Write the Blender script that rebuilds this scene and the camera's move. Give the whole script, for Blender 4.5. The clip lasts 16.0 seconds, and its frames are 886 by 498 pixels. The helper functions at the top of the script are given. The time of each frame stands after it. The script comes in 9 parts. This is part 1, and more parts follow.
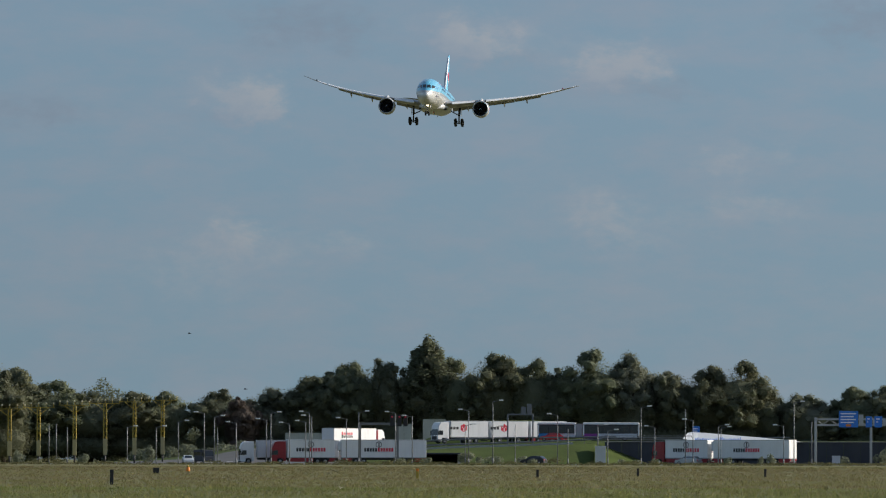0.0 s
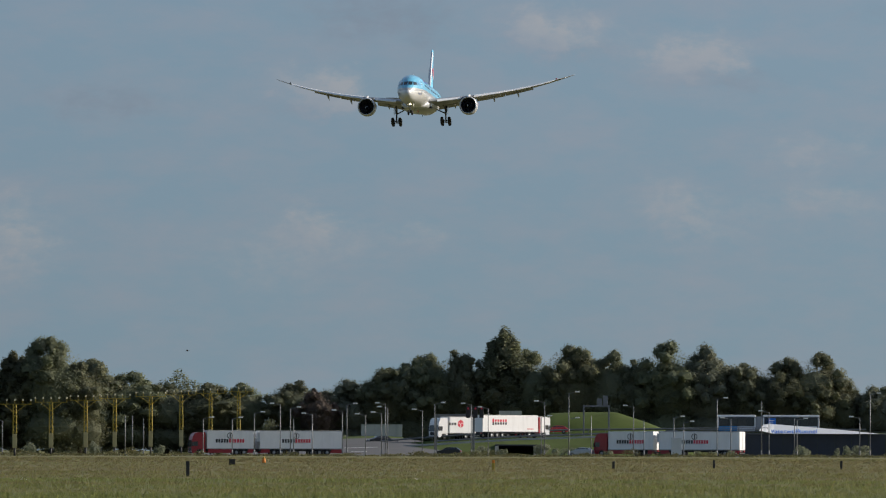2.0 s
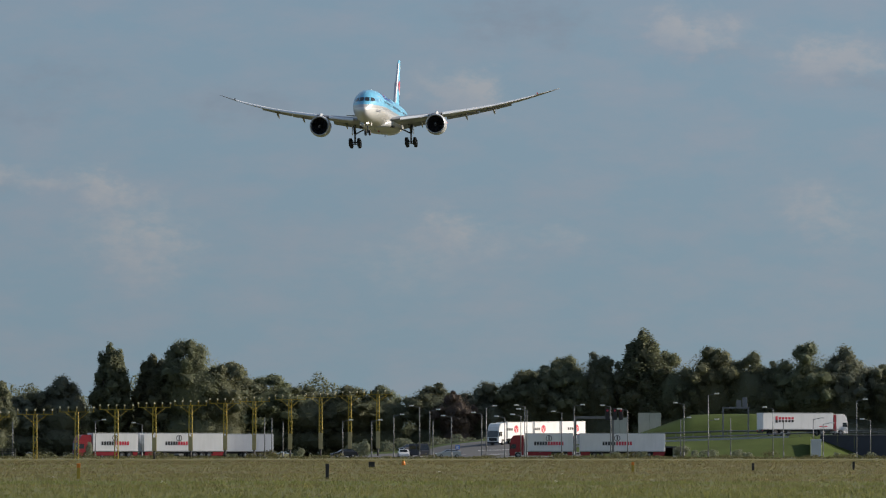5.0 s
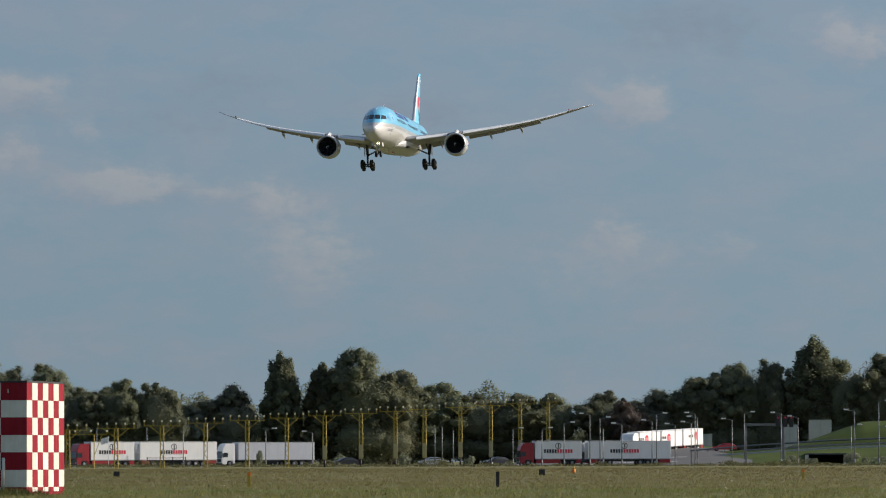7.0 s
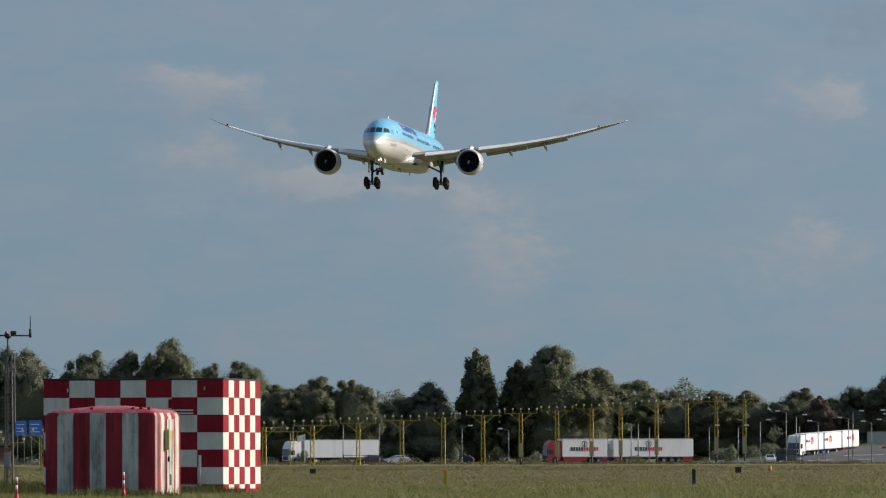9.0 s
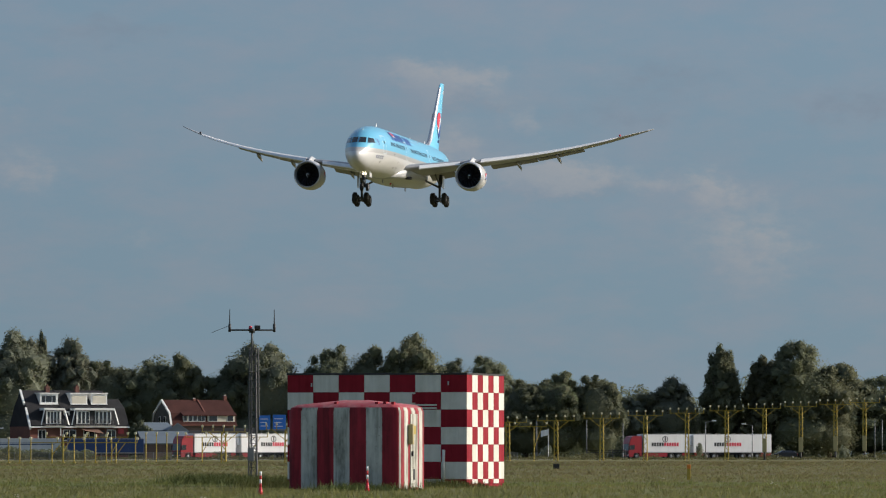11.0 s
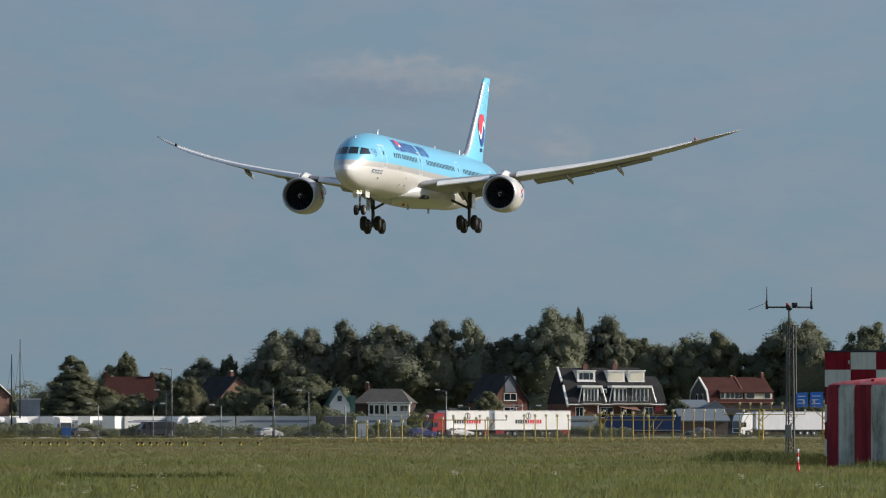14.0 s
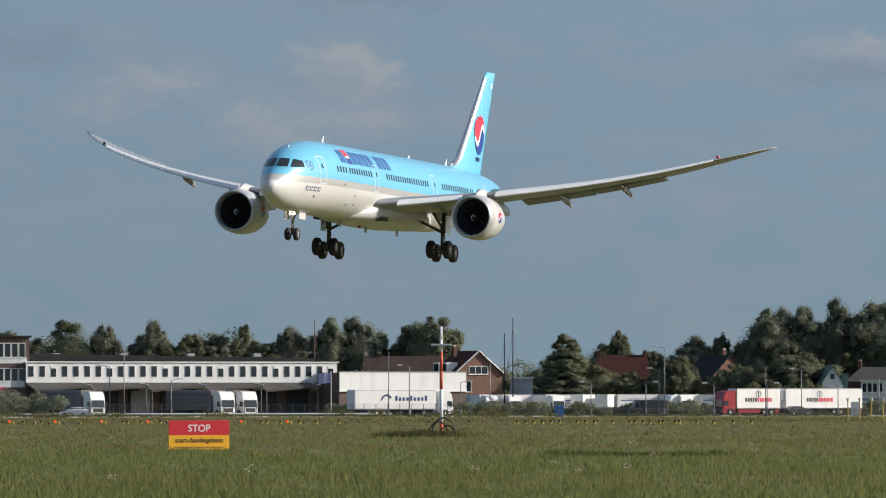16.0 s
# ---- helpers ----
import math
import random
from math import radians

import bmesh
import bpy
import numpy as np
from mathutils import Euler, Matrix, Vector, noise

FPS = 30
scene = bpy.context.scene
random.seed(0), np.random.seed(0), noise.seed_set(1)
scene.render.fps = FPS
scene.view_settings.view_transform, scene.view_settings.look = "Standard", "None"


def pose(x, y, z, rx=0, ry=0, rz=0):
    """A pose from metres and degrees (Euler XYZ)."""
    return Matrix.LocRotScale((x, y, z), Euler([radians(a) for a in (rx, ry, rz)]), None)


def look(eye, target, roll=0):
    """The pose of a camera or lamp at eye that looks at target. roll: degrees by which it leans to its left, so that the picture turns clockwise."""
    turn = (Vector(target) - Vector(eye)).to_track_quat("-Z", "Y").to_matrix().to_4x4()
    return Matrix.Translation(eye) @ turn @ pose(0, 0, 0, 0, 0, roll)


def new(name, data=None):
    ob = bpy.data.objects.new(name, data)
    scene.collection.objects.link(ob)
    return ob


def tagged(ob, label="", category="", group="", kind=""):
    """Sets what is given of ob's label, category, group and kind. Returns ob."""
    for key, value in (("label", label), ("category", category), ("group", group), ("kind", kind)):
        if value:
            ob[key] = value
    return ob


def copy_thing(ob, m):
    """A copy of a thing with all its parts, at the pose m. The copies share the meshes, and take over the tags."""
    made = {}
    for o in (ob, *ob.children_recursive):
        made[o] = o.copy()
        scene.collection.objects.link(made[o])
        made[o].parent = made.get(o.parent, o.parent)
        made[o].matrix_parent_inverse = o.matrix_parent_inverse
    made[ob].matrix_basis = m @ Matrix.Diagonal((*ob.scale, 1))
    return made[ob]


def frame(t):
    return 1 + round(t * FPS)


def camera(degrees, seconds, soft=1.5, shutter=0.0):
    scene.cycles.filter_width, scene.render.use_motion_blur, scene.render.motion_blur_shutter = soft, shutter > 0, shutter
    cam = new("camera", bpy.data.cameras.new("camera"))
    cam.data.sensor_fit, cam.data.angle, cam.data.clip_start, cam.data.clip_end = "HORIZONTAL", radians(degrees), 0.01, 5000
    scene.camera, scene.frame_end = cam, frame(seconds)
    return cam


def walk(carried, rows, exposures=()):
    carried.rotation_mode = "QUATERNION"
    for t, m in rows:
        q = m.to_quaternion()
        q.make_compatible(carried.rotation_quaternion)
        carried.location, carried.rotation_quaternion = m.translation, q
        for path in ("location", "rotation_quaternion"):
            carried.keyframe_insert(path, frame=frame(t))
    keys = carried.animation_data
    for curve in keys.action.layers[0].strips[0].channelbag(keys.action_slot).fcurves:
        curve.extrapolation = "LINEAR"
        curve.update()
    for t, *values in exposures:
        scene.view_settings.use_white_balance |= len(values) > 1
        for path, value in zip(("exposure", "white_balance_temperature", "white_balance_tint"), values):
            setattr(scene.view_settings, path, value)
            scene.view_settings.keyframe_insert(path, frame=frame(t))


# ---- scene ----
# ---- camera: a tripod at the edge of the field, panning with the aircraft ----
EYE = (0.0, 0.0, 1.1)
cam = camera(6.1308, 16.0, soft=1.15)
# seconds, yaw, pitch, lean in degrees
PAN = [
    (0.0, 0.0000, 1.4479, -0.102),
    (0.5, 0.1584, 1.4197, -0.180),
    (1.0, 0.2966, 1.3951, -0.212),
    (1.5, 0.4037, 1.3885, -0.172),
    (2.0, 0.5258, 1.3887, -0.150),
    (2.5, 0.6607, 1.3819, -0.102),
    (3.0, 0.7938, 1.3564, 0.038),
    (3.5, 0.9280, 1.3356, 0.095),
    (4.0, 1.0989, 1.3477, 0.104),
    (6.5, 2.3135, 1.4655, 0.016),
    (7.0, 2.6705, 1.4585, 0.160),
    (7.5, 3.0086, 1.4530, 0.161),
    (8.0, 3.3642, 1.4461, 0.221),
    (8.5, 3.6967, 1.4453, 0.175),
    (11.0, 5.7145, 1.4113, 0.017),
    (11.5, 6.2970, 1.3965, -0.048),
    (12.0, 6.9057, 1.3789, -0.111),
    (12.5, 7.4280, 1.3566, -0.005),
    (13.0, 8.0164, 1.3302, 0.095),
    (13.5, 8.6574, 1.2970, 0.027),
    (14.0, 9.4340, 1.2558, 0.033),
    (14.5, 10.1593, 1.2211, -0.032),
    (15.0, 11.0115, 1.1822, -0.046),
    (15.5, 11.8394, 1.1424, -0.068),
    (16.0, 12.8449, 1.1092, 0.088),
]
walk(cam, [(t, pose(*EYE, 90 + pitch, lean, yaw)) for t, yaw, pitch, lean in PAN],
     exposures=[(0.0, 0.13, 6450, 10.0), (2.0, 0.13, 6650, 11.5), (4.0, 0.17, 6700, 11.5), (7.5, 0.22, 6700, 12.0), (11.0, 0.17, 6600, 11.5), (13.0, 0.18, 6650, 12.0), (14.5, 0.27, 6650, 12.0), (16.0, 0.31, 6600, 12.0)])

# the approach: seconds, place of the nose, heading and bank in degrees
FLIGHT = [
    (0.0, -3.79, 1746.52, 79.01, 4.37, -2.10),
    (0.5, -8.23, 1713.21, 77.40, 4.37, -0.91),
    (1.0, -12.94, 1679.79, 75.75, 4.36, 0.75),
    (1.5, -17.22, 1646.27, 73.92, 4.36, 1.30),
    (2.0, -22.00, 1612.66, 71.90, 4.36, 0.82),
    (2.5, -26.53, 1578.94, 69.87, 4.35, 1.10),
    (3.0, -31.29, 1545.12, 67.82, 4.35, 0.55),
    (3.5, -35.81, 1511.20, 65.91, 4.34, 0.49),
    (4.0, -40.81, 1477.17, 64.23, 4.34, 1.51),
    (6.5, -64.76, 1305.55, 54.90, 4.31, -0.40),
    (7.0, -69.99, 1270.92, 53.23, 4.31, 0.79),
    (7.5, -74.62, 1236.19, 51.40, 4.31, 1.41),
    (8.0, -79.85, 1201.36, 49.31, 4.30, 0.11),
    (8.5, -84.38, 1166.43, 47.33, 4.30, -0.58),
    (11.0, -109.71, 990.26, 38.16, 4.27, -0.79),
    (11.5, -114.13, 954.72, 36.40, 4.27, 0.24),
    (12.0, -119.33, 919.09, 34.69, 4.26, 0.60),
    (12.5, -123.76, 883.35, 32.97, 4.26, 0.54),
    (13.0, -128.93, 847.51, 31.17, 4.25, 1.15),
    (13.5, -133.30, 811.57, 29.20, 4.25, 1.38),
    (14.0, -138.51, 775.53, 27.10, 4.25, 0.11),
    (14.5, -143.00, 739.38, 25.12, 4.24, -0.39),
    (15.0, -148.28, 703.14, 23.10, 4.24, -0.98),
    (15.5, -152.66, 666.80, 21.40, 4.23, -1.85),
    (16.0, -157.79, 630.35, 19.83, 4.23, -1.85),
]

# ---- sky, sun, exposure ----
SUN_ELEV, SUN_TURN = 24.0, 16.0          # degrees; turn is measured from +x towards +y
scene.view_settings.exposure = 0.28
world = bpy.data.worlds.new("sky")
scene.world = world
world.use_nodes = True


class Nodes:
    """Short way to write a node tree."""

    def __init__(self, tree):
        self.t = tree

    def n(self, kind, ins=None):
        node = self.t.nodes.new(kind)
        for k, v in (ins or {}).items():
            self.put(node, k, v)
        return node

    def put(self, node, key, v):
        sock = node.inputs[key]
        if isinstance(v, bpy.types.NodeSocket):
            self.t.links.new(v, sock)
        else:
            sock.default_value = v

    def math(self, op, a, b=0.0, c=0.0, clamp=False):
        node = self.n("ShaderNodeMath", ins={0: a, 1: b, 2: c})
        node.operation, node.use_clamp = op, clamp
        return node.outputs[0]

    def mix(self, f, a, b, blend="MIX"):
        node = self.n("ShaderNodeMix")
        node.data_type, node.blend_type = "RGBA", blend
        self.put(node, 0, f), self.put(node, 6, a), self.put(node, 7, b)
        return node.outputs[2]

    def ramp(self, f, stops, interp="LINEAR"):
        node = self.n("ShaderNodeValToRGB", ins={0: f})
        cr = node.color_ramp
        cr.interpolation = interp
        while len(cr.elements) < len(stops):
            cr.elements.new(0.5)
        for e, (p, c) in zip(cr.elements, stops):
            e.position, e.color = p, (*c[:3], 1) if len(c) >= 3 else (c[0], c[0], c[0], 1)
        return node.outputs[0]

    def noise(self, vec, scale, detail=3.0, rough=0.55, dist=0.0):
        return self.n("ShaderNodeTexNoise", ins={"Vector": vec, "Scale": scale, "Detail": detail, "Roughness": rough, "Distortion": dist}).outputs[0]

    def xyz(self, vec):
        return self.n("ShaderNodeSeparateXYZ", ins={0: vec}).outputs


# soft cumulus: azimuth, elevation, half width, half height (degrees), strength
CLOUDS = [
    (1.45, 2.47, 0.28, 0.11, 0.75), (1.27, 2.46, 0.14, 0.12, 0.55), (-0.10, 2.91, 0.17, 0.12, 0.8), (-0.35, 2.86, 0.28, 0.10, 0.55),
    (-1.08, 2.65, 0.22, 0.10, 0.8), (-1.33, 2.77, 0.22, 0.10, 0.5), (-1.90, 2.03, 0.18, 0.10, 0.5), (-2.35, 2.10, 0.14, 0.08, 0.35),
    (-2.05, 1.69, 0.36, 0.09, 0.5), (-1.02, 1.70, 0.20, 0.12, 0.45), (-1.25, 1.50, 0.34, 0.14, 0.35), (1.48, 1.55, 0.14, 0.09, 0.5),
    (1.20, 1.45, 0.30, 0.09, 0.35), (0.66, 1.47, 0.13, 0.07, 0.35), (1.80, 1.23, 0.40, 0.20, 0.4), (3.70, 1.34, 0.30, 0.26, 0.45), (3.90, 1.81, 0.16, 0.10, 0.45),
]
CLOUDS_MID = [
    (5.72, 2.53, 0.32, 0.11, 0.9), (5.92, 2.60, 0.16, 0.09, 0.5), (5.16, 2.26, 0.12, 0.08, 0.5), (5.68, 2.13, 0.16, 0.10, 0.5), (5.95, 2.04, 0.25, 0.09, 0.5),
    (4.92, 1.92, 0.30, 0.09, 1.0), (5.10, 1.88, 0.24, 0.06, 0.6), (3.96, 1.83, 0.18, 0.07, 0.45), (4.28, 1.87, 0.10, 0.05, 0.4), (5.84, 1.70, 0.30, 0.09, 0.4),
    (3.55, 1.45, 0.28, 0.20, 0.35), (8.64, 1.92, 0.18, 0.12, 0.6), (9.05, 1.88, 0.08, 0.06, 0.45), (9.10, 2.36, 0.32, 0.12, 0.4), (7.80, 1.48, 0.16, 0.07, 0.35),
]
CLOUDS_WEST = [
    (13.66, 2.36, 0.26, 0.10, 0.8), (13.40, 2.29, 0.18, 0.11, 0.9), (13.92, 1.90, 0.28, 0.15, 0.55), (13.34, 1.93, 0.20, 0.11, 0.6), (14.85, 2.27, 0.26, 0.08, 0.9),
    (14.30, 1.98, 0.26, 0.12, 0.5), (15.30, 2.05, 0.28, 0.12, 0.5), (10.10, 2.48, 0.36, 0.08, 0.55), (9.60, 2.44, 0.40, 0.08, 0.45), (11.60, 1.80, 0.40, 0.10, 0.25),
]
# grey shaded cloud
CLOUDS_GREY = [
    (2.85, 2.40, 0.36, 0.08, 0.6), (0.95, 3.00, 0.36, 0.13, 0.8), (-2.92, 3.02, 0.34, 0.12, 0.8), (-0.35, 2.78, 0.32, 0.06, 0.5), (-1.3, 2.58, 0.34, 0.06, 0.6), (1.45, 2.36, 0.30, 0.05, 0.5),
    (4.20, 2.60, 0.36, 0.10, 0.5), (5.60, 2.42, 0.32, 0.06, 0.6), (4.80, 1.82, 0.34, 0.05, 0.5), (4.45, 2.32, 0.40, 0.08, 0.45), (9.75, 2.33, 0.60, 0.08, 0.8), (13.3, 2.85, 0.55, 0.08, 0.7),
    (13.5, 2.20, 0.36, 0.05, 0.6), (15.70, 2.52, 0.36, 0.12, 0.7), (8.0, 2.92, 0.40, 0.07, 0.5),
]
w = Nodes(world.node_tree)
world.node_tree.nodes.clear()
tc = w.n("ShaderNodeTexCoord").outputs["Generated"]
sky_node = w.n("ShaderNodeTexSky")
sky_node.sky_type, sky_node.sun_disc = "NISHITA", False
sky_node.sun_elevation, sky_node.sun_rotation = radians(SUN_ELEV), radians(90 - SUN_TURN)
sky_node.air_density, sky_node.dust_density, sky_node.ozone_density = 1.0, 1.2, 2.0
up = w.n("ShaderNodeVectorMath", ins={0: tc, 1: (0.0, 0.0, 0.20)})   # haze-free upper air also low down
up.operation = "ADD"
w.put(sky_node, 0, up.outputs[0])
sky = sky_node.outputs[0]
sx, sy, sz = w.xyz(tc)
azim = w.math("DEGREES", w.math("ARCTAN2", w.math("MULTIPLY", sx, -1.0), sy))
elev = w.math("DEGREES", w.math("ARCSINE", sz))
dome = w.n("ShaderNodeCombineXYZ", ins={0: azim, 1: elev}).outputs[0]
billow = w.xyz(w.n("ShaderNodeTexNoise", ins={"Vector": w.n("ShaderNodeMapping", ins={0: dome, 3: (1, 1.7, 1)}).outputs[0], "Scale": 3.4, "Detail": 6.0, "Roughness": 0.62}).outputs["Color"])
azim_w = w.math("ADD", azim, w.math("MULTIPLY", w.math("SUBTRACT", billow[0], 0.5), 0.75))
elev_w = w.math("ADD", elev, w.math("MULTIPLY", w.math("SUBTRACT", billow[1], 0.5), 0.36))
soft = w.noise(w.n("ShaderNodeMapping", ins={0: dome, 3: (1, 1.8, 1)}).outputs[0], 6.5, 5.0, 0.6)
wisp = w.noise(w.n("ShaderNodeMapping", ins={0: dome, 3: (1, 2.4, 1)}).outputs[0], 1.3, 6.0, 0.62)


def cloud_cover(items):
    """Cover of a group of soft clouds, and how much of it lies towards the sun and the top."""
    total, sunny = None, None
    for ca, ce, cw, ch, cs in items:
        u = w.math("DIVIDE", w.math("SUBTRACT", azim_w, ca), cw * 1.45)
        v = w.math("DIVIDE", w.math("SUBTRACT", elev_w, ce), ch * 1.6)
        d = w.math("ADD", w.math("MULTIPLY", u, u), w.math("MULTIPLY", v, v))
        m = w.math("MULTIPLY", w.math("EXPONENT", w.math("MULTIPLY", d, -1.0)), cs)
        l = w.math("MULTIPLY", m, w.math("SUBTRACT", w.math("MULTIPLY_ADD", v, 0.35, 0.55), w.math("MULTIPLY", u, 0.25), clamp=True))
        total = m if total is None else w.math("ADD", total, m)
        sunny = l if sunny is None else w.math("ADD", sunny, l)
    grain = w.n("ShaderNodeMapRange", ins={0: soft, 1: 0.32, 2: 0.68, 3: 0.6, 4: 1.3}).outputs[0]
    return w.math("MULTIPLY", total, grain), w.math("DIVIDE", sunny, w.math("ADD", total, 0.001))


def edged(c, top):
    r = w.n("ShaderNodeMapRange", ins={0: c, 1: 0.05, 2: 0.95, 3: 0.0, 4: top})
    r.interpolation_type = "SMOOTHSTEP"
    return r.outputs[0]


(cover, lit_part), (grey_cover, _g) = cloud_cover(CLOUDS + CLOUDS_MID + CLOUDS_WEST), cloud_cover(CLOUDS_GREY)
thin = w.math("MULTIPLY", w.n("ShaderNodeMapRange", ins={0: wisp, 1: 0.40, 2: 0.70}).outputs[0], 0.85)
low = w.n("ShaderNodeMapRange", ins={0: elev, 1: 0.6, 2: 3.0, 3: 0.94, 4: 1.10}).outputs[0]
sky = w.mix(1.0, sky, w.n("ShaderNodeCombineColor", ins={0: low, 1: low, 2: low}).outputs[0], "MULTIPLY")
tint = w.mix(1.0, sky, (1.25, 1.215, 1.065, 1), "MULTIPLY")
dull = w.mix(1.0, sky, (1.53, 1.24, 1.045, 1), "MULTIPLY")       # grey thin cloud
lit = w.mix(1.0, sky, (2.05, 1.46, 1.10, 1), "MULTIPLY")        # sunlit cumulus
col = w.mix(thin, tint, dull)
grey = w.mix(1.0, sky, (1.26, 1.06, 0.92, 1), "MULTIPLY")       # cloud in its own shade
col = w.mix(edged(grey_cover, 0.75), col, grey)
col = w.mix(edged(cover, 0.85), col, w.mix(w.n("ShaderNodeMapRange", ins={0: lit_part, 1: 0.25, 2: 0.75}).outputs[0], dull, lit))
# the unseen sky above the view, brightened as fill light, with scattered cumulus added
over = w.n("ShaderNodeMapRange", ins={0: elev, 1: 3.6, 2: 16.0, 3: 1.0, 4: 1.85}).outputs[0]
col = w.mix(1.0, col, w.n("ShaderNodeCombineColor", ins={0: over, 1: over, 2: over}).outputs[0], "MULTIPLY")
high = w.math("MULTIPLY", w.n("ShaderNodeMapRange", ins={0: w.noise(tc, 4.0, 5.0), 1: 0.46, 2: 0.60}).outputs[0], w.n("ShaderNodeMapRange", ins={0: elev, 1: 6.0, 2: 16.0}).outputs[0])
col = w.mix(w.math("MULTIPLY", high, 0.8), col, w.mix(1.0, sky, (2.7, 2.1, 1.6, 1), "MULTIPLY"))
bg = w.n("ShaderNodeBackground", ins={0: col, 1: 0.070})
w.t.links.new(bg.outputs[0], w.n("ShaderNodeOutputWorld").inputs[0])

sun = new("sun", bpy.data.lights.new("sun", "SUN"))
sun.data.energy, sun.data.angle, sun.data.color = 4.5, radians(0.53), (1.0, 0.94, 0.84)
ce_, se_ = math.cos(radians(SUN_ELEV)), math.sin(radians(SUN_ELEV))
sun.matrix_basis = look((ce_ * math.cos(radians(SUN_TURN)), ce_ * math.sin(radians(SUN_TURN)), se_), (0, 0, 0))

# ---- materials ----
def material(name, col, rough=0.6, metal=0.0, var=0.12, scale=3.0, bump=0.0, spec=0.5, emit=0.0, coat=0.0, fine=None, obj_var=0.0, island=0.0, stain=None):
    """A principled surface with variation at two scales; col is a real base colour."""
    m = bpy.data.materials.new(name)
    m.use_nodes = True
    t = Nodes(m.node_tree)
    b = m.node_tree.nodes["Principled BSDF"]
    co = t.n("ShaderNodeTexCoord").outputs["Object"]
    big = t.noise(co, scale, 4.0)
    small = t.noise(co, fine or scale * 9.0, 3.0)
    f = t.math("ADD", t.math("MULTIPLY", big, 0.65), t.math("MULTIPLY", small, 0.35))
    lo = tuple(c * (1 - var) for c in col)
    hi = tuple(min(1.0, c * (1 + var)) for c in col)
    c = t.ramp(f, [(0.3, lo), (0.7, hi)])
    if stain:
        streak = t.noise(t.n("ShaderNodeMapping", ins={0: co, 3: (stain[1], stain[1], stain[1] * 0.12)}).outputs[0], 1.0, 4.0)
        c = t.mix(t.n("ShaderNodeMapRange", ins={0: streak, 1: 0.5, 2: 0.75, 3: 0.0, 4: stain[2]}).outputs[0], c, (*stain[0], 1))
    if obj_var:
        r = t.n("ShaderNodeObjectInfo").outputs["Random"]
        h = t.n("ShaderNodeHueSaturation", ins={"Color": c, "Hue": t.math("ADD", 0.5, t.math("MULTIPLY", t.math("SUBTRACT", r, 0.5), obj_var * 0.12)),
                                                "Value": t.math("ADD", 1.0, t.math("MULTIPLY", t.math("SUBTRACT", r, 0.5), obj_var))})
        c = h.outputs[0]
    if island:
        r = t.n("ShaderNodeNewGeometry").outputs["Random Per Island"]
        h = t.n("ShaderNodeHueSaturation", ins={"Color": c, "Hue": t.math("ADD", 0.5, t.math("MULTIPLY", t.math("SUBTRACT", r, 0.5), island * 0.08)),
                                                "Value": t.math("ADD", 1.0, t.math("MULTIPLY", t.math("SUBTRACT", r, 0.5), island))})
        c = h.outputs[0]
    t.put(b, "Base Color", c)
    t.put(b, "Roughness", t.math("ADD", rough - 0.06, t.math("MULTIPLY", small, 0.12), clamp=True))
    t.put(b, "Metallic", metal), t.put(b, "Specular IOR Level", spec), t.put(b, "Coat Weight", coat)
    if bump:
        t.put(b, "Normal", t.n("ShaderNodeBump", ins={"Strength": bump, "Distance": 0.02, "Height": f}).outputs[0])
    if emit:
        t.put(b, "Emission Color", (*col, 1)), t.put(b, "Emission Strength", emit)
    return m


M = {}
M["red_paint"] = material("red_paint", (0.42, 0.035, 0.045), 0.45, var=0.15, scale=0.8, stain=((0.22, 0.03, 0.03), 2.0, 0.5))
M["white_paint"] = material("white_paint", (0.72, 0.72, 0.68), 0.45, var=0.07, scale=0.9, stain=((0.42, 0.44, 0.38), 2.2, 0.55))
M["truck_white"] = material("truck_white", (0.78, 0.78, 0.77), 0.4, var=0.04, scale=0.6, stain=((0.5, 0.5, 0.47), 1.5, 0.25))
M["truck_grey"] = material("truck_grey", (0.55, 0.57, 0.6), 0.45, var=0.06, scale=0.6, stain=((0.4, 0.4, 0.4), 1.5, 0.25))
M["truck_red"] = material("truck_red", (0.27, 0.010, 0.018), 0.35, var=0.12, coat=0.2)
M["navy"] = material("navy", (0.02, 0.05, 0.16), 0.45, var=0.15)
M["dark"] = material("dark", (0.02, 0.02, 0.022), 0.6, var=0.3)
M["rubber"] = material("rubber", (0.016, 0.016, 0.017), 0.75, var=0.3, scale=4, bump=0.2)
M["glass"] = material("glass", (0.015, 0.02, 0.025), 0.08, var=0.2, spec=0.8)
M["steel"] = material("steel", (0.42, 0.43, 0.44), 0.45, metal=0.6, var=0.15)
M["galv"] = material("galvanised", (0.18, 0.185, 0.19), 0.55, metal=0.3, var=0.2, scale=2)
M["asphalt"] = material("asphalt", (0.070, 0.070, 0.073), 0.9, var=0.2, scale=0.2, fine=6.0, bump=0.2)
M["kerb"] = material("kerb_concrete", (0.4, 0.4, 0.38), 0.85, var=0.12, scale=0.5, bump=0.2)
M["yellow"] = material("mast_yellow", (0.40, 0.29, 0.035), 0.55, var=0.18, scale=1.2)
M["cream"] = material("cream_grp", (0.40, 0.335, 0.16), 0.6, var=0.12, scale=1.0)
M["bark"] = material("bark", (0.09, 0.07, 0.05), 0.9, var=0.3, scale=2, bump=0.4)
M["lamp_white"] = material("lamp_head", (0.75, 0.76, 0.76), 0.4, var=0.05)
M["blue_sign"] = material("sign_blue", (0.03, 0.19, 0.66), 0.4, var=0.08)
M["sign_white"] = material("sign_white", (0.8, 0.8, 0.8), 0.4, var=0.04)


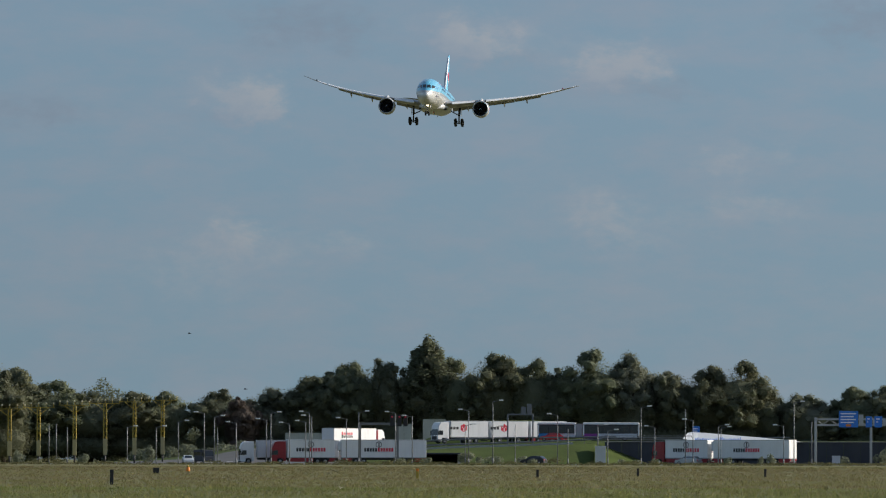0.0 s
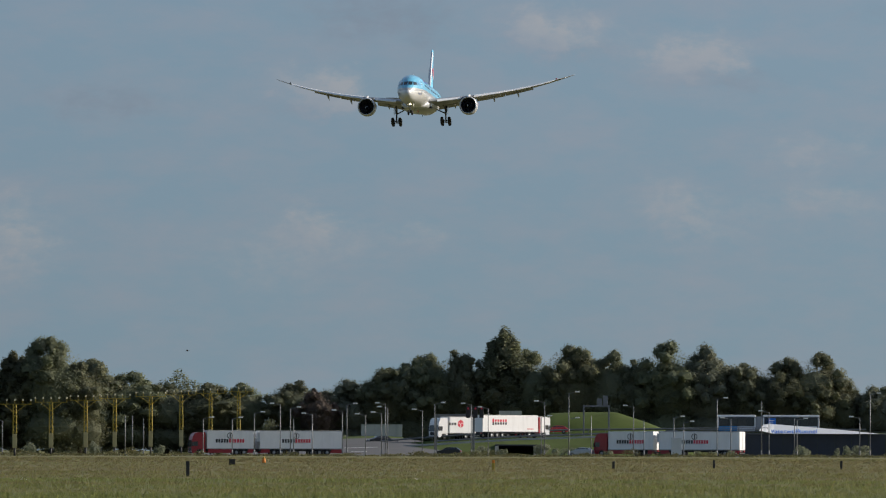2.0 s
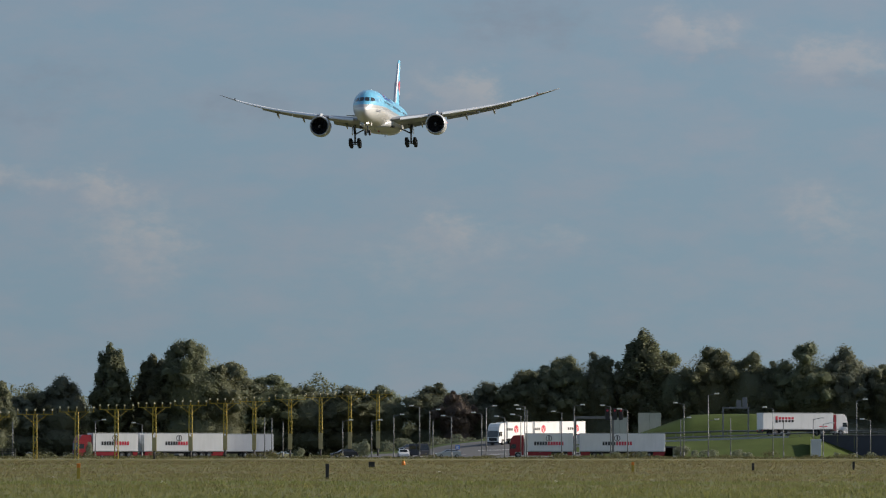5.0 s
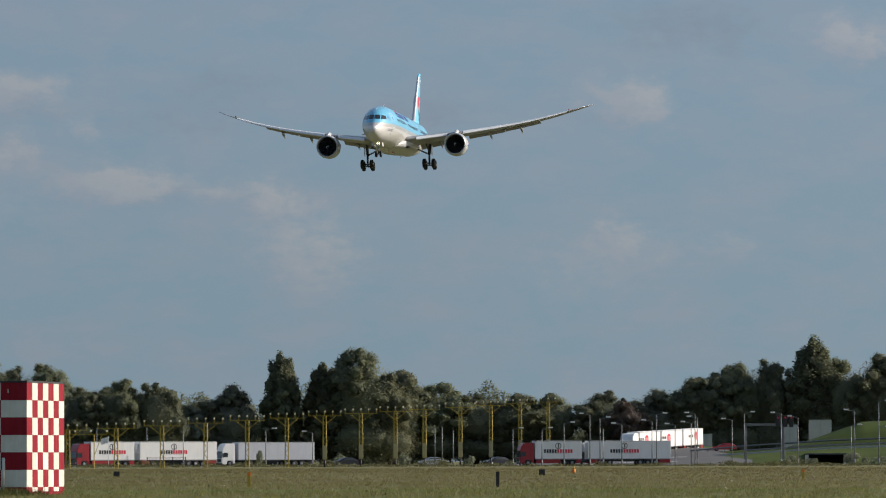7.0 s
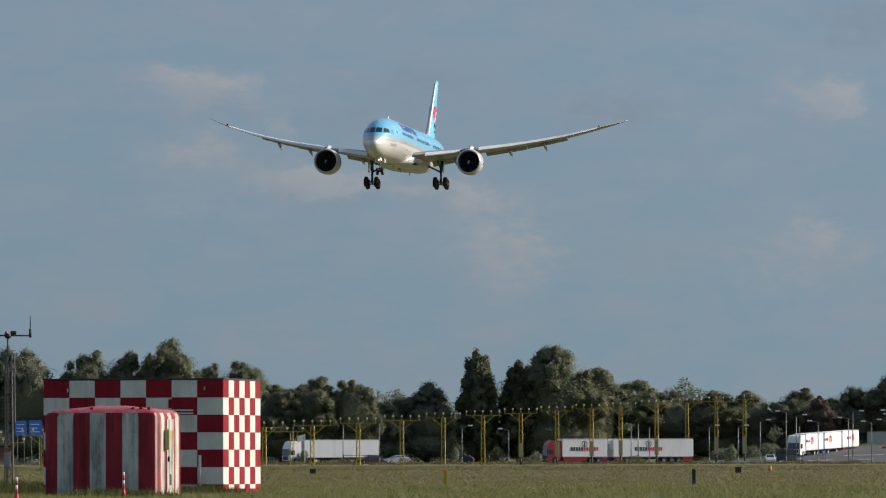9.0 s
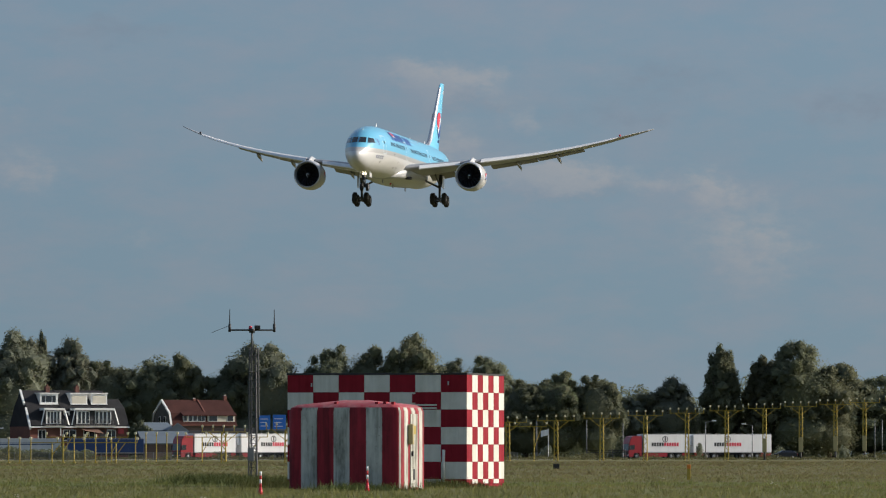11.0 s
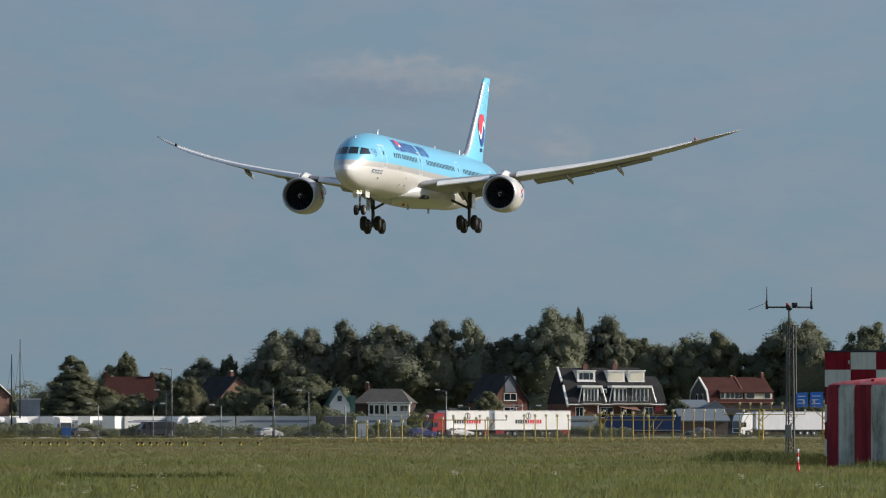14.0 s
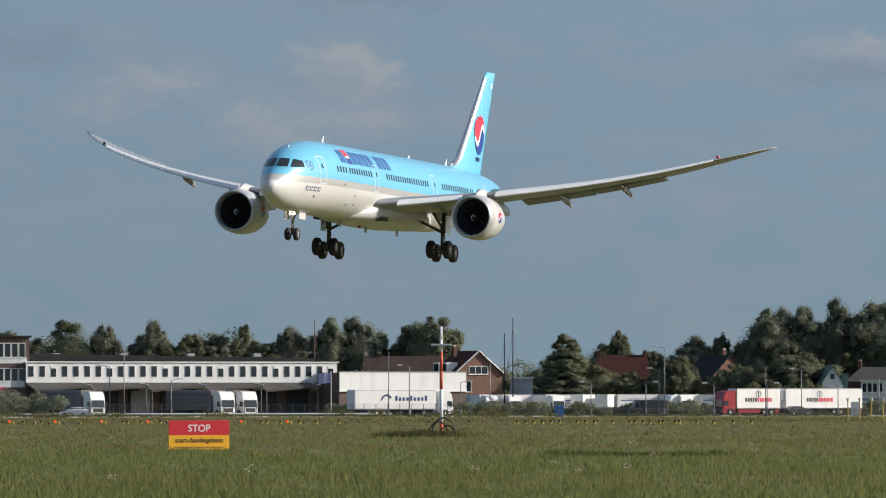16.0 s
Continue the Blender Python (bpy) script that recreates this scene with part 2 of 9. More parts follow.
def foliage(name, dark, light, trans=0.5, obj_var=0.35):
    m = bpy.data.materials.new(name)
    m.use_nodes = True
    t = Nodes(m.node_tree)
    b = m.node_tree.nodes["Principled BSDF"]
    geo = t.n("ShaderNodeNewGeometry")
    r = geo.outputs["Random Per Island"]
    info = t.n("ShaderNodeObjectInfo").outputs["Random"]
    co = t.n("ShaderNodeTexCoord").outputs["Object"]
    patch_ = t.noise(co, 7.0, 3.0)
    c = t.ramp(t.math("ADD", t.math("MULTIPLY", r, 0.3), t.math("MULTIPLY", patch_, 0.7)), [(0.2, dark), (0.8, light)])
    c = t.n("ShaderNodeHueSaturation", ins={"Color": c, "Hue": t.math("ADD", 0.5, t.math("MULTIPLY", t.math("SUBTRACT", info, 0.5), obj_var * 0.13)),
                                            "Value": t.math("ADD", 1.0, t.math("MULTIPLY", t.math("SUBTRACT", info, 0.5), obj_var))}).outputs[0]
    t.put(b, "Base Color", c), t.put(b, "Roughness", 0.75), t.put(b, "Specular IOR Level", 0.06)
    t.put(b, "Normal", t.n("ShaderNodeBump", ins={"Strength": 0.7, "Distance": 0.03, "Height": t.noise(co, 42.0, 4.0)}).outputs[0])
    tr = t.n("ShaderNodeBsdfTranslucent", ins={0: t.mix(1.0, c, (trans * 1.5, trans * 1.5, trans * 1.2, 1), "MULTIPLY")})   # leaves pass on about as much light as they reflect
    mx = t.n("ShaderNodeAddShader", ins={0: b.outputs[0], 1: tr.outputs[0]})
    t.t.links.new(mx.outputs[0], m.node_tree.nodes["Material Output"].inputs[0])
    return m


M["leaf"] = foliage("leaf_green", (0.080, 0.088, 0.059), (0.109, 0.115, 0.073), 0.64)
M["leaf_grey"] = foliage("leaf_willow", (0.090, 0.098, 0.075), (0.117, 0.123, 0.092), 0.64)
M["leaf_dark"] = foliage("leaf_dark", (0.075, 0.082, 0.058), (0.099, 0.106, 0.071), 0.64)
M["leaf_copper"] = foliage("leaf_copper", (0.060, 0.048, 0.046), (0.092, 0.070, 0.062), 0.64)
M["weed"] = foliage("weed_green", (0.06, 0.07, 0.03), (0.16, 0.155, 0.08), 0.3)


# ---- mesh helpers ----
def P(az, d, z=0.0):
    """A place by its bearing from the tripod (degrees, to the left) and its distance."""
    a = radians(az)
    return Vector((-d * math.sin(a), d * math.cos(a), z))


def at(az, d, z=0.0, turn=0.0):
    """The pose of a thing at that place whose -y side faces the tripod, turned by so many degrees."""
    return Matrix.Translation(P(az, d, z)) @ pose(0, 0, 0, 0, 0, az + turn)


def part(name, bm, mat, parent=None, label="", smooth=False):
    me = bpy.data.meshes.new(name)
    bm.to_mesh(me)
    bm.free()
    for m in (mat if isinstance(mat, (list, tuple)) else [mat]):
        me.materials.append(m)
    if smooth:
        for p in me.polygons:
            p.use_smooth = True
    ob = new(name, me)
    if parent is not None:
        ob.parent = parent
    if label:
        ob["label"] = label
    return ob


def thing(name, m, label, category, group="", kind=""):
    ob = new(name)
    ob.matrix_basis = m
    ob.empty_display_size = 0.1
    return tagged(ob, label, category, group, kind)


def box(bm, x0, x1, y0, y1, z0, z1, mi=0, bevel=0.0):
    v = [bm.verts.new((x, y, z)) for x in (x0, x1) for y in (y0, y1) for z in (z0, z1)]
    fs = [bm.faces.new([v[i] for i in q]) for q in ((0, 1, 3, 2), (4, 6, 7, 5), (0, 4, 5, 1), (2, 3, 7, 6), (0, 2, 6, 4), (1, 5, 7, 3))]
    for f in fs:
        f.material_index = mi
    if bevel:
        es = {e for f in fs for e in f.edges}
        bmesh.ops.bevel(bm, geom=list(es), offset=bevel, segments=2, affect="EDGES", profile=0.5)
    return bm


def B(*a, **k):
    return box(bmesh.new(), *a, **k)


def tube(bm, a, b, r, r2=None, n=8, mi=0, caps=True):
    a, b = Vector(a), Vector(b)
    r2 = r if r2 is None else r2
    q = (b - a).to_track_quat("Z", "Y").to_matrix()
    rings = []
    for p, rr in ((a, r), (b, r2)):
        rings.append([bm.verts.new(p + q @ Vector((rr * math.cos(2 * math.pi * i / n), rr * math.sin(2 * math.pi * i / n), 0))) for i in range(n)])
    for i in range(n):
        f = bm.faces.new((rings[0][i], rings[0][(i + 1) % n], rings[1][(i + 1) % n], rings[1][i]))
        f.material_index, f.smooth = mi, n > 6
    if caps:
        for r_ in (rings[0][::-1], rings[1]):
            bm.faces.new(r_).material_index = mi
    return bm


def polytube(pts, r, n=5):
    """One bent bar through the given points."""
    bm = bmesh.new()
    rings = []
    for i, p in enumerate(pts):
        d = (pts[min(i + 1, len(pts) - 1)] - pts[max(i - 1, 0)]).normalized()
        q = d.to_track_quat("Z", "Y").to_matrix()
        rings.append([bm.verts.new(p + q @ Vector((r * math.cos(2 * math.pi * k / n), r * math.sin(2 * math.pi * k / n), 0))) for k in range(n)])
    for a, b in zip(rings, rings[1:]):
        for k in range(n):
            bm.faces.new((a[k], a[(k + 1) % n], b[(k + 1) % n], b[k]))
    bm.faces.new(rings[0][::-1]), bm.faces.new(rings[-1])
    bmesh.ops.recalc_face_normals(bm, faces=bm.faces)
    return bm


def TUBE(*a, **k):
    return tube(bmesh.new(), *a, **k)


def lathe(bm, prof, axis="x", n=32, mi=0, centre=(0, 0, 0)):
    """A surface turned about an axis; prof is a run of (along, radius)."""
    rings = []
    cx, cy, cz = centre
    for s, r in prof:
        ring = []
        for i in range(n):
            a = 2 * math.pi * i / n
            u, v = r * math.cos(a), r * math.sin(a)
            p = (s, u, v) if axis == "x" else ((u, s, v) if axis == "y" else (u, v, s))
            ring.append(bm.verts.new((p[0] + cx, p[1] + cy, p[2] + cz)))
        rings.append(ring)
    for a_, b_ in zip(rings, rings[1:]):
        for i in range(n):
            f = bm.faces.new((a_[i], a_[(i + 1) % n], b_[(i + 1) % n], b_[i]))
            f.smooth, f.material_index = True, mi
    return bm


def quads(name, co, mat, parent=None, label="", per=4, normals=None):
    """One mesh of many loose small faces, from an array of corners."""
    me = bpy.data.meshes.new(name)
    n = len(co) // per
    me.vertices.add(n * per), me.loops.add(n * per), me.polygons.add(n)
    me.vertices.foreach_set("co", np.asarray(co, np.float32).ravel())
    me.loops.foreach_set("vertex_index", np.arange(n * per, dtype=np.int32))
    me.polygons.foreach_set("loop_start", np.arange(0, n * per, per, dtype=np.int32))
    me.update(calc_edges=True)
    me.materials.append(mat)
    if normals is not None:
        me.polygons.foreach_set("use_smooth", np.ones(n, bool))
        me.normals_split_custom_set_from_vertices(np.repeat(normals, per, axis=0).tolist())
    ob = new(name, me)
    if parent is not None:
        ob.parent = parent
    if label:
        ob["label"] = label
    return ob

# ---- ground ----
def ground_material():
    m = bpy.data.materials.new("meadow_ground")
    m.use_nodes = True
    t = Nodes(m.node_tree)
    b = m.node_tree.nodes["Principled BSDF"]
    co = t.n("ShaderNodeTexCoord").outputs["Object"]
    away = t.n("ShaderNodeVectorMath", ins={0: co})
    away.operation = "LENGTH"
    far = t.math("ADD", t.noise(t.n("ShaderNodeMapping", ins={0: co, 3: (0.2, 1.0, 0.0)}).outputs[0], 0.03, 5.0),
                 t.math("ADD", t.n("ShaderNodeMapRange", ins={0: away.outputs["Value"], 1: 170.0, 2: 440.0, 3: -0.12, 4: 0.10}).outputs[0],
                        t.n("ShaderNodeMapRange", ins={0: t.xyz(co)[0], 1: -120.0, 2: -20.0, 3: -0.05, 4: 0.0}).outputs[0]))   # rougher and drier towards the road
    mid = t.noise(co, 0.4, 4.0)
    fine = t.noise(co, 7.0, 3.0)
    f = t.math("ADD", t.math("MULTIPLY", far, 0.5), t.math("ADD", t.math("MULTIPLY", mid, 0.3), t.math("MULTIPLY", fine, 0.2)))
    c = t.ramp(f, [(0.38, (0.108, 0.134, 0.038)), (0.5, (0.142, 0.143, 0.053)), (0.62, (0.152, 0.131, 0.064))])
    t.put(b, "Base Color", c), t.put(b, "Roughness", 0.95), t.put(b, "Specular IOR Level", 0.15)
    return m


def grass_material():
    m = bpy.data.materials.new("grass_blades")
    m.use_nodes = True
    t = Nodes(m.node_tree)
    b = m.node_tree.nodes["Principled BSDF"]
    co = t.n("ShaderNodeTexCoord").outputs["Object"]
    away = t.n("ShaderNodeVectorMath", ins={0: co})
    away.operation = "LENGTH"
    far = t.math("ADD", t.noise(t.n("ShaderNodeMapping", ins={0: co, 3: (0.2, 1.0, 0.0)}).outputs[0], 0.03, 5.0),
                 t.math("ADD", t.n("ShaderNodeMapRange", ins={0: away.outputs["Value"], 1: 170.0, 2: 440.0, 3: -0.12, 4: 0.10}).outputs[0],
                        t.n("ShaderNodeMapRange", ins={0: t.xyz(co)[0], 1: -120.0, 2: -20.0, 3: -0.05, 4: 0.0}).outputs[0]))   # rougher and drier towards the road
    r = t.n("ShaderNodeNewGeometry").outputs["Random Per Island"]
    green = t.ramp(far, [(0.40, (0.228, 0.256, 0.078)), (0.51, (0.258, 0.246, 0.095)), (0.61, (0.246, 0.207, 0.104))])
    dry = t.math("GREATER_THAN", r, 0.78)
    c = t.mix(t.math("MULTIPLY", dry, 0.5), green, (0.25, 0.215, 0.105, 1))
    tuft = t.noise(t.n("ShaderNodeMapping", ins={0: co, 3: (0.5, 1.0, 0.0)}).outputs[0], 0.13, 4.0, 0.6)
    c = t.mix(t.n("ShaderNodeMapRange", ins={0: tuft, 1: 0.52, 2: 0.74, 3: 0.0, 4: 0.38}).outputs[0], c, (0.095, 0.122, 0.036, 1))   # ranker, darker clumps
    c = t.n("ShaderNodeHueSaturation", ins={"Color": c, "Value": t.math("ADD", 0.94, t.math("MULTIPLY", t.math("FRACT", t.math("MULTIPLY", r, 17.0)), 0.16))}).outputs[0]
    t.put(b, "Base Color", c), t.put(b, "Roughness", 0.7), t.put(b, "Specular IOR Level", 0.2)
    tr = t.n("ShaderNodeBsdfTranslucent", ins={0: c})
    mx = t.n("ShaderNodeMixShader", ins={0: 0.5, 1: b.outputs[0], 2: tr.outputs[0]})
    t.t.links.new(mx.outputs[0], m.node_tree.nodes["Material Output"].inputs[0])
    return m


M["ground"] = ground_material()
M["grass"] = grass_material()


def ground_sheet():
    bm = bmesh.new()
    box(bm, -4600, 4600, -4600, 4600, -2.0, 0.0)
    ob = part("ground", bm, M["ground"])
    return tagged(ob, "flat grassy airfield meadow, green and straw coloured", "grass field", kind="structure")


ground_sheet()


def blades(name, az0, az1, d0, d1, n, hmin, hmax, wid, mat, label, per=6, power=1.0, seed=1, category="grass", clump=False):
    """Loose upright blades in tufts, denser near the tripod."""
    g = np.random.default_rng(seed)
    az = np.radians(g.uniform(az0, az1, n))
    u = g.uniform(0, 1, n)
    d = np.exp(np.log(d0) + u**power * (np.log(d1) - np.log(d0)))
    if clump:      # a loose heap instead of an even strip
        az = np.radians((az0 + az1) / 2 + g.normal(0, 0.25, n) * (az1 - az0))
        d = (d0 + d1) / 2 + g.normal(0, 0.25, n) * (d1 - d0)
    size = g.uniform(hmin, hmax, n) * (0.8 + 0.4 * np.sin(d * 0.031 + 23 * az + 2 * np.sin(90 * az)) ** 2)
    bx, by = -d * np.sin(az), d * np.cos(az)
    N = n * per
    rep = lambda a: np.repeat(a, per)
    s = rep(size) * g.uniform(0.6, 1.15, N)
    spread = rep(size) * 0.8
    px, py = rep(bx) + g.normal(0, 1, N) * spread, rep(by) + g.normal(0, 1, N) * spread
    th = g.uniform(0, 2 * np.pi, N)
    w_ = wid * g.uniform(0.6, 1.4, N) * (0.6 + rep(d) / 260.0)
    lean = g.normal(0, 0.45, (N, 2)) * s[:, None]
    co = np.zeros((N, 3, 3))
    co[:, 0] = np.stack([px - w_ * np.cos(th), py - w_ * np.sin(th), np.full(N, -0.02)], 1)
    co[:, 1] = np.stack([px + w_ * np.cos(th), py + w_ * np.sin(th), np.full(N, -0.02)], 1)
    co[:, 2] = np.stack([px + lean[:, 0], py + lean[:, 1], s], 1)
    up_ = np.array((0.0, 0.0, 1.0)) + g.normal(0, 0.28, (N, 3))
    ob = quads(name, co.reshape(-1, 3), mat, per=3, normals=up_ / np.linalg.norm(up_, axis=1)[:, None])
    return tagged(ob, label, category, kind="stuff")


blades("meadow_grass", -3.6, 16.4, 92, 1080, 143000, 0.04, 0.135, 0.0065, M["grass"], "uneven mown meadow grass, green with straw-coloured patches", per=6, seed=3)

for a0, a1, n_, tall, sd in ((-3.6, 8.6, 3200, 0.20, 41), (8.6, 16.4, 3000, 0.32, 42)):
    blades("rough_edge", a0, a1, 690, 980, n_, 0.08, tall, 0.010, M["grass"], "rough unmown strip at the edge of the mown field", per=7, seed=sd)


# ---- trees ----
def leaf_cloud(centres, n, size, g, flat=0.8, soft=None):
    """Leaf sprays on and in a group of rounded lobes (centre, radii)."""
    vol = np.array([c[1][0] * c[1][2] for c in centres])
    pick = g.choice(len(centres), n, p=vol / vol.sum())
    C = np.array([c[0] for c in centres])[pick]
    R = np.array([c[1] for c in centres])[pick]
    v = g.normal(0, 1, (n, 3))
    v /= np.linalg.norm(v, axis=1)[:, None]
    rad = g.uniform(0.62, 1.08, n) ** 0.45
    if soft is not None:
        rad = 0.74 + 0.36 * g.uniform(0, 1, n) ** 1.7
    p = C + v * R * rad[:, None]
    nrm = v + g.normal(0, 0.36 if soft is None else 0.8, (n, 3))
    nrm /= np.linalg.norm(nrm, axis=1)[:, None]
    a = np.cross(nrm, g.normal(0, 1, (n, 3)))
    a /= np.linalg.norm(a, axis=1)[:, None]
    b = np.cross(nrm, a)
    s = size * g.uniform(0.5, 1.35, n)[:, None]
    if soft is None:
        co = np.stack([p - a * s, p - b * s * flat * 0.6, p + a * s, p + b * s * flat * 0.6], 1)
        return co.reshape(-1, 3)
    co = np.stack([p - a * s - b * s * 0.5, p + a * s - b * s * 0.4, p + b * s * 0.95], 1)
    nn = v * 0.6 + (p - np.array(soft)) * 1.6 + g.normal(0, 0.5, (n, 3))
    nn /= np.linalg.norm(nn, axis=1)[:, None]
    return co.reshape(-1, 3), nn


def clusters(g, bunches, spread, r0, r1, tall=0.85, each=6):
    """Small rounded leaf masses grouped into larger boughs (centre, reach)."""
    out = []
    for (x, y, z), q in bunches:
        for k in range(each):
            v = g.normal(0, 1, 3)
            v /= np.linalg.norm(v)
            r = g.uniform(r0, r1)
            out.append(((x + v[0] * q * spread, y + v[1] * q * spread, z + v[2] * q * spread * tall), (r, r * g.uniform(0.85, 1.15), r * tall * g.uniform(0.85, 1.2))))
    return out


def tree_model(kind, seed):
    """A tree about one metre high before it is set to its size: trunk, limbs and crown."""
    g = np.random.default_rng(seed)
    lobes, heart = [], []
    if kind == "poplar":
        for k in range(66):
            z = 0.10 + 0.76 * k / 65
            r = 0.118 * min(1.0, (z / 0.22) ** 0.6) * (1.0 if z < 0.5 else 1.0 - ((z - 0.5) / 0.46) ** 2)
            a = 2.4 * k + g.uniform(-0.5, 0.5)
            q = max(0.0, r - 0.03) * g.uniform(0.7, 1.0)
            lobes.append(((q * math.cos(a), q * math.sin(a), z), (0.030, 0.030, 0.075 * g.uniform(0.8, 1.3))))
        for x, z in ((-0.035, 0.87), (0.012, 0.92), (0.05, 0.85)):
            lobes.append(((x, 0.0, z), (0.022, 0.022, 0.075)))
        heart = [((0, 0, 0.46), (0.092, 0.092, 0.40))]
        n, size = 30000, 0.0054
    elif kind == "willow":
        boughs = []
        for k in range(15):
            a, q = g.uniform(0, 6.28), g.uniform(0.02, 0.21)
            boughs.append(((q * math.cos(a), q * math.sin(a), 0.30 + 0.50 * (1 - (q / 0.27) ** 2) * g.uniform(0.3, 1) + 0.05), 0.095))
        boughs.append(((g.uniform(-0.08, 0.08), 0, 0.84), 0.08))
        lobes = clusters(g, boughs, 0.85, 0.035, 0.066, 1.5, 7)
        heart = [((0, 0, 0.51), (0.225, 0.225, 0.36)), ((0, 0, 0.22), (0.26, 0.26, 0.21))]
        n, size = 42000, 0.0060
    elif kind == "cone":
        for k in range(18):
            z = 0.10 + 0.84 * k / 17
            r = 0.34 * (1 - z) ** 0.75 + 0.02
            for j in range(6):
                a = g.uniform(0, 6.28)
                lobes.append(((0.66 * r * math.cos(a), 0.66 * r * math.sin(a), z), (r * 0.34 + 0.02, r * 0.34 + 0.02, 0.05)))
        heart = [((0, 0, 0.30), (0.20, 0.20, 0.28)), ((0, 0, 0.55), (0.12, 0.12, 0.30))]
        n, size = 32000, 0.0060
    else:
        boughs = []
        for k in range(14):
            a, q = g.uniform(0, 6.28), g.uniform(0.06, 0.26)
            boughs.append(((q * math.cos(a), q * math.sin(a), 0.34 + 0.47 * math.sqrt(max(0.0, 1 - (q / 0.34) ** 2)) * g.uniform(0.25, 1.0)), g.uniform(0.09, 0.13)))
        boughs.append(((g.uniform(-0.1, 0.1), g.uniform(-0.05, 0.05), 0.83), 0.10))
        lobes = clusters(g, boughs, 0.85, 0.042, 0.078, 0.95, 7)
        heart = [((0, 0, 0.53), (0.275, 0.275, 0.34)), ((0, 0, 0.22), (0.30, 0.30, 0.21))]
        n, size = 42000, 0.0064
    lobes += heart
    mat = {"poplar": "leaf", "willow": "leaf_grey", "cone": "leaf_dark", "copper": "leaf_copper", "oak": "leaf", "dark": "leaf_dark"}[kind]
    name = {"poplar": "poplar_tree", "willow": "willow_tree"}.get(kind, "tree")
    word = {"poplar": "tall narrow dark green poplar tree", "willow": "broad grey-green willow tree with feathery crown", "cone": "dense dark green pointed tree",
            "copper": "round tree with dark copper-brown leaves", "oak": "broad green leafy tree in a dense belt", "dark": "dark green rounded leafy tree"}[kind]
    root = thing(name, Matrix.Identity(4), word, "tree", "tree belt")
    tb = bmesh.new()
    tube(tb, (0, 0, -0.01), (0.005, 0, 0.25), 0.024, 0.018, n=8), tube(tb, (0.005, 0, 0.25), (0, 0.01, 0.75), 0.018, 0.005, n=6)
    trunk = part("trunk", tb, M["bark"], root)
    for k in range(5):
        lb = bmesh.new()
        a, z = g.uniform(0, 6.28), g.uniform(0.2, 0.5)
        reach = 0.06 if kind == "poplar" else 0.17
        tube(lb, (0, 0, z), (reach * math.cos(a), reach * math.sin(a), z + 0.22), 0.011, 0.004, n=5)
        part("limb", lb, M["bark"], trunk)
    co, nn = leaf_cloud(lobes, n, size, g, soft=(0, 0, 0.4))
    crown = quads("crown", co, M[mat], root, per=3, normals=nn)
    cb = bmesh.new()
    for c, r in lobes:
        bmesh.ops.create_icosphere(cb, subdivisions=1 if r[0] < 0.12 else 2, radius=1.0, matrix=Matrix.Translation(c) @ Matrix.Diagonal((r[0] * 0.76, r[1] * 0.76, r[2] * 0.76, 1)))
    for v in cb.verts:
        v.co += Vector(g.normal(0, 0.009, 3))
    part("leaf_mass", cb, M[mat], crown)
    return root


MODELS = {k: [tree_model(k.split("_")[0], s) for s in seeds] for k, seeds in
          {"poplar": (11, 12), "willow": (21, 22, 23), "oak": (31, 32, 33, 34), "dark": (41, 42), "cone": (51,), "copper": (61,)}.items()}
for group_ in MODELS.values():
    for root in group_:
        root.matrix_basis = Matrix.Translation(P(-9, 2400)) @ Matrix.Diagonal((20, 20, 20, 1))
used = set()


def plant(kind, az, d, height, width, turn=0.0, k=0):
    """Set a tree of that kind, height and crown width (metres)."""
    base = MODELS[kind][k % len(MODELS[kind])]
    base_w = {"poplar": 0.25, "willow": 0.56, "cone": 0.58, "oak": 0.62, "dark": 0.62, "copper": 0.62}[kind]
    s = (1.45 if kind == "poplar" else 1.16) * width / base_w
    m = Matrix.Translation(P(az, d, -0.05)) @ pose(0, 0, 0, 0, 0, turn) @ Matrix.Diagonal((s, s, 1.035 * height, 1))
    if base.name not in used:
        used.add(base.name)
        base.matrix_basis = m
        return base
    ob = copy_thing(base, Matrix.Identity(4))
    ob.matrix_basis = m
    return ob


# kind, bearing, distance, height, crown width
BELTS = []
BELTS += [
    ("oak", 3.02, 1850, 21.4, 18.7),
    ("oak", 2.75, 1850, 18.5, 17.3),
    ("dark", 2.44, 1850, 16.5, 15.8),
    ("oak", 2.15, 1850, 15.9, 17.3),
    ("oak", 1.89, 1850, 16.2, 11.5),
    ("dark", 1.56, 1850, 17.2, 12.5),
    ("copper", 1.39, 1842, 15.2, 8.0),
    ("willow", 1.19, 1850, 16.0, 14.8),
    ("oak", 0.93, 1850, 19.7, 14.4),
    ("dark", 0.76, 1850, 21.3, 13.0),
    ("oak", 0.59, 1850, 23.4, 13.0),
    ("dark", 0.41, 1850, 24.4, 11.5),
    ("poplar", 0.10, 1850, 28.1, 11.5),
    ("oak", -0.08, 1850, 23.8, 13.0),
    ("oak", -0.35, 1850, 25.4, 14.4),
    ("oak", -0.61, 1850, 23.4, 13.0),
    ("dark", -0.79, 1850, 22.5, 11.5),
]
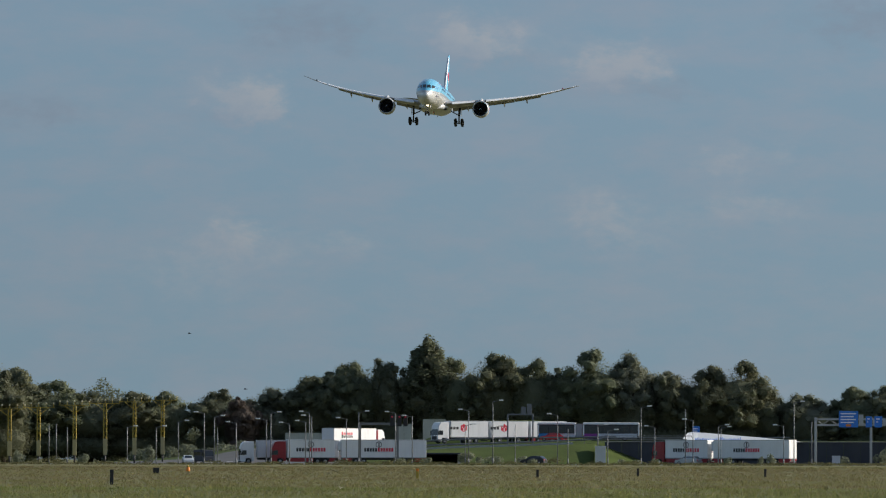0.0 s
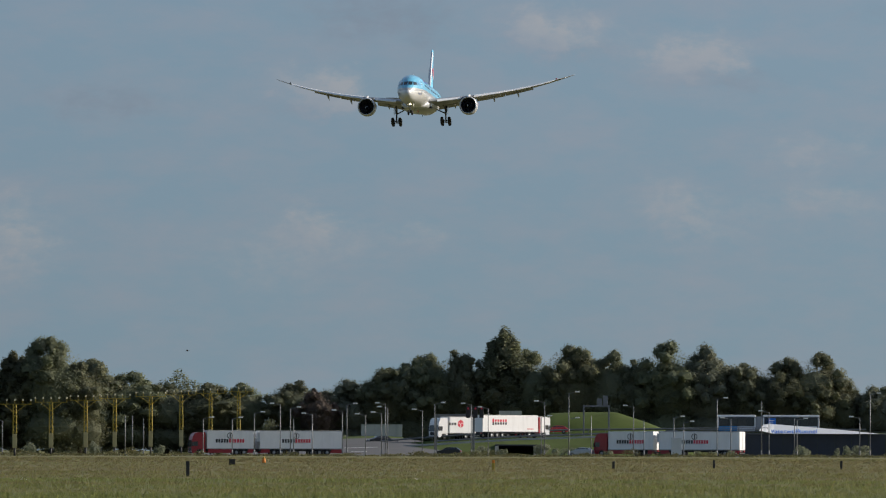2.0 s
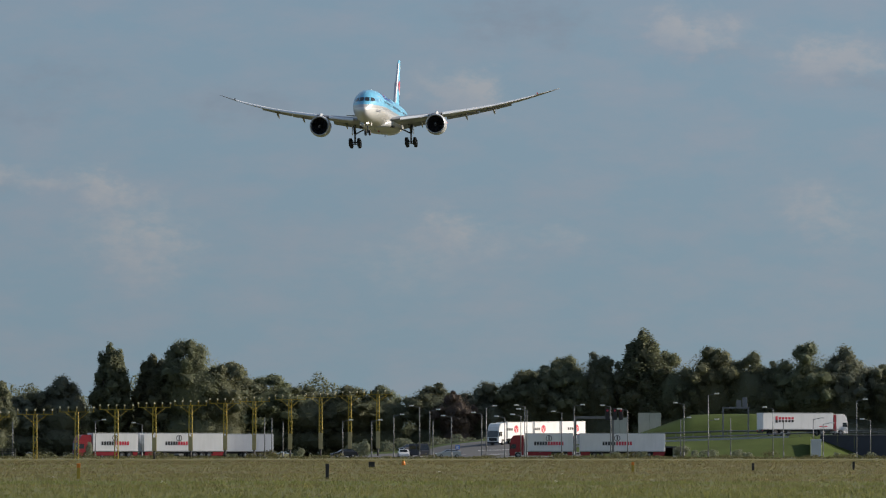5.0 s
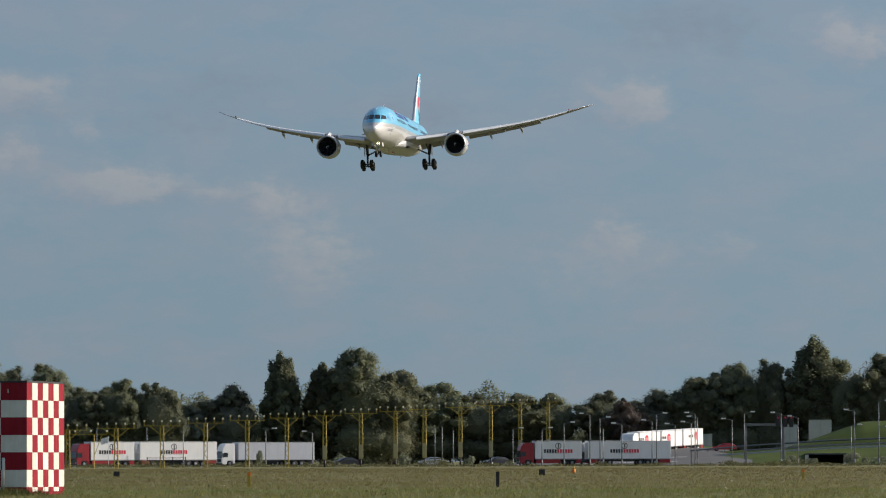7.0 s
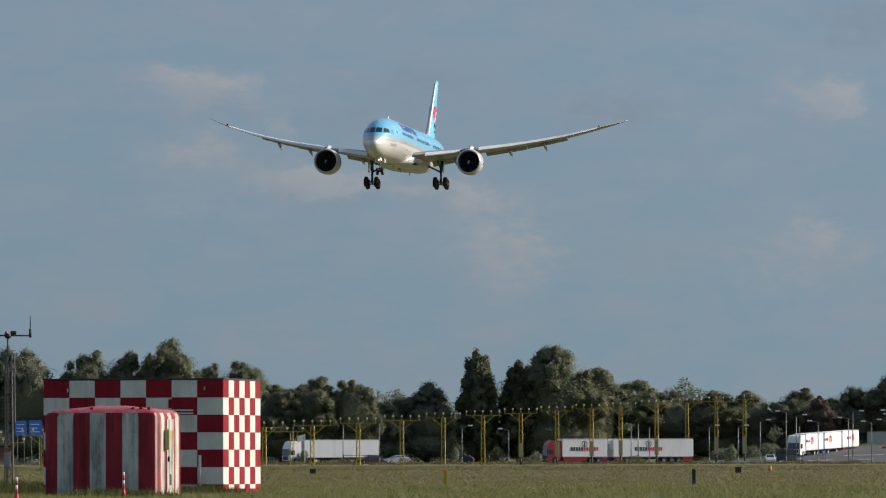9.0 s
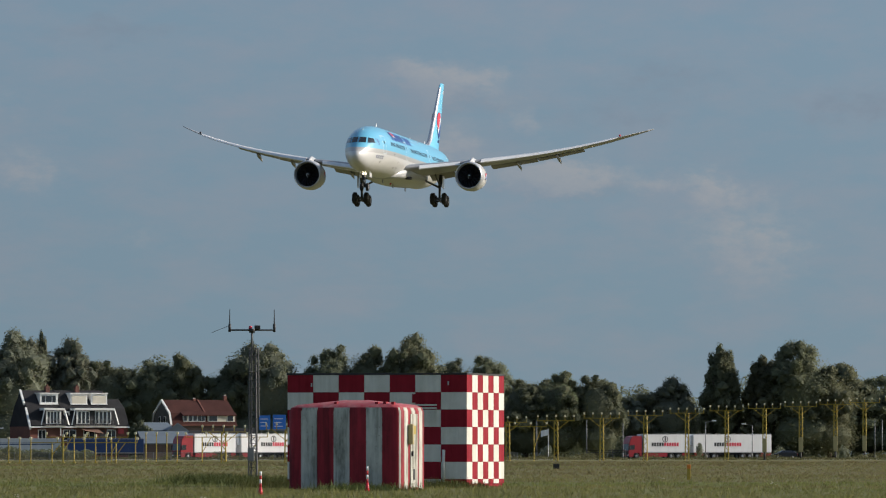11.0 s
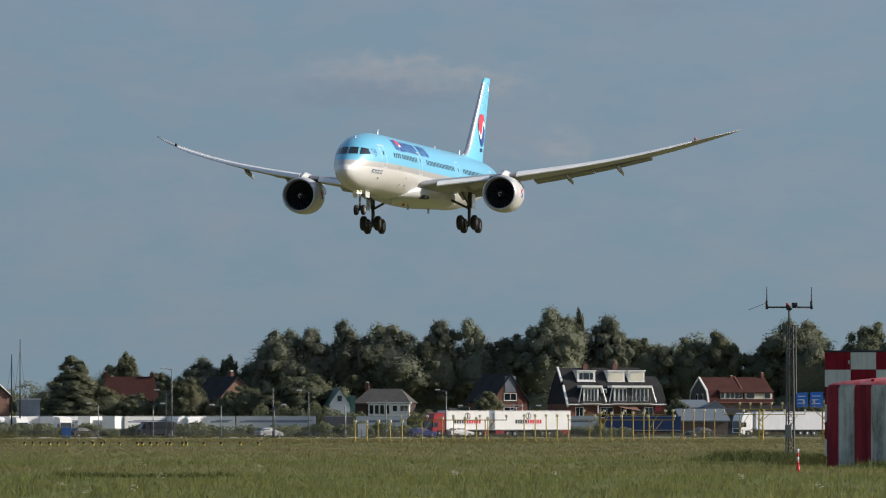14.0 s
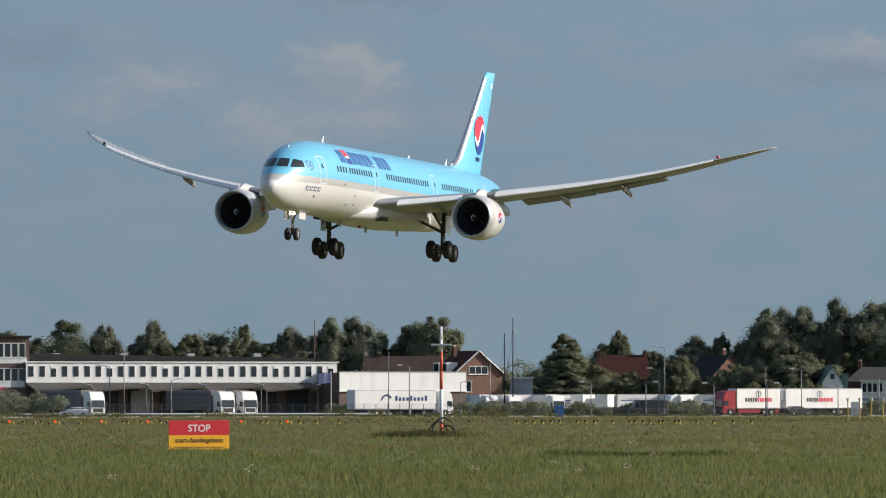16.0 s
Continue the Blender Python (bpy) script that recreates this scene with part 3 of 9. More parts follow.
BELTS += [
    ("oak", -1.06, 1850, 25.7, 15.8),
    ("willow", -1.30, 1850, 23.6, 16.4),
    ("dark", -1.59, 1850, 21.5, 13.0),
    ("oak", -1.82, 1850, 22.2, 13.0),
    ("oak", -2.04, 1850, 23.2, 14.4),
    ("dark", -2.23, 1850, 17.5, 10.1),
    ("willow", -2.53, 1850, 16.0, 16.4),
    ("oak", -2.88, 1850, 17.5, 13.0),
    ("dark", -3.09, 1850, 18.9, 11.5),
    ("oak", -3.35, 1850, 19.6, 14.4),
    ("dark", 5.62, 1800, 22.7, 9.8),
    ("dark", 5.41, 1800, 23.4, 12.6),
    ("dark", 5.15, 1800, 17.5, 11.2),
    ("oak", 4.86, 1800, 18.1, 15.4),
    ("dark", 4.64, 1800, 18.5, 8.4),
    ("willow", 4.41, 1800, 13.6, 14.4),
]
BELTS += [
    ("willow", 4.14, 1800, 16.8, 14.4),
    ("poplar", 3.78, 1800, 24.3, 7.8),
    ("poplar", 3.49, 1800, 21.9, 8.4),
    ("oak", 3.24, 1800, 25.8, 15.7),
    ("oak", 3.04, 1800, 20.2, 11.2),
    ("willow", 8.66, 1700, 25.2, 16.6),
    ("willow", 8.27, 1700, 23.6, 13.6),
    ("dark", 8.02, 1700, 21.1, 11.9),
    ("dark", 7.72, 1700, 21.1, 13.2),
    ("oak", 7.51, 1700, 22.3, 9.3),
    ("dark", 7.22, 1700, 20.1, 10.6),
    ("willow", 6.94, 1700, 24.4, 18.1),
    ("dark", 6.47, 1700, 24.3, 11.9),
    ("oak", 6.24, 1700, 23.9, 10.6),
    ("oak", 5.90, 1700, 25.7, 13.2),
    ("dark", 5.14, 1700, 17.1, 11.9),
]
BELTS += [
    ("oak", 4.93, 1700, 18.0, 10.6),
    ("dark", 4.65, 1700, 18.0, 9.3),
    ("willow", 7.88, 1700, 16.5, 9.1),
    ("willow", 7.57, 1700, 17.0, 10.6),
    ("poplar", 8.49, 1720, 26.0, 3.5),
    ("oak", 11.76, 1640, 14.6, 7.7),
    ("poplar", 11.62, 1640, 16.4, 5.6),
    ("oak", 11.39, 1640, 12.8, 8.9),
    ("willow", 11.09, 1640, 14.9, 13.1),
    ("poplar", 10.92, 1640, 15.8, 5.1),
    ("willow", 10.57, 1640, 21.7, 14.6),
    ("willow", 10.33, 1640, 20.5, 11.7),
    ("willow", 10.12, 1640, 22.0, 11.7),
    ("willow", 9.78, 1640, 22.8, 18.9),
    ("willow", 9.47, 1640, 22.0, 13.1),
    ("willow", 9.20, 1640, 22.1, 11.7),
]
BELTS += [
    ("dark", 8.96, 1640, 21.1, 10.2),
    ("willow", 8.69, 1640, 24.3, 16.0),
    ("oak", 10.45, 1640, 14.6, 14.0),
    ("oak", 10.80, 1640, 13.4, 10.2),
    ("oak", 9.98, 1640, 17.0, 14.0),
    ("oak", 9.59, 1640, 14.6, 14.0),
    ("oak", 9.28, 1640, 14.6, 11.5),
    ("dark", 10.68, 1640, 12.2, 11.5),
    ("oak", 15.40, 1560, 18.1, 12.1),
    ("willow", 15.17, 1560, 17.5, 8.3),
    ("willow", 14.86, 1560, 17.1, 9.7),
    ("oak", 14.58, 1560, 15.6, 9.7),
    ("oak", 14.23, 1560, 17.3, 5.6),
    ("willow", 14.39, 1560, 14.7, 12.5),
    ("dark", 14.11, 1560, 14.7, 9.7),
    ("willow", 13.90, 1560, 17.2, 9.7),
]
BELTS += [
    ("willow", 13.62, 1560, 17.7, 9.7),
    ("willow", 13.41, 1560, 17.7, 11.1),
    ("oak", 13.21, 1560, 13.5, 8.5),
    ("dark", 12.95, 1560, 19.6, 11.5),
    ("dark", 15.68, 1560, 15.3, 9.7),
    ("oak", 15.91, 1560, 16.5, 13.4),
    ("oak", 16.18, 1560, 16.5, 13.4),
    ("oak", 16.46, 1560, 15.3, 12.1),
    ("oak", 12.16, 1560, 10.7, 8.5),
    ("oak", 14.70, 1560, 14.2, 10.9),
    ("cone", 11.99, 1506, 14.5, 11.7),
    ("oak", 11.76, 1506, 9.3, 7.7),
    ("dark", 11.56, 1506, 8.3, 7.0),
    ("oak", 11.33, 1506, 9.3, 7.0),
    ("oak", 11.19, 1506, 10.8, 6.6),
    ("oak", 10.92, 1506, 8.5, 5.2),
]
BELTS += [
    ("oak", 10.62, 1506, 9.0, 9.4),
    ("dark", 10.78, 1506, 9.8, 7.0),
    ("dark", 10.47, 1506, 11.4, 8.2),
    ("oak", 12.54, 1506, 9.0, 7.0),
    ("dark", 12.66, 1506, 7.4, 4.7),
    ("oak", 9.14, 1510, 8.6, 5.2),
    ("dark", 10.38, 1510, 11.8, 12.9),
    ("dark", 9.32, 1510, 5.8, 3.5),
    ("dark", 7.80, 1510, 7.5, 3.5),
]

for i, (kind, az, d, h, wd) in enumerate(BELTS):
    plant(kind, az, d, h, wd, 37.0 * i, i)

# ---- the road behind the field ----
ROAD = [(-6, 1276), (-4, 1314), (-3, 1332), (-2, 1349), (-1, 1363), (0.0, 1373), (0.8, 1377), (3, 1366), (5, 1347), (7, 1319), (8, 1302), (9.5, 1280), (11, 1259), (14, 1212), (18, 1150)]


def road_at(az, off=0.0):
    """Centre of the road at that bearing, and the bearing of travel to the left, in degrees."""
    A = [r[0] for r in ROAD]
    D = [r[1] for r in ROAD]
    smooth = lambda a: sum(np.interp(a + o, A, D) for o in (-0.9, -0.6, -0.3, 0, 0.3, 0.6, 0.9)) / 7
    p, q = P(az - 0.05, smooth(az - 0.05)), P(az + 0.05, smooth(az + 0.05))
    d = (q - p).normalized()
    c = P(az, smooth(az) + off)
    return c, math.degrees(math.atan2(d.y, d.x))


def ribbon(name, pts_in, pts_out, z, mat, label, category, thick=0.12):
    bm = bmesh.new()
    rows = []
    for a, b in zip(pts_in, pts_out):
        rows.append([bm.verts.new((a.x, a.y, z - thick)), bm.verts.new((a.x, a.y, z)), bm.verts.new((b.x, b.y, z)), bm.verts.new((b.x, b.y, z - thick))])
    for a, b in zip(rows, rows[1:]):
        for i in range(3):
            bm.faces.new((a[i], b[i], b[i + 1], a[i + 1]))
    bmesh.ops.recalc_face_normals(bm, faces=bm.faces)
    return tagged(part(name, bm, mat), label, category, kind="structure")


AZ = [-6 + 0.5 * i for i in range(49)]
ribbon("road", [road_at(a, -6)[0] for a in AZ], [road_at(a, 10)[0] for a in AZ], 0.03, M["asphalt"], "grey asphalt road along the field", "road")
ribbon("kerb", [road_at(a, -6.5)[0] for a in AZ], [road_at(a, -6.01)[0] for a in AZ], 0.12, M["kerb"], "pale concrete kerb beside the road", "kerb", 0.3)

# ---- the airliner (x forward from the nose, y to its left, z up; nose tip at the origin of x) ----
HULL = [  # distance aft, top, bottom, half width
    (0.0, -1.12, -1.16, 0.02), (0.12, -0.80, -1.50, 0.31), (0.4, -0.50, -1.80, 0.56), (1.0, -0.05, -2.12, 0.90), (2.0, 0.72, -2.45, 1.30), (3.0, 1.42, -2.66, 1.63),
    (4.2, 2.02, -2.82, 1.97), (6.0, 2.50, -2.93, 2.36), (8.0, 2.80, -2.97, 2.63), (10.0, 2.93, -2.97, 2.79), (12.5, 2.97, -2.97, 2.875),
    (20.0, 2.97, -2.97, 2.885), (28.0, 2.97, -2.97, 2.885), (36.0, 2.97, -2.97, 2.885), (41.0, 2.97, -2.92, 2.88), (46.0, 2.95, -2.45, 2.75), (50.0, 2.90, -1.70, 2.42),
    (54.0, 2.78, -0.80, 1.92), (58.0, 2.52, 0.25, 1.25), (61.0, 2.15, 0.95, 0.68), (62.8, 1.65, 1.35, 0.14)]
HX = np.array([h[0] for h in HULL])


def hull(s):
    """Top, bottom and half width at s metres aft, smoothly between the stations."""
    out = []
    for k in (1, 2, 3):
        v = np.array([h[k] for h in HULL])
        i = int(np.clip(np.searchsorted(HX, s) - 1, 0, len(HX) - 2))
        t = (s - HX[i]) / (HX[i + 1] - HX[i])
        def slope(j):
            if j <= 0 or j >= len(HX) - 1:
                jj = min(max(j, 0), len(HX) - 2)
                return (v[jj + 1] - v[jj]) / (HX[jj + 1] - HX[jj]) if j > 0 else 2.2 * (v[1] - v[0]) / (HX[1] - HX[0]) * 0.6
            a, b = (v[j] - v[j - 1]) / (HX[j] - HX[j - 1]), (v[j + 1] - v[j]) / (HX[j + 1] - HX[j])
            return 0.0 if a * b <= 0 else 2 * a * b / (a + b)
        h = HX[i + 1] - HX[i]
        m0, m1 = slope(i) * h, slope(i + 1) * h
        out.append((2 * t**3 - 3 * t**2 + 1) * v[i] + (t**3 - 2 * t**2 + t) * m0 + (-2 * t**3 + 3 * t**2) * v[i + 1] + (t**3 - t**2) * m1)
    return out


def skin(s, z, side, off=0.015):
    """The point of the hull's side at s metres aft and height z."""
    top, bot, wid = hull(s)
    c, h = (top + bot) / 2, (top - bot) / 2
    k = max(-0.999, min(0.999, (z - c) / h))
    y = wid * math.sqrt(1 - k * k)
    nrm = Vector((0, y / wid**2, (z - c) / h**2)).normalized()
    return Vector((-s, side * (y + off * nrm.y), z + off * nrm.z))


def decal(bm, s0, s1, z0, z1, side, nx=1, nz=3, mi=0, off=0.015, lean=0.0):
    """A thin patch that lies on the hull's side."""
    g = [[bm.verts.new(skin(s0 + (s1 - s0) * i / nx + lean * (z0 + (z1 - z0) * j / nz - z0), z0 + (z1 - z0) * j / nz, side, off)) for j in range(nz + 1)] for i in range(nx + 1)]
    for i in range(nx):
        for j in range(nz):
            q = (g[i][j], g[i + 1][j], g[i + 1][j + 1], g[i][j + 1])
            f = bm.faces.new(q[::-1] if side > 0 else q)
            f.material_index, f.smooth = mi, True
    return bm


def livery():
    m = bpy.data.materials.new("airliner_livery")
    m.use_nodes = True
    t = Nodes(m.node_tree)
    b = m.node_tree.nodes["Principled BSDF"]
    co = t.n("ShaderNodeTexCoord").outputs["Object"]
    x, y, z = t.xyz(co)
    grime = t.noise(t.n("ShaderNodeMapping", ins={0: co, 3: (0.25, 1.5, 1.5)}).outputs[0], 1.0, 4.0)
    fine = t.noise(co, 9.0, 3.0)
    blue = t.mix(t.math("MULTIPLY", grime, 0.3), (0.135, 0.47, 0.68, 1), (0.11, 0.40, 0.60, 1))
    white = t.mix(t.math("MULTIPLY", grime, 0.5), (0.66, 0.665, 0.66, 1), (0.54, 0.545, 0.535, 1))
    silver = (0.44, 0.44, 0.435, 1)
    above = t.math("GREATER_THAN", z, -0.14)
    band = t.math("GREATER_THAN", z, -0.66)
    c = t.mix(above, t.mix(band, white, silver), blue)
    # frame and panel joints, faint
    ring = t.math("LESS_THAN", t.math("ABSOLUTE", t.math("SUBTRACT", t.math("FRACT", t.math("MULTIPLY", x, 0.13)), 0.5)), 0.0025)
    c = t.mix(t.math("MULTIPLY", ring, 0.35), c, (0.2, 0.22, 0.23, 1))
    t.put(b, "Base Color", c)
    t.put(b, "Roughness", t.math("ADD", 0.26, t.math("MULTIPLY", fine, 0.10)))
    t.put(b, "Coat Weight", 0.4), t.put(b, "Coat Roughness", 0.08)
    t.put(b, "Metallic", t.math("MULTIPLY", t.math("SUBTRACT", band, above), 0.15))
    return m


M["livery"] = livery()
M["sky_blue"] = material("tail_blue", (0.13, 0.47, 0.68), 0.42, var=0.03, scale=0.3, coat=0.1)
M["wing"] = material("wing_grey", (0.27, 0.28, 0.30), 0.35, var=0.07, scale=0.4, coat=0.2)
M["bare"] = material("bare_metal", (0.62, 0.63, 0.65), 0.28, metal=0.75, var=0.06, scale=0.7)
M["lip"] = material("lip_metal", (0.50, 0.51, 0.53), 0.38, metal=0.4, var=0.06, scale=0.7)
M["slat"] = material("slat_grey", (0.74, 0.75, 0.76), 0.38, metal=0.05, var=0.06, scale=0.5)
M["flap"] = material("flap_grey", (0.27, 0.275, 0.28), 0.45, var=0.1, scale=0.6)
M["air_white"] = material("cowl_white", (0.54, 0.55, 0.55), 0.32, var=0.06, scale=0.7, coat=0.3)
M["fan"] = material("fan_blade", (0.028, 0.029, 0.036), 0.6, metal=0.0, var=0.3)
M["duct"] = material("intake_duct", (0.03, 0.031, 0.038), 0.5, var=0.15)
M["logo_red"] = material("logo_red", (0.62, 0.03, 0.06), 0.35, var=0.05)
M["logo_blue"] = material("logo_blue", (0.015, 0.05, 0.28), 0.35, var=0.08)
M["gear"] = material("gear_metal", (0.10, 0.105, 0.11), 0.45, metal=0.4, var=0.2, scale=3)
M["beam"] = material("landing_lamp", (1.0, 0.86, 0.62), 0.2, emit=7.0)
M["door_line"] = material("door_outline", (0.62, 0.72, 0.78), 0.35, var=0.04)

jet = thing("airliner", Matrix.Identity(4), "light-blue and white twin-engine airliner landing with wheels down", "airplane")


def fuselage():
    bm = bmesh.new()
    st = sorted(set([0.0, 0.03, 0.12, 0.25, 0.4, 0.7] + [1 + 0.5 * i for i in range(24)] + [13 + 1.5 * i for i in range(17)] + [38.0 + 1.0 * i for i in range(24)] + [62.0, 62.4, 62.8]))
    n = 56
    rings = []
    for s in st:
        top, bot, wid = hull(s)
        c, h = (top + bot) / 2, (top - bot) / 2
        rings.append([bm.verts.new((-s, wid * math.sin(2 * math.pi * i / n), c + h * math.cos(2 * math.pi * i / n))) for i in range(n)])
    for a, b in zip(rings, rings[1:]):
        for i in range(n):
            bm.faces.new((a[i], a[(i + 1) % n], b[(i + 1) % n], b[i]))
    bm.faces.new(rings[-1])
    bmesh.ops.recalc_face_normals(bm, faces=bm.faces)
    return part("fuselage", bm, M["livery"], jet, "sky-blue upper hull with a silver line and white belly", smooth=True)


body = fuselage()


def fairing():
    """The bulge under the wing roots."""
    bm = bmesh.new()
    rings = []
    for s, w_, zt, zb in ((17.0, 0.6, -2.5, -2.9), (19.0, 2.2, -1.6, -3.05), (22.0, 3.1, -0.9, -3.15), (27.0, 3.4, -0.7, -3.28), (32.0, 3.25, -0.9, -3.25), (36.0, 2.4, -1.4, -3.1), (39.0, 0.8, -2.4, -2.95)):
        c, h = (zt + zb) / 2, (zt - zb) / 2
        ring = []
        for i in range(24):
            a = 2 * math.pi * i / 24
            ca, sa = math.cos(a), math.sin(a)
            ring.append(bm.verts.new((-s, w_ * math.copysign(abs(sa) ** 0.75, sa), c + h * math.copysign(abs(ca) ** 0.75, ca))))
        rings.append(ring)
    for a, b in zip(rings, rings[1:]):
        for i in range(24):
            bm.faces.new((a[i], a[(i + 1) % 24], b[(i + 1) % 24], b[i]))
    bm.faces.new(rings[0][::-1]), bm.faces.new(rings[-1])
    bmesh.ops.recalc_face_normals(bm, faces=bm.faces)
    return part("belly_fairing", bm, M["air_white"], jet, smooth=True)


fairing()

PLAN = [  # span station, leading edge, trailing edge (aft), height, thickness
    (1.5, 19.0, 34.6, -1.62, 1.45), (2.9, 20.4, 34.4, -1.38, 1.22), (6.0, 22.5, 34.3, -0.90, 1.0), (9.5, 24.7, 34.6, -0.38, 0.86), (14.0, 27.6, 35.9, 0.38, 0.76),
    (18.0, 30.2, 37.3, 1.22, 0.60), (22.0, 32.8, 38.8, 2.22, 0.46), (25.0, 34.9, 39.9, 3.10, 0.36), (26.6, 36.2, 40.6, 3.62, 0.28), (28.0, 38.0, 41.3, 4.12, 0.20), (29.2, 40.0, 42.0, 4.62, 0.16), (30.0, 41.4, 42.4, 4.98, 0.12)]
AERO = [(0.0, 0.0), (0.012, 0.16), (0.05, 0.30), (0.12, 0.42), (0.3, 0.52), (0.5, 0.47), (0.7, 0.32), (0.88, 0.14), (1.0, 0.012)]


def foil(bm, y, le, te, z, th, twist, side, vertical=False):
    ring = []
    for sgn, run in ((1, AERO), (-1, AERO[::-1][1:-1])):
        for u, v in run:
            s = le + (te - le) * u
            d = v * th * sgn * (1.0 if sgn > 0 else 0.85)
            if vertical:
                ring.append(bm.verts.new((-s, d, z)))
            else:
                ring.append(bm.verts.new((-s, side * y, z + d - twist * (u - 0.3) * (te - le))))
    return ring


def loft(bm, rings, skip=None):
    n = len(rings[0])
    for k, (a, b) in enumerate(zip(rings, rings[1:])):
        for i in range(n):
            f = bm.faces.new((a[i], a[(i + 1) % n], b[(i + 1) % n], b[i]))
            f.smooth = True
    bm.faces.new(rings[0][::-1]), bm.faces.new(rings[-1])
    bmesh.ops.recalc_face_normals(bm, faces=bm.faces)


def plan_at(y):
    ys = [p[0] for p in PLAN]
    return [float(np.interp(y, ys, [p[k] for p in PLAN])) for k in (1, 2, 3, 4)]


def wing(side):
    bm = bmesh.new()
    ys = [1.5, 2.9, 4.5, 6, 8, 9.5, 12, 14, 16, 18, 20, 22, 23.5, 25, 26.6, 28, 29.2, 30.0]
    zz = np.polyfit([p[0] for p in PLAN], [p[3] - 0.13 for p in PLAN], 4)
    rings = []
    for y in ys:
        le, te, z, th = plan_at(y)
        rings.append(foil(bm, y, le, te - (1.2 if y < 22 else 0), float(np.polyval(zz, y)), th * (1.0 if y < 9 else 0.85), 0.03 - 0.0018 * y, side))
    loft(bm, rings)
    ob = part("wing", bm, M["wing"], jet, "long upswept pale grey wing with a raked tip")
    # leading edge slats, drooped, in runs
    for y0, y1 in ((4.1, 8.6), (11.0, 14.98), (15.0, 18.98), (19.0, 22.78), (22.8, 26.3)):
        sb = bmesh.new()
        rs = []
        for y in (y0, (y0 + y1) / 2, y1):
            le, te, z, th = plan_at(y)
            z = float(np.polyval(zz, y))
            ch = 0.10 * (te - le) + 0.25
            ring = []
            for u, v in ((0, 0.05), (0.10, 0.30), (0.34, 0.58), (1.0, 0.74), (1.0, 0.66), (0.5, 0.30), (0.3, 0.0), (0.08, -0.10)):
                ring.append(sb.verts.new((-(le - 0.38 + ch * u), side * y, z - 0.14 * th - 0.10 + v * th * 0.72 + 0.10 * u)))
            rs.append(ring)
        loft(sb, rs)
        for f in sb.faces:
            f.smooth = False
        part("slat", sb, M["slat"], ob, "pale leading-edge slat")
    # flaps hang below the trailing edge
    for y0, y1, drop in ((3.3, 8.9, 0.34), (10.9, 16.4, 0.24), (16.5, 21.9, 0.2)):
        fb = bmesh.new()
        rs = []
        for y in (y0, (y0 + y1) / 2, y1):
            le, te, z, th = plan_at(y)
            z = float(np.polyval(zz, y)) + 0.06
            ch = 0.14 * (te - le) + 0.35
            a = drop
            rs.append([fb.verts.new((-(te - 1.45 + ch * (u * math.cos(a)) + v * math.sin(a)), side * y, z - 0.12 - ch * u * math.sin(a) + v * math.cos(a)))
                       for u, v in ((0, 0), (0.1, 0.14), (0.35, 0.2), (1, 0.02), (1, 0), (0.3, -0.08), (0.1, -0.08))])
        loft(fb, rs)
        for f in fb.faces:
            f.smooth = False
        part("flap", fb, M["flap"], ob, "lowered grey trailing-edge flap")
    for y in (6.6, 14.3, 19.0):
        le, te, z, th = plan_at(y)
        z = float(np.polyval(zz, y))
        cb = bmesh.new()
        rings = []
        for u, r, dz in ((0, 0.03, -0.25), (0.25, 0.24, -0.45), (0.55, 0.3, -0.62), (0.8, 0.2, -0.85), (1.0, 0.03, -1.15)):
            rings.append([cb.verts.new((-(te - 3.4 + 4.1 * u), side * y + 0.6 * r * math.cos(k * math.pi / 4), z + dz + r * math.sin(k * math.pi / 4))) for k in range(8)])
        loft(cb, rings)
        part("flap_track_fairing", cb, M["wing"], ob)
    nb = bmesh.new()
    le, te, z, th = plan_at(26.6)
    bmesh.ops.create_uvsphere(nb, u_segments=8, v_segments=6, radius=0.14, matrix=Matrix.Translation((-le - 0.1, side * 26.6, z + 0.05)))
    part("navigation_light", nb, M["logo_red"] if side > 0 else M["duct"], ob, "red wingtip navigation light" if side > 0 else "")
    return ob


wing(1), wing(-1)


def taeguk(bm, centre, r, ax_u, ax_v, red, white_, blue):
    """A plain round emblem: red upper half, white wave, blue lower half."""
    n = 28
    for i in range(n):
        for kind in (0, 1, 2):
            def wave(u, o):
                return 0.42 * r * math.sin(math.pi * u / r) + o
            u0, u1 = -r + 2 * r * i / n, -r + 2 * r * (i + 1) / n
            def lim(u):
                return math.sqrt(max(r * r - u * u, 0))
            def span(u):
                a, b = wave(u, -0.14 * r), wave(u, 0.14 * r)
                L = lim(u)
                a, b = max(-L, min(L, a)), max(-L, min(L, b))
                return ((b, L), (a, b), (-L, a))[kind]
            (a0, b0), (a1, b1) = span(u0), span(u1)
            if b0 - a0 + b1 - a1 < 1e-4:
                continue
            vs = [bm.verts.new(Vector(centre) + Vector(ax_u) * u + Vector(ax_v) * v) for u, v in ((u0, a0), (u1, a1), (u1, b1), (u0, b0))]
            f = bm.faces.new(vs)
            f.material_index = (red, white_, blue)[kind]
    bmesh.ops.remove_doubles(bm, verts=bm.verts, dist=1e-4)


def fin_edge(z):
    """Distance aft of the fin's leading edge at height z."""
    return float(np.interp(z, [1.9, 3.0, 3.8, 6.0, 9.0, 11.1, 11.55], [46.9, 48.6, 50.3, 52.5, 55.3, 57.25, 58.05]))


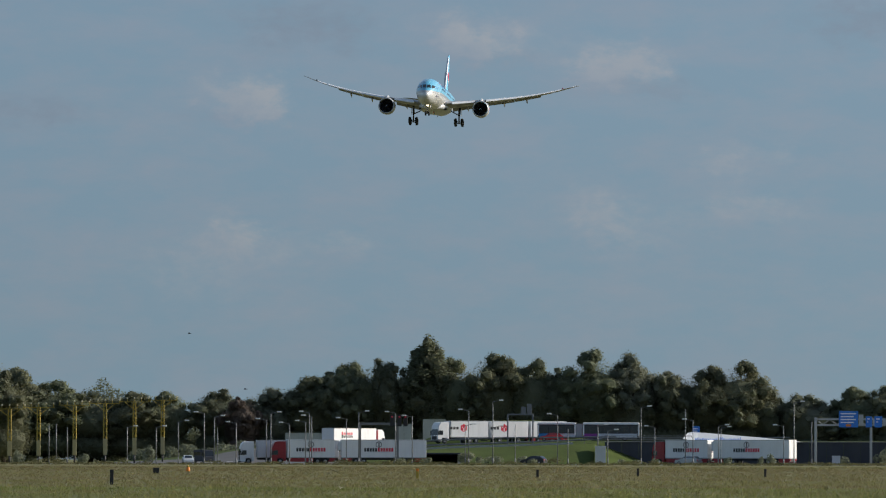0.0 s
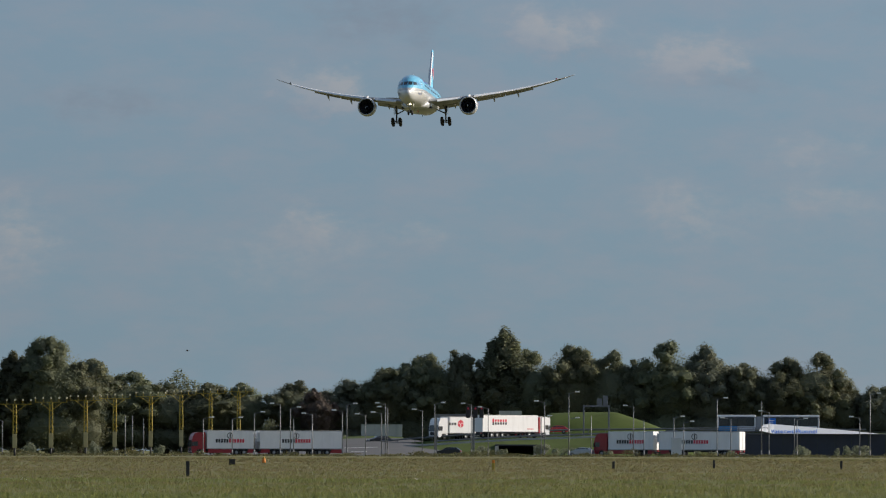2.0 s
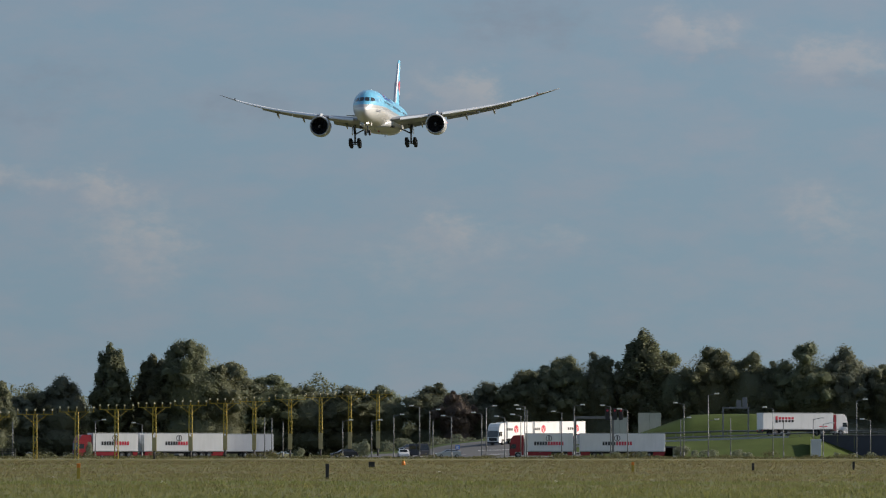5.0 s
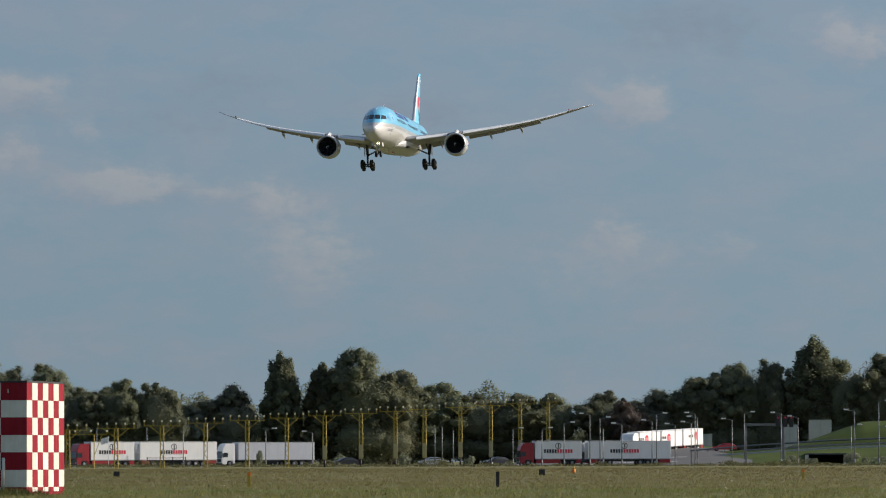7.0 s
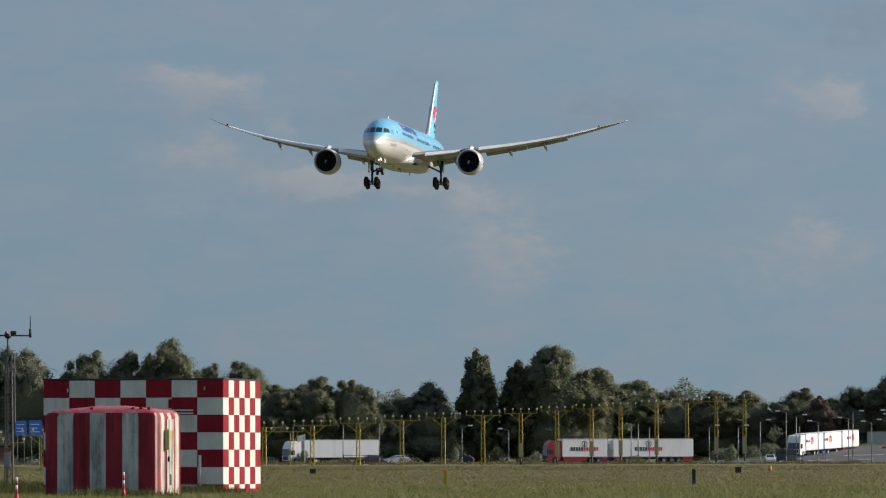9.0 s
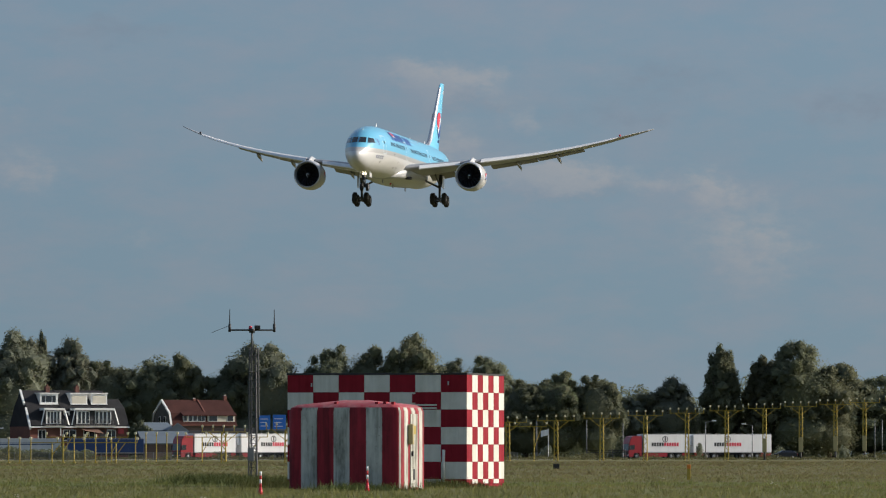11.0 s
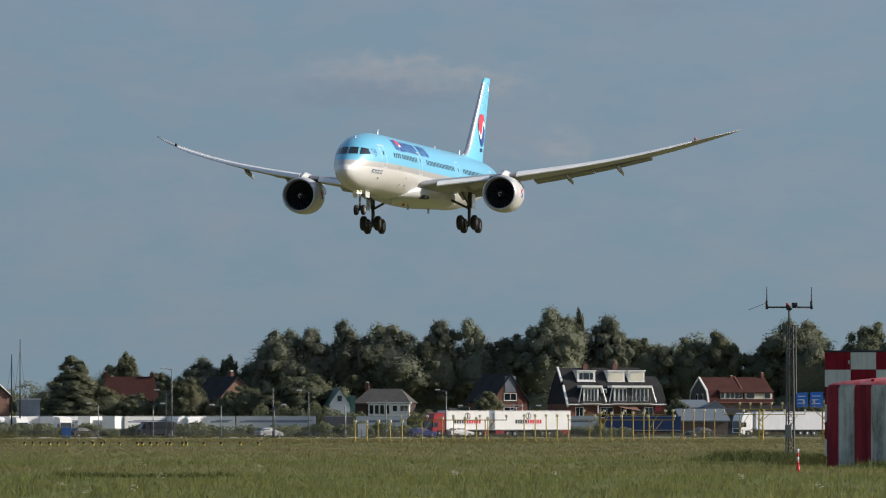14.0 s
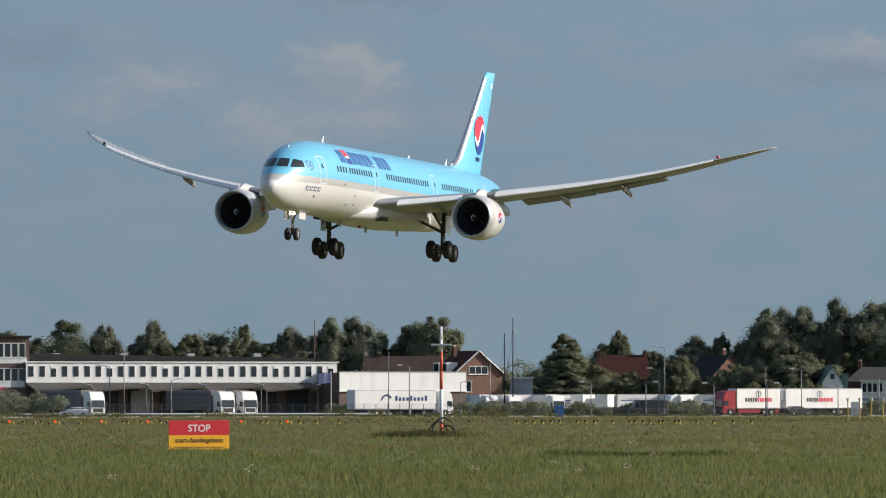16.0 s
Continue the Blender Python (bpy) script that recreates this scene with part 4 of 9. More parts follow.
def fin_half(s, z):
    """Half thickness of the fin at s metres aft and height z."""
    zs = [1.9, 3.0, 3.8, 6.0, 9.0, 11.1, 11.55]
    le = fin_edge(z)
    te = np.interp(z, zs, [57.2, 57.5, 57.75, 58.5, 59.6, 60.35, 60.5])
    th = np.interp(z, zs, [1.0, 0.95, 0.88, 0.75, 0.55, 0.4, 0.26])
    return float(np.interp((s - le) / (te - le), [a for a, _ in AERO], [b for _, b in AERO]) * th)


def tail():
    bm = bmesh.new()
    rings = [foil(bm, 0, le, te, z, th, 0, 1, vertical=True) for z, le, te, th in
             ((1.9, 46.9, 57.2, 1.0), (3.0, 48.6, 57.5, 0.95), (3.8, 50.3, 57.75, 0.88), (6.0, 52.5, 58.5, 0.75), (9.0, 55.3, 59.6, 0.55), (11.1, 57.25, 60.35, 0.4), (11.55, 58.05, 60.5, 0.26))]
    loft(bm, rings)
    fin = part("tail_fin", bm, M["sky_blue"], jet, "tall sky-blue tail fin with a round red and blue emblem")
    eb = bmesh.new()
    strips = []
    for z in (3.1, 3.8, 6.0, 9.0, 10.95):
        le = fin_edge(z)
        run = [(0.5, fin_half(le + 0.5, z) + 0.014), (0.3, fin_half(le + 0.3, z) + 0.02), (0.1, fin_half(le + 0.1, z) + 0.03), (-0.04, 0.0)]
        strips.append([eb.verts.new((-le - u, d, z)) for u, d in run] + [eb.verts.new((-le - u, -d, z)) for u, d in run[:-1][::-1]])
    for a, b in zip(strips, strips[1:]):
        for k in range(len(a) - 1):
            eb.faces.new((a[k], a[k + 1], b[k + 1], b[k])).smooth = True
    bmesh.ops.recalc_face_normals(eb, faces=eb.faces)
    part("leading_edge", eb, M["bare"], fin, "bright bare-metal leading edge")
    part("corner_mark", B(-59.3, -58.9, -fin_half(59.1, 10.4) - 0.01, fin_half(59.1, 10.4) + 0.01, 10.2, 10.6), M["sign_white"], fin, "small white mark near the fin's tip")
    for side in (1, -1):
        lb = bmesh.new()
        y = side * 0.42
        taeguk(lb, (-55.5, y, 6.0), 1.66, (-side * 0.99, side * 0.012, 0.1), (side * 0.1, -side * 0.05, 0.99), 0, 1, 2)
        for v in lb.verts:
            v.co.y = side * (fin_half(-v.co.x, v.co.z) + 0.06)
        part("emblem", lb, [M["logo_red"], M["sign_white"], M["logo_blue"]], fin, "round red, white and blue emblem")
        tb = bmesh.new()
        for k in range(6):
            box(tb, -55.6 + 0.33 * k, -55.38 + 0.33 * k, *sorted((side * (fin_half(54.7, 3.9) - 0.02), side * (fin_half(54.7, 3.9) + 0.03))), 3.75, 4.1)
        part("registration", tb, M["navy"], fin, "row of small dark bars")
    for side in (1, -1):
        hb = bmesh.new()
        rings = [foil(hb, y, le, te, z, th, 0.0, side) for y, le, te, z, th in ((0.6, 53.5, 60.8, 1.05, 0.62), (4.0, 56.0, 61.2, 1.45, 0.45), (8.2, 59.1, 61.9, 1.95, 0.3), (9.7, 60.6, 62.3, 2.1, 0.12))]
        loft(hb, rings)
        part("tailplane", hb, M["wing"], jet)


tail()


def engine(side):
    o = (-21.8, side * 10.1, -2.3)
    eb = bmesh.new()
    prof = [(-0.86, 1.785), (-1.3, 1.815), (-1.8, 1.83), (-2.8, 1.80), (-3.8, 1.68), (-4.6, 1.50), (-5.2, 1.34)]
    lathe(eb, prof, n=40, centre=o)
    eng = part("engine", eb, M["air_white"], jet, "white cowled jet engine with a bright metal intake lip", smooth=True)

    lb = bmesh.new()
    lathe(lb, [(-0.95, 1.46), (-0.35, 1.47), (-0.10, 1.51), (0.0, 1.57), (-0.03, 1.63), (-0.25, 1.70), (-0.55, 1.755), (-0.88, 1.789)], n=40, centre=o)
    part("intake_lip", lb, M["lip"], eng, "polished metal ring", smooth=True)
    db = bmesh.new()
    lathe(db, [(-0.94, 1.459), (-1.6, 1.45), (-1.62, 0.02)], n=40, centre=o)
    part("intake_duct", db, M["duct"], eng, "dark intake duct", smooth=True)
    for k in range(18):
        bb = bmesh.new()
        a = 2 * math.pi * k / 18
        vs = []
        for r, tw, ch in ((0.34, 0.2, 0.16), (0.9, 0.5, 0.22), (1.43, 0.95, 0.26)):
            for s in (-1, 1):
                aa = a + 0.10 * (r / 1.4) ** 2 + s * ch * math.sin(tw) / max(r, 0.3)
                vs.append(bb.verts.new((o[0] - 1.35 + s * ch * math.cos(tw), o[1] + r * math.cos(aa), o[2] + r * math.sin(aa))))
        bb.faces.new((vs[0], vs[1], vs[3], vs[2])), bb.faces.new((vs[2], vs[3], vs[5], vs[4]))
        part("fan_blade", bb, M["fan"], eng)
    sb = bmesh.new()
    lathe(sb, [(-1.45, 0.36), (-1.1, 0.29), (-0.85, 0.16), (-0.72, 0.02)], n=20, centre=o)
    sp = part("spinner", sb, M["duct"], eng, "", smooth=True)
    wb = bmesh.new()
    for k in range(9):
        a = 0.5 * k
        r0, r1 = 0.05 + 0.024 * k, 0.05 + 0.024 * (k + 1)
        tube(wb, (o[0] - 0.70 - r0 * 0.8, o[1] + r0 * math.cos(a), o[2] + r0 * math.sin(a)), (o[0] - 0.70 - r1 * 0.8, o[1] + r1 * math.cos(a + 0.5), o[2] + r1 * math.sin(a + 0.5)), 0.032, n=5)
    part("spiral_mark", wb, M["sign_white"], eng, "white spiral on the spinner")
    nb = bmesh.new()
    lathe(nb, [(-5.0, 1.2), (-5.7, 0.98), (-6.6, 0.72), (-6.62, 0.5), (-7.6, 0.05)], n=28, centre=o)
    part("exhaust", nb, M["gear"], eng, "", smooth=True)
    pb = bmesh.new()
    rings = []
    for s, z0, z1, hw in ((0.9, 1.55, 1.75, 0.05), (2.4, 1.5, 2.35, 0.2), (4.5, 1.2, 2.2, 0.25), (8.5, 0.4, 1.5, 0.2), (10.8, 0.6, 1.1, 0.05)):
        rings.append([pb.verts.new((o[0] - s, o[1] + sy_ * hw, o[2] + z)) for sy_, z in ((-1, z0), (1, z0), (1, z1), (-1, z1))])
    loft(pb, rings)
    part("pylon", pb, M["air_white"], eng)
    for sd in (1, -1):
        mb = bmesh.new()
        taeguk(mb, (o[0] - 2.2, o[1] + sd * 1.842, o[2] + 0.05), 0.42, (-sd, 0, 0), (0, 0, 1), 0, 1, 2)
        part("emblem", mb, [M["logo_red"], M["sign_white"], M["logo_blue"]], eng, "small round red and blue emblem")


engine(1), engine(-1)


def wheel(parent, x, y, z, r, w_):
    wb = bmesh.new()
    h = w_ / 2
    lathe(wb, [(-h, r * 0.52), (-h, r * 0.8), (-h * 0.72, r * 0.96), (-h * 0.3, r), (h * 0.3, r), (h * 0.72, r * 0.96), (h, r * 0.8), (h, r * 0.52)], axis="y", n=24, centre=(x, y, z))
    ob = part("tyre", wb, M["rubber"], parent, "black rubber tyre", smooth=True)
    hb = bmesh.new()
    lathe(hb, [(-h * 0.9, 0.02), (-h * 0.7, r * 0.3), (-h * 0.9, r * 0.53), (h * 0.9, r * 0.53), (h * 0.7, r * 0.3), (h * 0.9, 0.02)], axis="y", n=16, centre=(x, y, z))
    part("hub", hb, M["wing"], ob, "pale metal hub")


def main_gear(side):
    x, y, z = -31.15, side * 4.91, -4.84
    gb = bmesh.new()
    tube(gb, (x - 0.1, y + side * 0.1, -1.7), (x, y, -3.2), 0.24)
    tube(gb, (x, y, -3.2), (x, y, z), 0.16)
    tube(gb, (x, y, -3.3), (x + 0.5, y - side * 2.1, -2.3), 0.12)
    tube(gb, (x, y, -3.0), (x + 2.2, y - side * 0.2, -1.8), 0.11)
    tube(gb, (x - 0.25, y, -3.0), (x - 0.55, y, -3.7), 0.07), tube(gb, (x - 0.55, y, -3.7), (x - 0.2, y, z + 0.1), 0.07)
    gear = part("main_gear", gb, M["gear"], jet, "grey metal landing-gear leg")
    tl = radians(9)
    bb = bmesh.new()
    tube(bb, (x + 0.85, y, z + 0.85 * math.sin(tl)), (x - 0.85, y, z - 0.85 * math.sin(tl)), 0.15)
    for s in (1, -1):
        tube(bb, (x + s * 0.76, y - 0.7, z + s * 0.76 * math.sin(tl)), (x + s * 0.76, y + 0.7, z + s * 0.76 * math.sin(tl)), 0.09)
    part("bogie", bb, M["gear"], gear)
    for s in (1, -1):
        for k in (1, -1):
            wheel(gear, x + s * 0.76, y + k * 0.72, z + s * 0.76 * math.sin(tl), 0.74, 0.56)
    dbm = B(x - 0.55, x + 0.75, y + side * 0.42, y + side * 0.48, -3.4, -1.9, bevel=0.02)
    part("gear_door", dbm, M["air_white"], gear, "white leg door")


main_gear(1), main_gear(-1)


def nose_gear():
    x, z = -6.64, -4.66
    gb = bmesh.new()
    tube(gb, (x - 0.1, 0, -2.7), (x, 0, z), 0.12), tube(gb, (x, -0.42, z), (x, 0.42, z), 0.07), tube(gb, (x, 0, -3.6), (x - 1.0, 0, -2.8), 0.07)
    tube(gb, (x + 0.05, 0, -3.9), (x + 0.3, 0, -4.2), 0.05)
    gear = part("nose_gear", gb, M["gear"], jet, "grey nose-wheel leg with bright lamps")
    for s in (1, -1):
        wheel(gear, x, s * 0.36, z, 0.50, 0.36)
        part("gear_door", B(x - 1.3, x + 0.3, s * 0.62 - 0.02, s * 0.62 + 0.02, -3.45, -2.85, bevel=0.01), M["air_white"], gear, "white nose-gear door")
        lb = bmesh.new()
        lathe(lb, [(0.0, 0.01), (0.0, 0.085), (-0.2, 0.07), (-0.22, 0.01)], n=14, centre=(x + 0.3, s * 0.15, -3.05))
        part("landing_lamp", lb, M["beam"], gear, "glowing landing lamp")


nose_gear()


def windscreen():
    def on_nose(y, z):
        lo, hi = 0.05, 6.0
        for _ in range(40):
            mid = (lo + hi) / 2
            top, bot, wid = hull(mid)
            c, h = (top + bot) / 2, (top - bot) / 2
            if (y / wid) ** 2 + ((z - c) / h) ** 2 > 1:
                lo = mid
            else:
                hi = mid
        return Vector((-hi + 0.03, y * 1.008, z + 0.012))
    for side in (1, -1):
        for corners in (((0.09, 0.50), (0.88, 0.48), (0.81, 1.16), (0.09, 1.18)), ((1.06, 0.47), (1.74, 0.54), (1.50, 1.05), (0.99, 1.15))):
            wb = bmesh.new()
            n = 5
            g = []
            for i in range(n + 1):
                row = []
                for j in range(n + 1):
                    u, v = i / n, j / n
                    y = (1 - v) * ((1 - u) * corners[0][0] + u * corners[1][0]) + v * ((1 - u) * corners[3][0] + u * corners[2][0])
                    z = (1 - v) * ((1 - u) * corners[0][1] + u * corners[1][1]) + v * ((1 - u) * corners[3][1] + u * corners[2][1])
                    row.append(wb.verts.new(on_nose(side * y, z)))
                g.append(row)
            for i in range(n):
                for j in range(n):
                    wb.faces.new((g[i][j], g[i + 1][j], g[i + 1][j + 1], g[i][j + 1])).smooth = True
            bmesh.ops.recalc_face_normals(wb, faces=wb.faces)
            part("windscreen_pane", wb, M["glass"], body, "dark cockpit glass")


windscreen()


def cabin():
    for side in (1, -1):
        for s in (6.05, 18.8, 34.7, 51.0):
            db = bmesh.new()
            z0, z1, w_ = -0.55, 1.5, 1.1
            for a, b, c, d in ((s, s + 0.07, z0, z1), (s + w_, s + w_ + 0.07, z0, z1), (s, s + w_ + 0.07, z1, z1 + 0.07), (s, s + w_ + 0.07, z0 - 0.07, z0)):
                decal(db, a, b, c, d, side, 2, 4, off=0.02)
            door = part("cabin_door", db, M["door_line"], body, "door outlined in pale paint")
            wb = bmesh.new()
            decal(wb, s + 0.46, s + 0.68, 0.62, 0.97, side, 1, 2, off=0.022)
            part("door_window", wb, M["glass"], door)
        # rows of cabin windows
        for s0, n in ((9.4, 4), (12.2, 5), (15.3, 5), (22.0, 19), (37.3, 13), (45.6, 2)):
            for k in range(n):
                wb = bmesh.new()
                s = s0 + 0.62 * k
                decal(wb, s, s + 0.28, 0.52, 0.99, side, 1, 3, off=0.02)
                part("cabin_window", wb, M["glass"], body)
        # airline title: plain upright bars with a round mark, no letters
        s = 10.9
        for k in range(10):
            if k == 6:
                s += 0.8
                continue
            tb = bmesh.new()
            if k == 1:
                decal(tb, s, s + 1.35, 1.84, 2.40, side, 4, 4, off=0.02)
                decal(tb, s, s + 1.35, 1.28, 1.82, side, 4, 4, mi=1, off=0.02)
                decal(tb, s + 0.25, s + 1.05, 1.74, 1.92, side, 4, 2, mi=2, off=0.024)
                s += 1.65
            else:
                wd = 1.15 if k != 8 else 0.5
                decal(tb, s, s + 0.42, 1.34, 2.32, side, 2, 5, mi=1, off=0.02, lean=0.12)
                if wd > 0.6:
                    decal(tb, s + 0.66, s + wd - 0.08, 1.34, 2.32, side, 2, 5, mi=1, off=0.02, lean=0.12)
                s += wd + 0.3
            part("title_mark", tb, [M["logo_red"], M["logo_blue"], M["sign_white"]], body, "dark blue lettering block")
        # small row of marks low on the nose, and a round mark behind the cockpit
        for k in range(4):
            tb = bmesh.new()
            s = 4.0 + 0.62 * k
            decal(tb, s, s + 0.12, -1.26, -0.9, side, 1, 3), decal(tb, s + 0.18, s + 0.45, -1.0, -0.9, side, 1, 2), decal(tb, s + 0.2, s + 0.45, -1.26, -1.16, side, 1, 2)
            part("name_mark", tb, M["navy"], body, "small dark bars")
        cb = bmesh.new()
        for k in range(12):
            if k in (3, 8):
                continue
            a0 = 2 * math.pi * k / 12
            decal(cb, 4.72 + 0.42 * math.cos(a0) - 0.07, 4.72 + 0.42 * math.cos(a0) + 0.07, 0.75 + 0.36 * math.sin(a0) - 0.06, 0.75 + 0.36 * math.sin(a0) + 0.06, side, 1, 1)
        decal(cb, 4.57, 4.92, 0.72, 0.82, side, 1, 1), decal(cb, 4.69, 4.79, 0.55, 0.95, side, 1, 1)
        part("round_mark", cb, M["logo_blue"], body, "small blue ring mark")
        for s, z in ((13.2, -2.0), (14.2, -1.3), (15.0, -1.95), (5.6, -1.75), (11.0, -0.5)):
            pb = bmesh.new()
            decal(pb, s, s + 0.25, z, z + 0.16, side, 1, 1, off=0.018)
            part("service_port", pb, M["duct"], body)
        # cabin air inlet in front of the wing root
        ib = B(-22.4, -20.9, *sorted((side * 2.2, side * 3.0)), -2.85, -2.5, bevel=0.1)
        part("air_inlet", ib, M["duct"], body, "dark air inlet")
    for s, h in ((13.3, 0.55), (36.5, 0.3), (47.0, 0.55), (48.6, 0.35), (4.6, 0.16)):
        ab = bmesh.new()
        top = hull(s)[0]
        box(ab, -s - 0.35, -s, -0.03, 0.03, top - 0.05, top + h * 0.6), box(ab, -s - 0.38, -s - 0.18, -0.025, 0.025, top + h * 0.6, top + h)
        part("antenna", ab, M["sign_white"], body)
    for s, h in ((18.5, 0.3), (25.5, 0.45), (34.0, 0.4)):
        part("antenna", B(-s - 0.5, -s, -0.04, 0.04, -3.2 - h, -2.9), M["wing"], body)
    bb = bmesh.new()
    bmesh.ops.create_uvsphere(bb, u_segments=10, v_segments=6, radius=0.14, matrix=Matrix.Translation((-24.0, 0, -3.25)))
    part("beacon", bb, M["logo_red"], body, "red belly beacon")


cabin()

# ---- lorries (x forward, z up, front of the cab at x = 0) ----
def lorry_wheel(parent, x, y, r=0.5):
    wb = bmesh.new()
    lathe(wb, [(-0.16, r * 0.55), (-0.16, r * 0.92), (-0.1, r), (0.1, r), (0.16, r * 0.92), (0.16, r * 0.55)], axis="y", n=18, centre=(x, y, r))
    w_ = part("tyre", wb, M["rubber"], parent, "black tyre", smooth=True)
    hb = bmesh.new()
    lathe(hb, [(-0.13, 0.02), (-0.10, r * 0.56), (0.10, r * 0.56), (0.13, 0.02)], axis="y", n=12, centre=(x, y, r))
    part("rim", hb, M["steel"], w_)


def cab(parent, col, x0=0.0, high=3.75, length=2.3):
    cb = bmesh.new()
    hw = 1.24
    side = [(0.0, 0.35), (0.0, 1.35), (-0.10, 2.6), (-0.25, 3.2), (-0.62, high - 0.1), (-1.1, high), (-length, high), (-length, 0.55), (-1.95, 0.5), (-1.85, 1.0), (-0.95, 1.0), (-0.85, 0.4)]
    L_ = [cb.verts.new((x0 + x, -hw, z)) for x, z in side]
    R_ = [cb.verts.new((x0 + x, hw, z)) for x, z in side]
    n = len(side)
    cb.faces.new(L_), cb.faces.new(R_[::-1])
    for i in range(n):
        cb.faces.new((L_[i], R_[i], R_[(i + 1) % n], L_[(i + 1) % n]))
    bmesh.ops.recalc_face_normals(cb, faces=cb.faces)
    bmesh.ops.bevel(cb, geom=[e for e in cb.edges if abs(e.verts[0].co.y - e.verts[1].co.y) < 0.01 and e.is_manifold], offset=0.06, segments=2, affect="EDGES")
    body_ = part("cab", cb, col, parent)
    gb = bmesh.new()
    vs = [gb.verts.new(v) for v in ((x0 + 0.02, -1.12, 1.42), (x0 + 0.02, 1.12, 1.42), (x0 - 0.07, 1.08, 2.5), (x0 - 0.07, -1.08, 2.5))]
    gb.faces.new(vs)
    part("windscreen", gb, M["glass"], body_, "dark windscreen")
    for s in (-1, 1):
        sb = bmesh.new()
        y = s * 1.252
        vs = [sb.verts.new(v) for v in ((x0 - 0.15, y, 1.55), (x0 - 1.05, y, 1.55), (x0 - 1.05, y, 2.3), (x0 - 0.3, y, 2.3))]
        sb.faces.new(vs if s > 0 else vs[::-1])
        part("side_window", sb, M["glass"], body_)
        part("mirror", B(x0 - 0.15, x0 - 0.02, *sorted((s * 1.3, s * 1.5)), 1.5, 2.25, bevel=0.02), M["dark"], body_)
        part("headlamp", B(x0 - 0.1, x0 + 0.03, *sorted((s * 0.75, s * 1.15)), 0.6, 0.78, bevel=0.02), M["lamp_white"], body_)
    part("bumper", B(x0 - 0.3, x0 + 0.05, -1.2, 1.2, 0.32, 0.58, bevel=0.03), M["dark"], body_)
    part("grille", B(x0 - 0.05, x0 + 0.025, -0.85, 0.85, 0.7, 1.3, bevel=0.02), M["dark"], body_)
    return body_


def cargo(parent, x0, x1, mat, skirt, z0=1.08, z1=4.0, wheels=(), marks="", trim=None):
    """A box body from x0 back to x1, with its frame, skirts, doors and wheels."""
    body_ = part("box_body", B(x1, x0, -1.27, 1.27, z0, z1, bevel=0.03), mat, parent)
    part("chassis", B(x1 + 0.1, x0 - 0.1, -0.5, 0.5, 0.72, z0 - 0.01), M["dark"], body_)
    for z in (z0 + 0.03, z1 - 0.12):
        for s in (-1, 1):
            part("rail", B(x1 - 0.01, x0 + 0.01, *sorted((s * 1.272, s * 1.285)), z, z + 0.09), M["steel"] if trim is None else trim, body_)
    n = max(2, int((x0 - x1) / 1.3))
    for s in (-1, 1):
        for k in range(1, n):
            x = x1 + (x0 - x1) * k / n
            part("panel_seam", B(x - 0.012, x + 0.012, *sorted((s * 1.271, s * 1.277)), z0 + 0.13, z1 - 0.13), mat, body_)
    for s in (-0.62, 0.62):
        part("rear_door", B(x1 - 0.04, x1 - 0.005, s - 0.58, s + 0.58, z0 + 0.12, z1 - 0.12, bevel=0.01), mat, body_)
    for s in (-1, 1):
        part("tail_lamp", B(x1 - 0.06, x1 - 0.02, *sorted((s * 0.8, s * 1.15)), 0.8, 0.95), M["logo_red"], body_)
    part("underrun_bar", B(x1, x1 + 0.1, -1.15, 1.15, 0.5, 0.65), M["dark"], body_)
    if skirt is not None:
        gaps = sorted(wheels)
        lo = min(gaps) - 0.7 if gaps else x1
        hi = max(gaps) + 0.7 if gaps else x0
        for a, b in ((x1 + 0.1, lo), (hi, x0 - 0.2)):
            if b - a > 0.6:
                for s in (-1, 1):
                    part("side_skirt", B(a, b, *sorted((s * 1.2, s * 1.25)), 0.42, 1.03, bevel=0.01), skirt, body_)
    for x in wheels:
        for s in (-1, 1):
            lorry_wheel(parent, x, s * 1.08)
    return body_


def word_bars(parent, xc, z, heights, runs, mats, sides=(-1, 1), name="lettering"):
    """Plain upright bars that stand for a printed word; runs of (offset, width, material)."""
    for s in sides:
        wb = bmesh.new()
        for off, wd, mi in runs:
            x = xc + (off if s > 0 else -off) * (-1)
            box(wb, x - wd / 2, x + wd / 2, *sorted((s * 1.274, s * 1.288)), z - heights / 2, z + heights / 2, mi=mi)
        part(name, wb, mats, parent, "row of printed bars")


def firm_mark(parent, xc, big=1.0):
    """Round black mark above a two-tone row of bars on a box side."""
    runs = [(-2.25 * big + 0.45 * big * k, 0.33 * big, 0 if k < 5 else 1) for k in range(11)]
    word_bars(parent, xc, 2.42, 0.6 * big, runs, [M["dark"], M["logo_red"]])
    for s in (-1, 1):
        rb = bmesh.new()
        for k in range(14):
            a0, a1 = 2 * math.pi * k / 14, 2 * math.pi * (k + 1) / 14
            vs = []
            for a, r in ((a0, 0.52), (a1, 0.52), (a1, 0.41), (a0, 0.41)):
                vs.append(rb.verts.new((xc + r * math.cos(a), s * 1.29, 3.28 + r * math.sin(a))))
            rb.faces.new(vs if s > 0 else vs[::-1])
        part("round_mark", rb, M["dark"], parent, "black ring mark")
        part("slash_mark", B(xc - 0.12, xc + 0.06, *sorted((s * 1.28, s * 1.292)), 2.95, 3.62), M["dark"], parent)
    word_bars(parent, xc, 2.02, 0.06, [(0, 3.6 * big, 0)], [M["truck_grey"]], name="small_lettering")


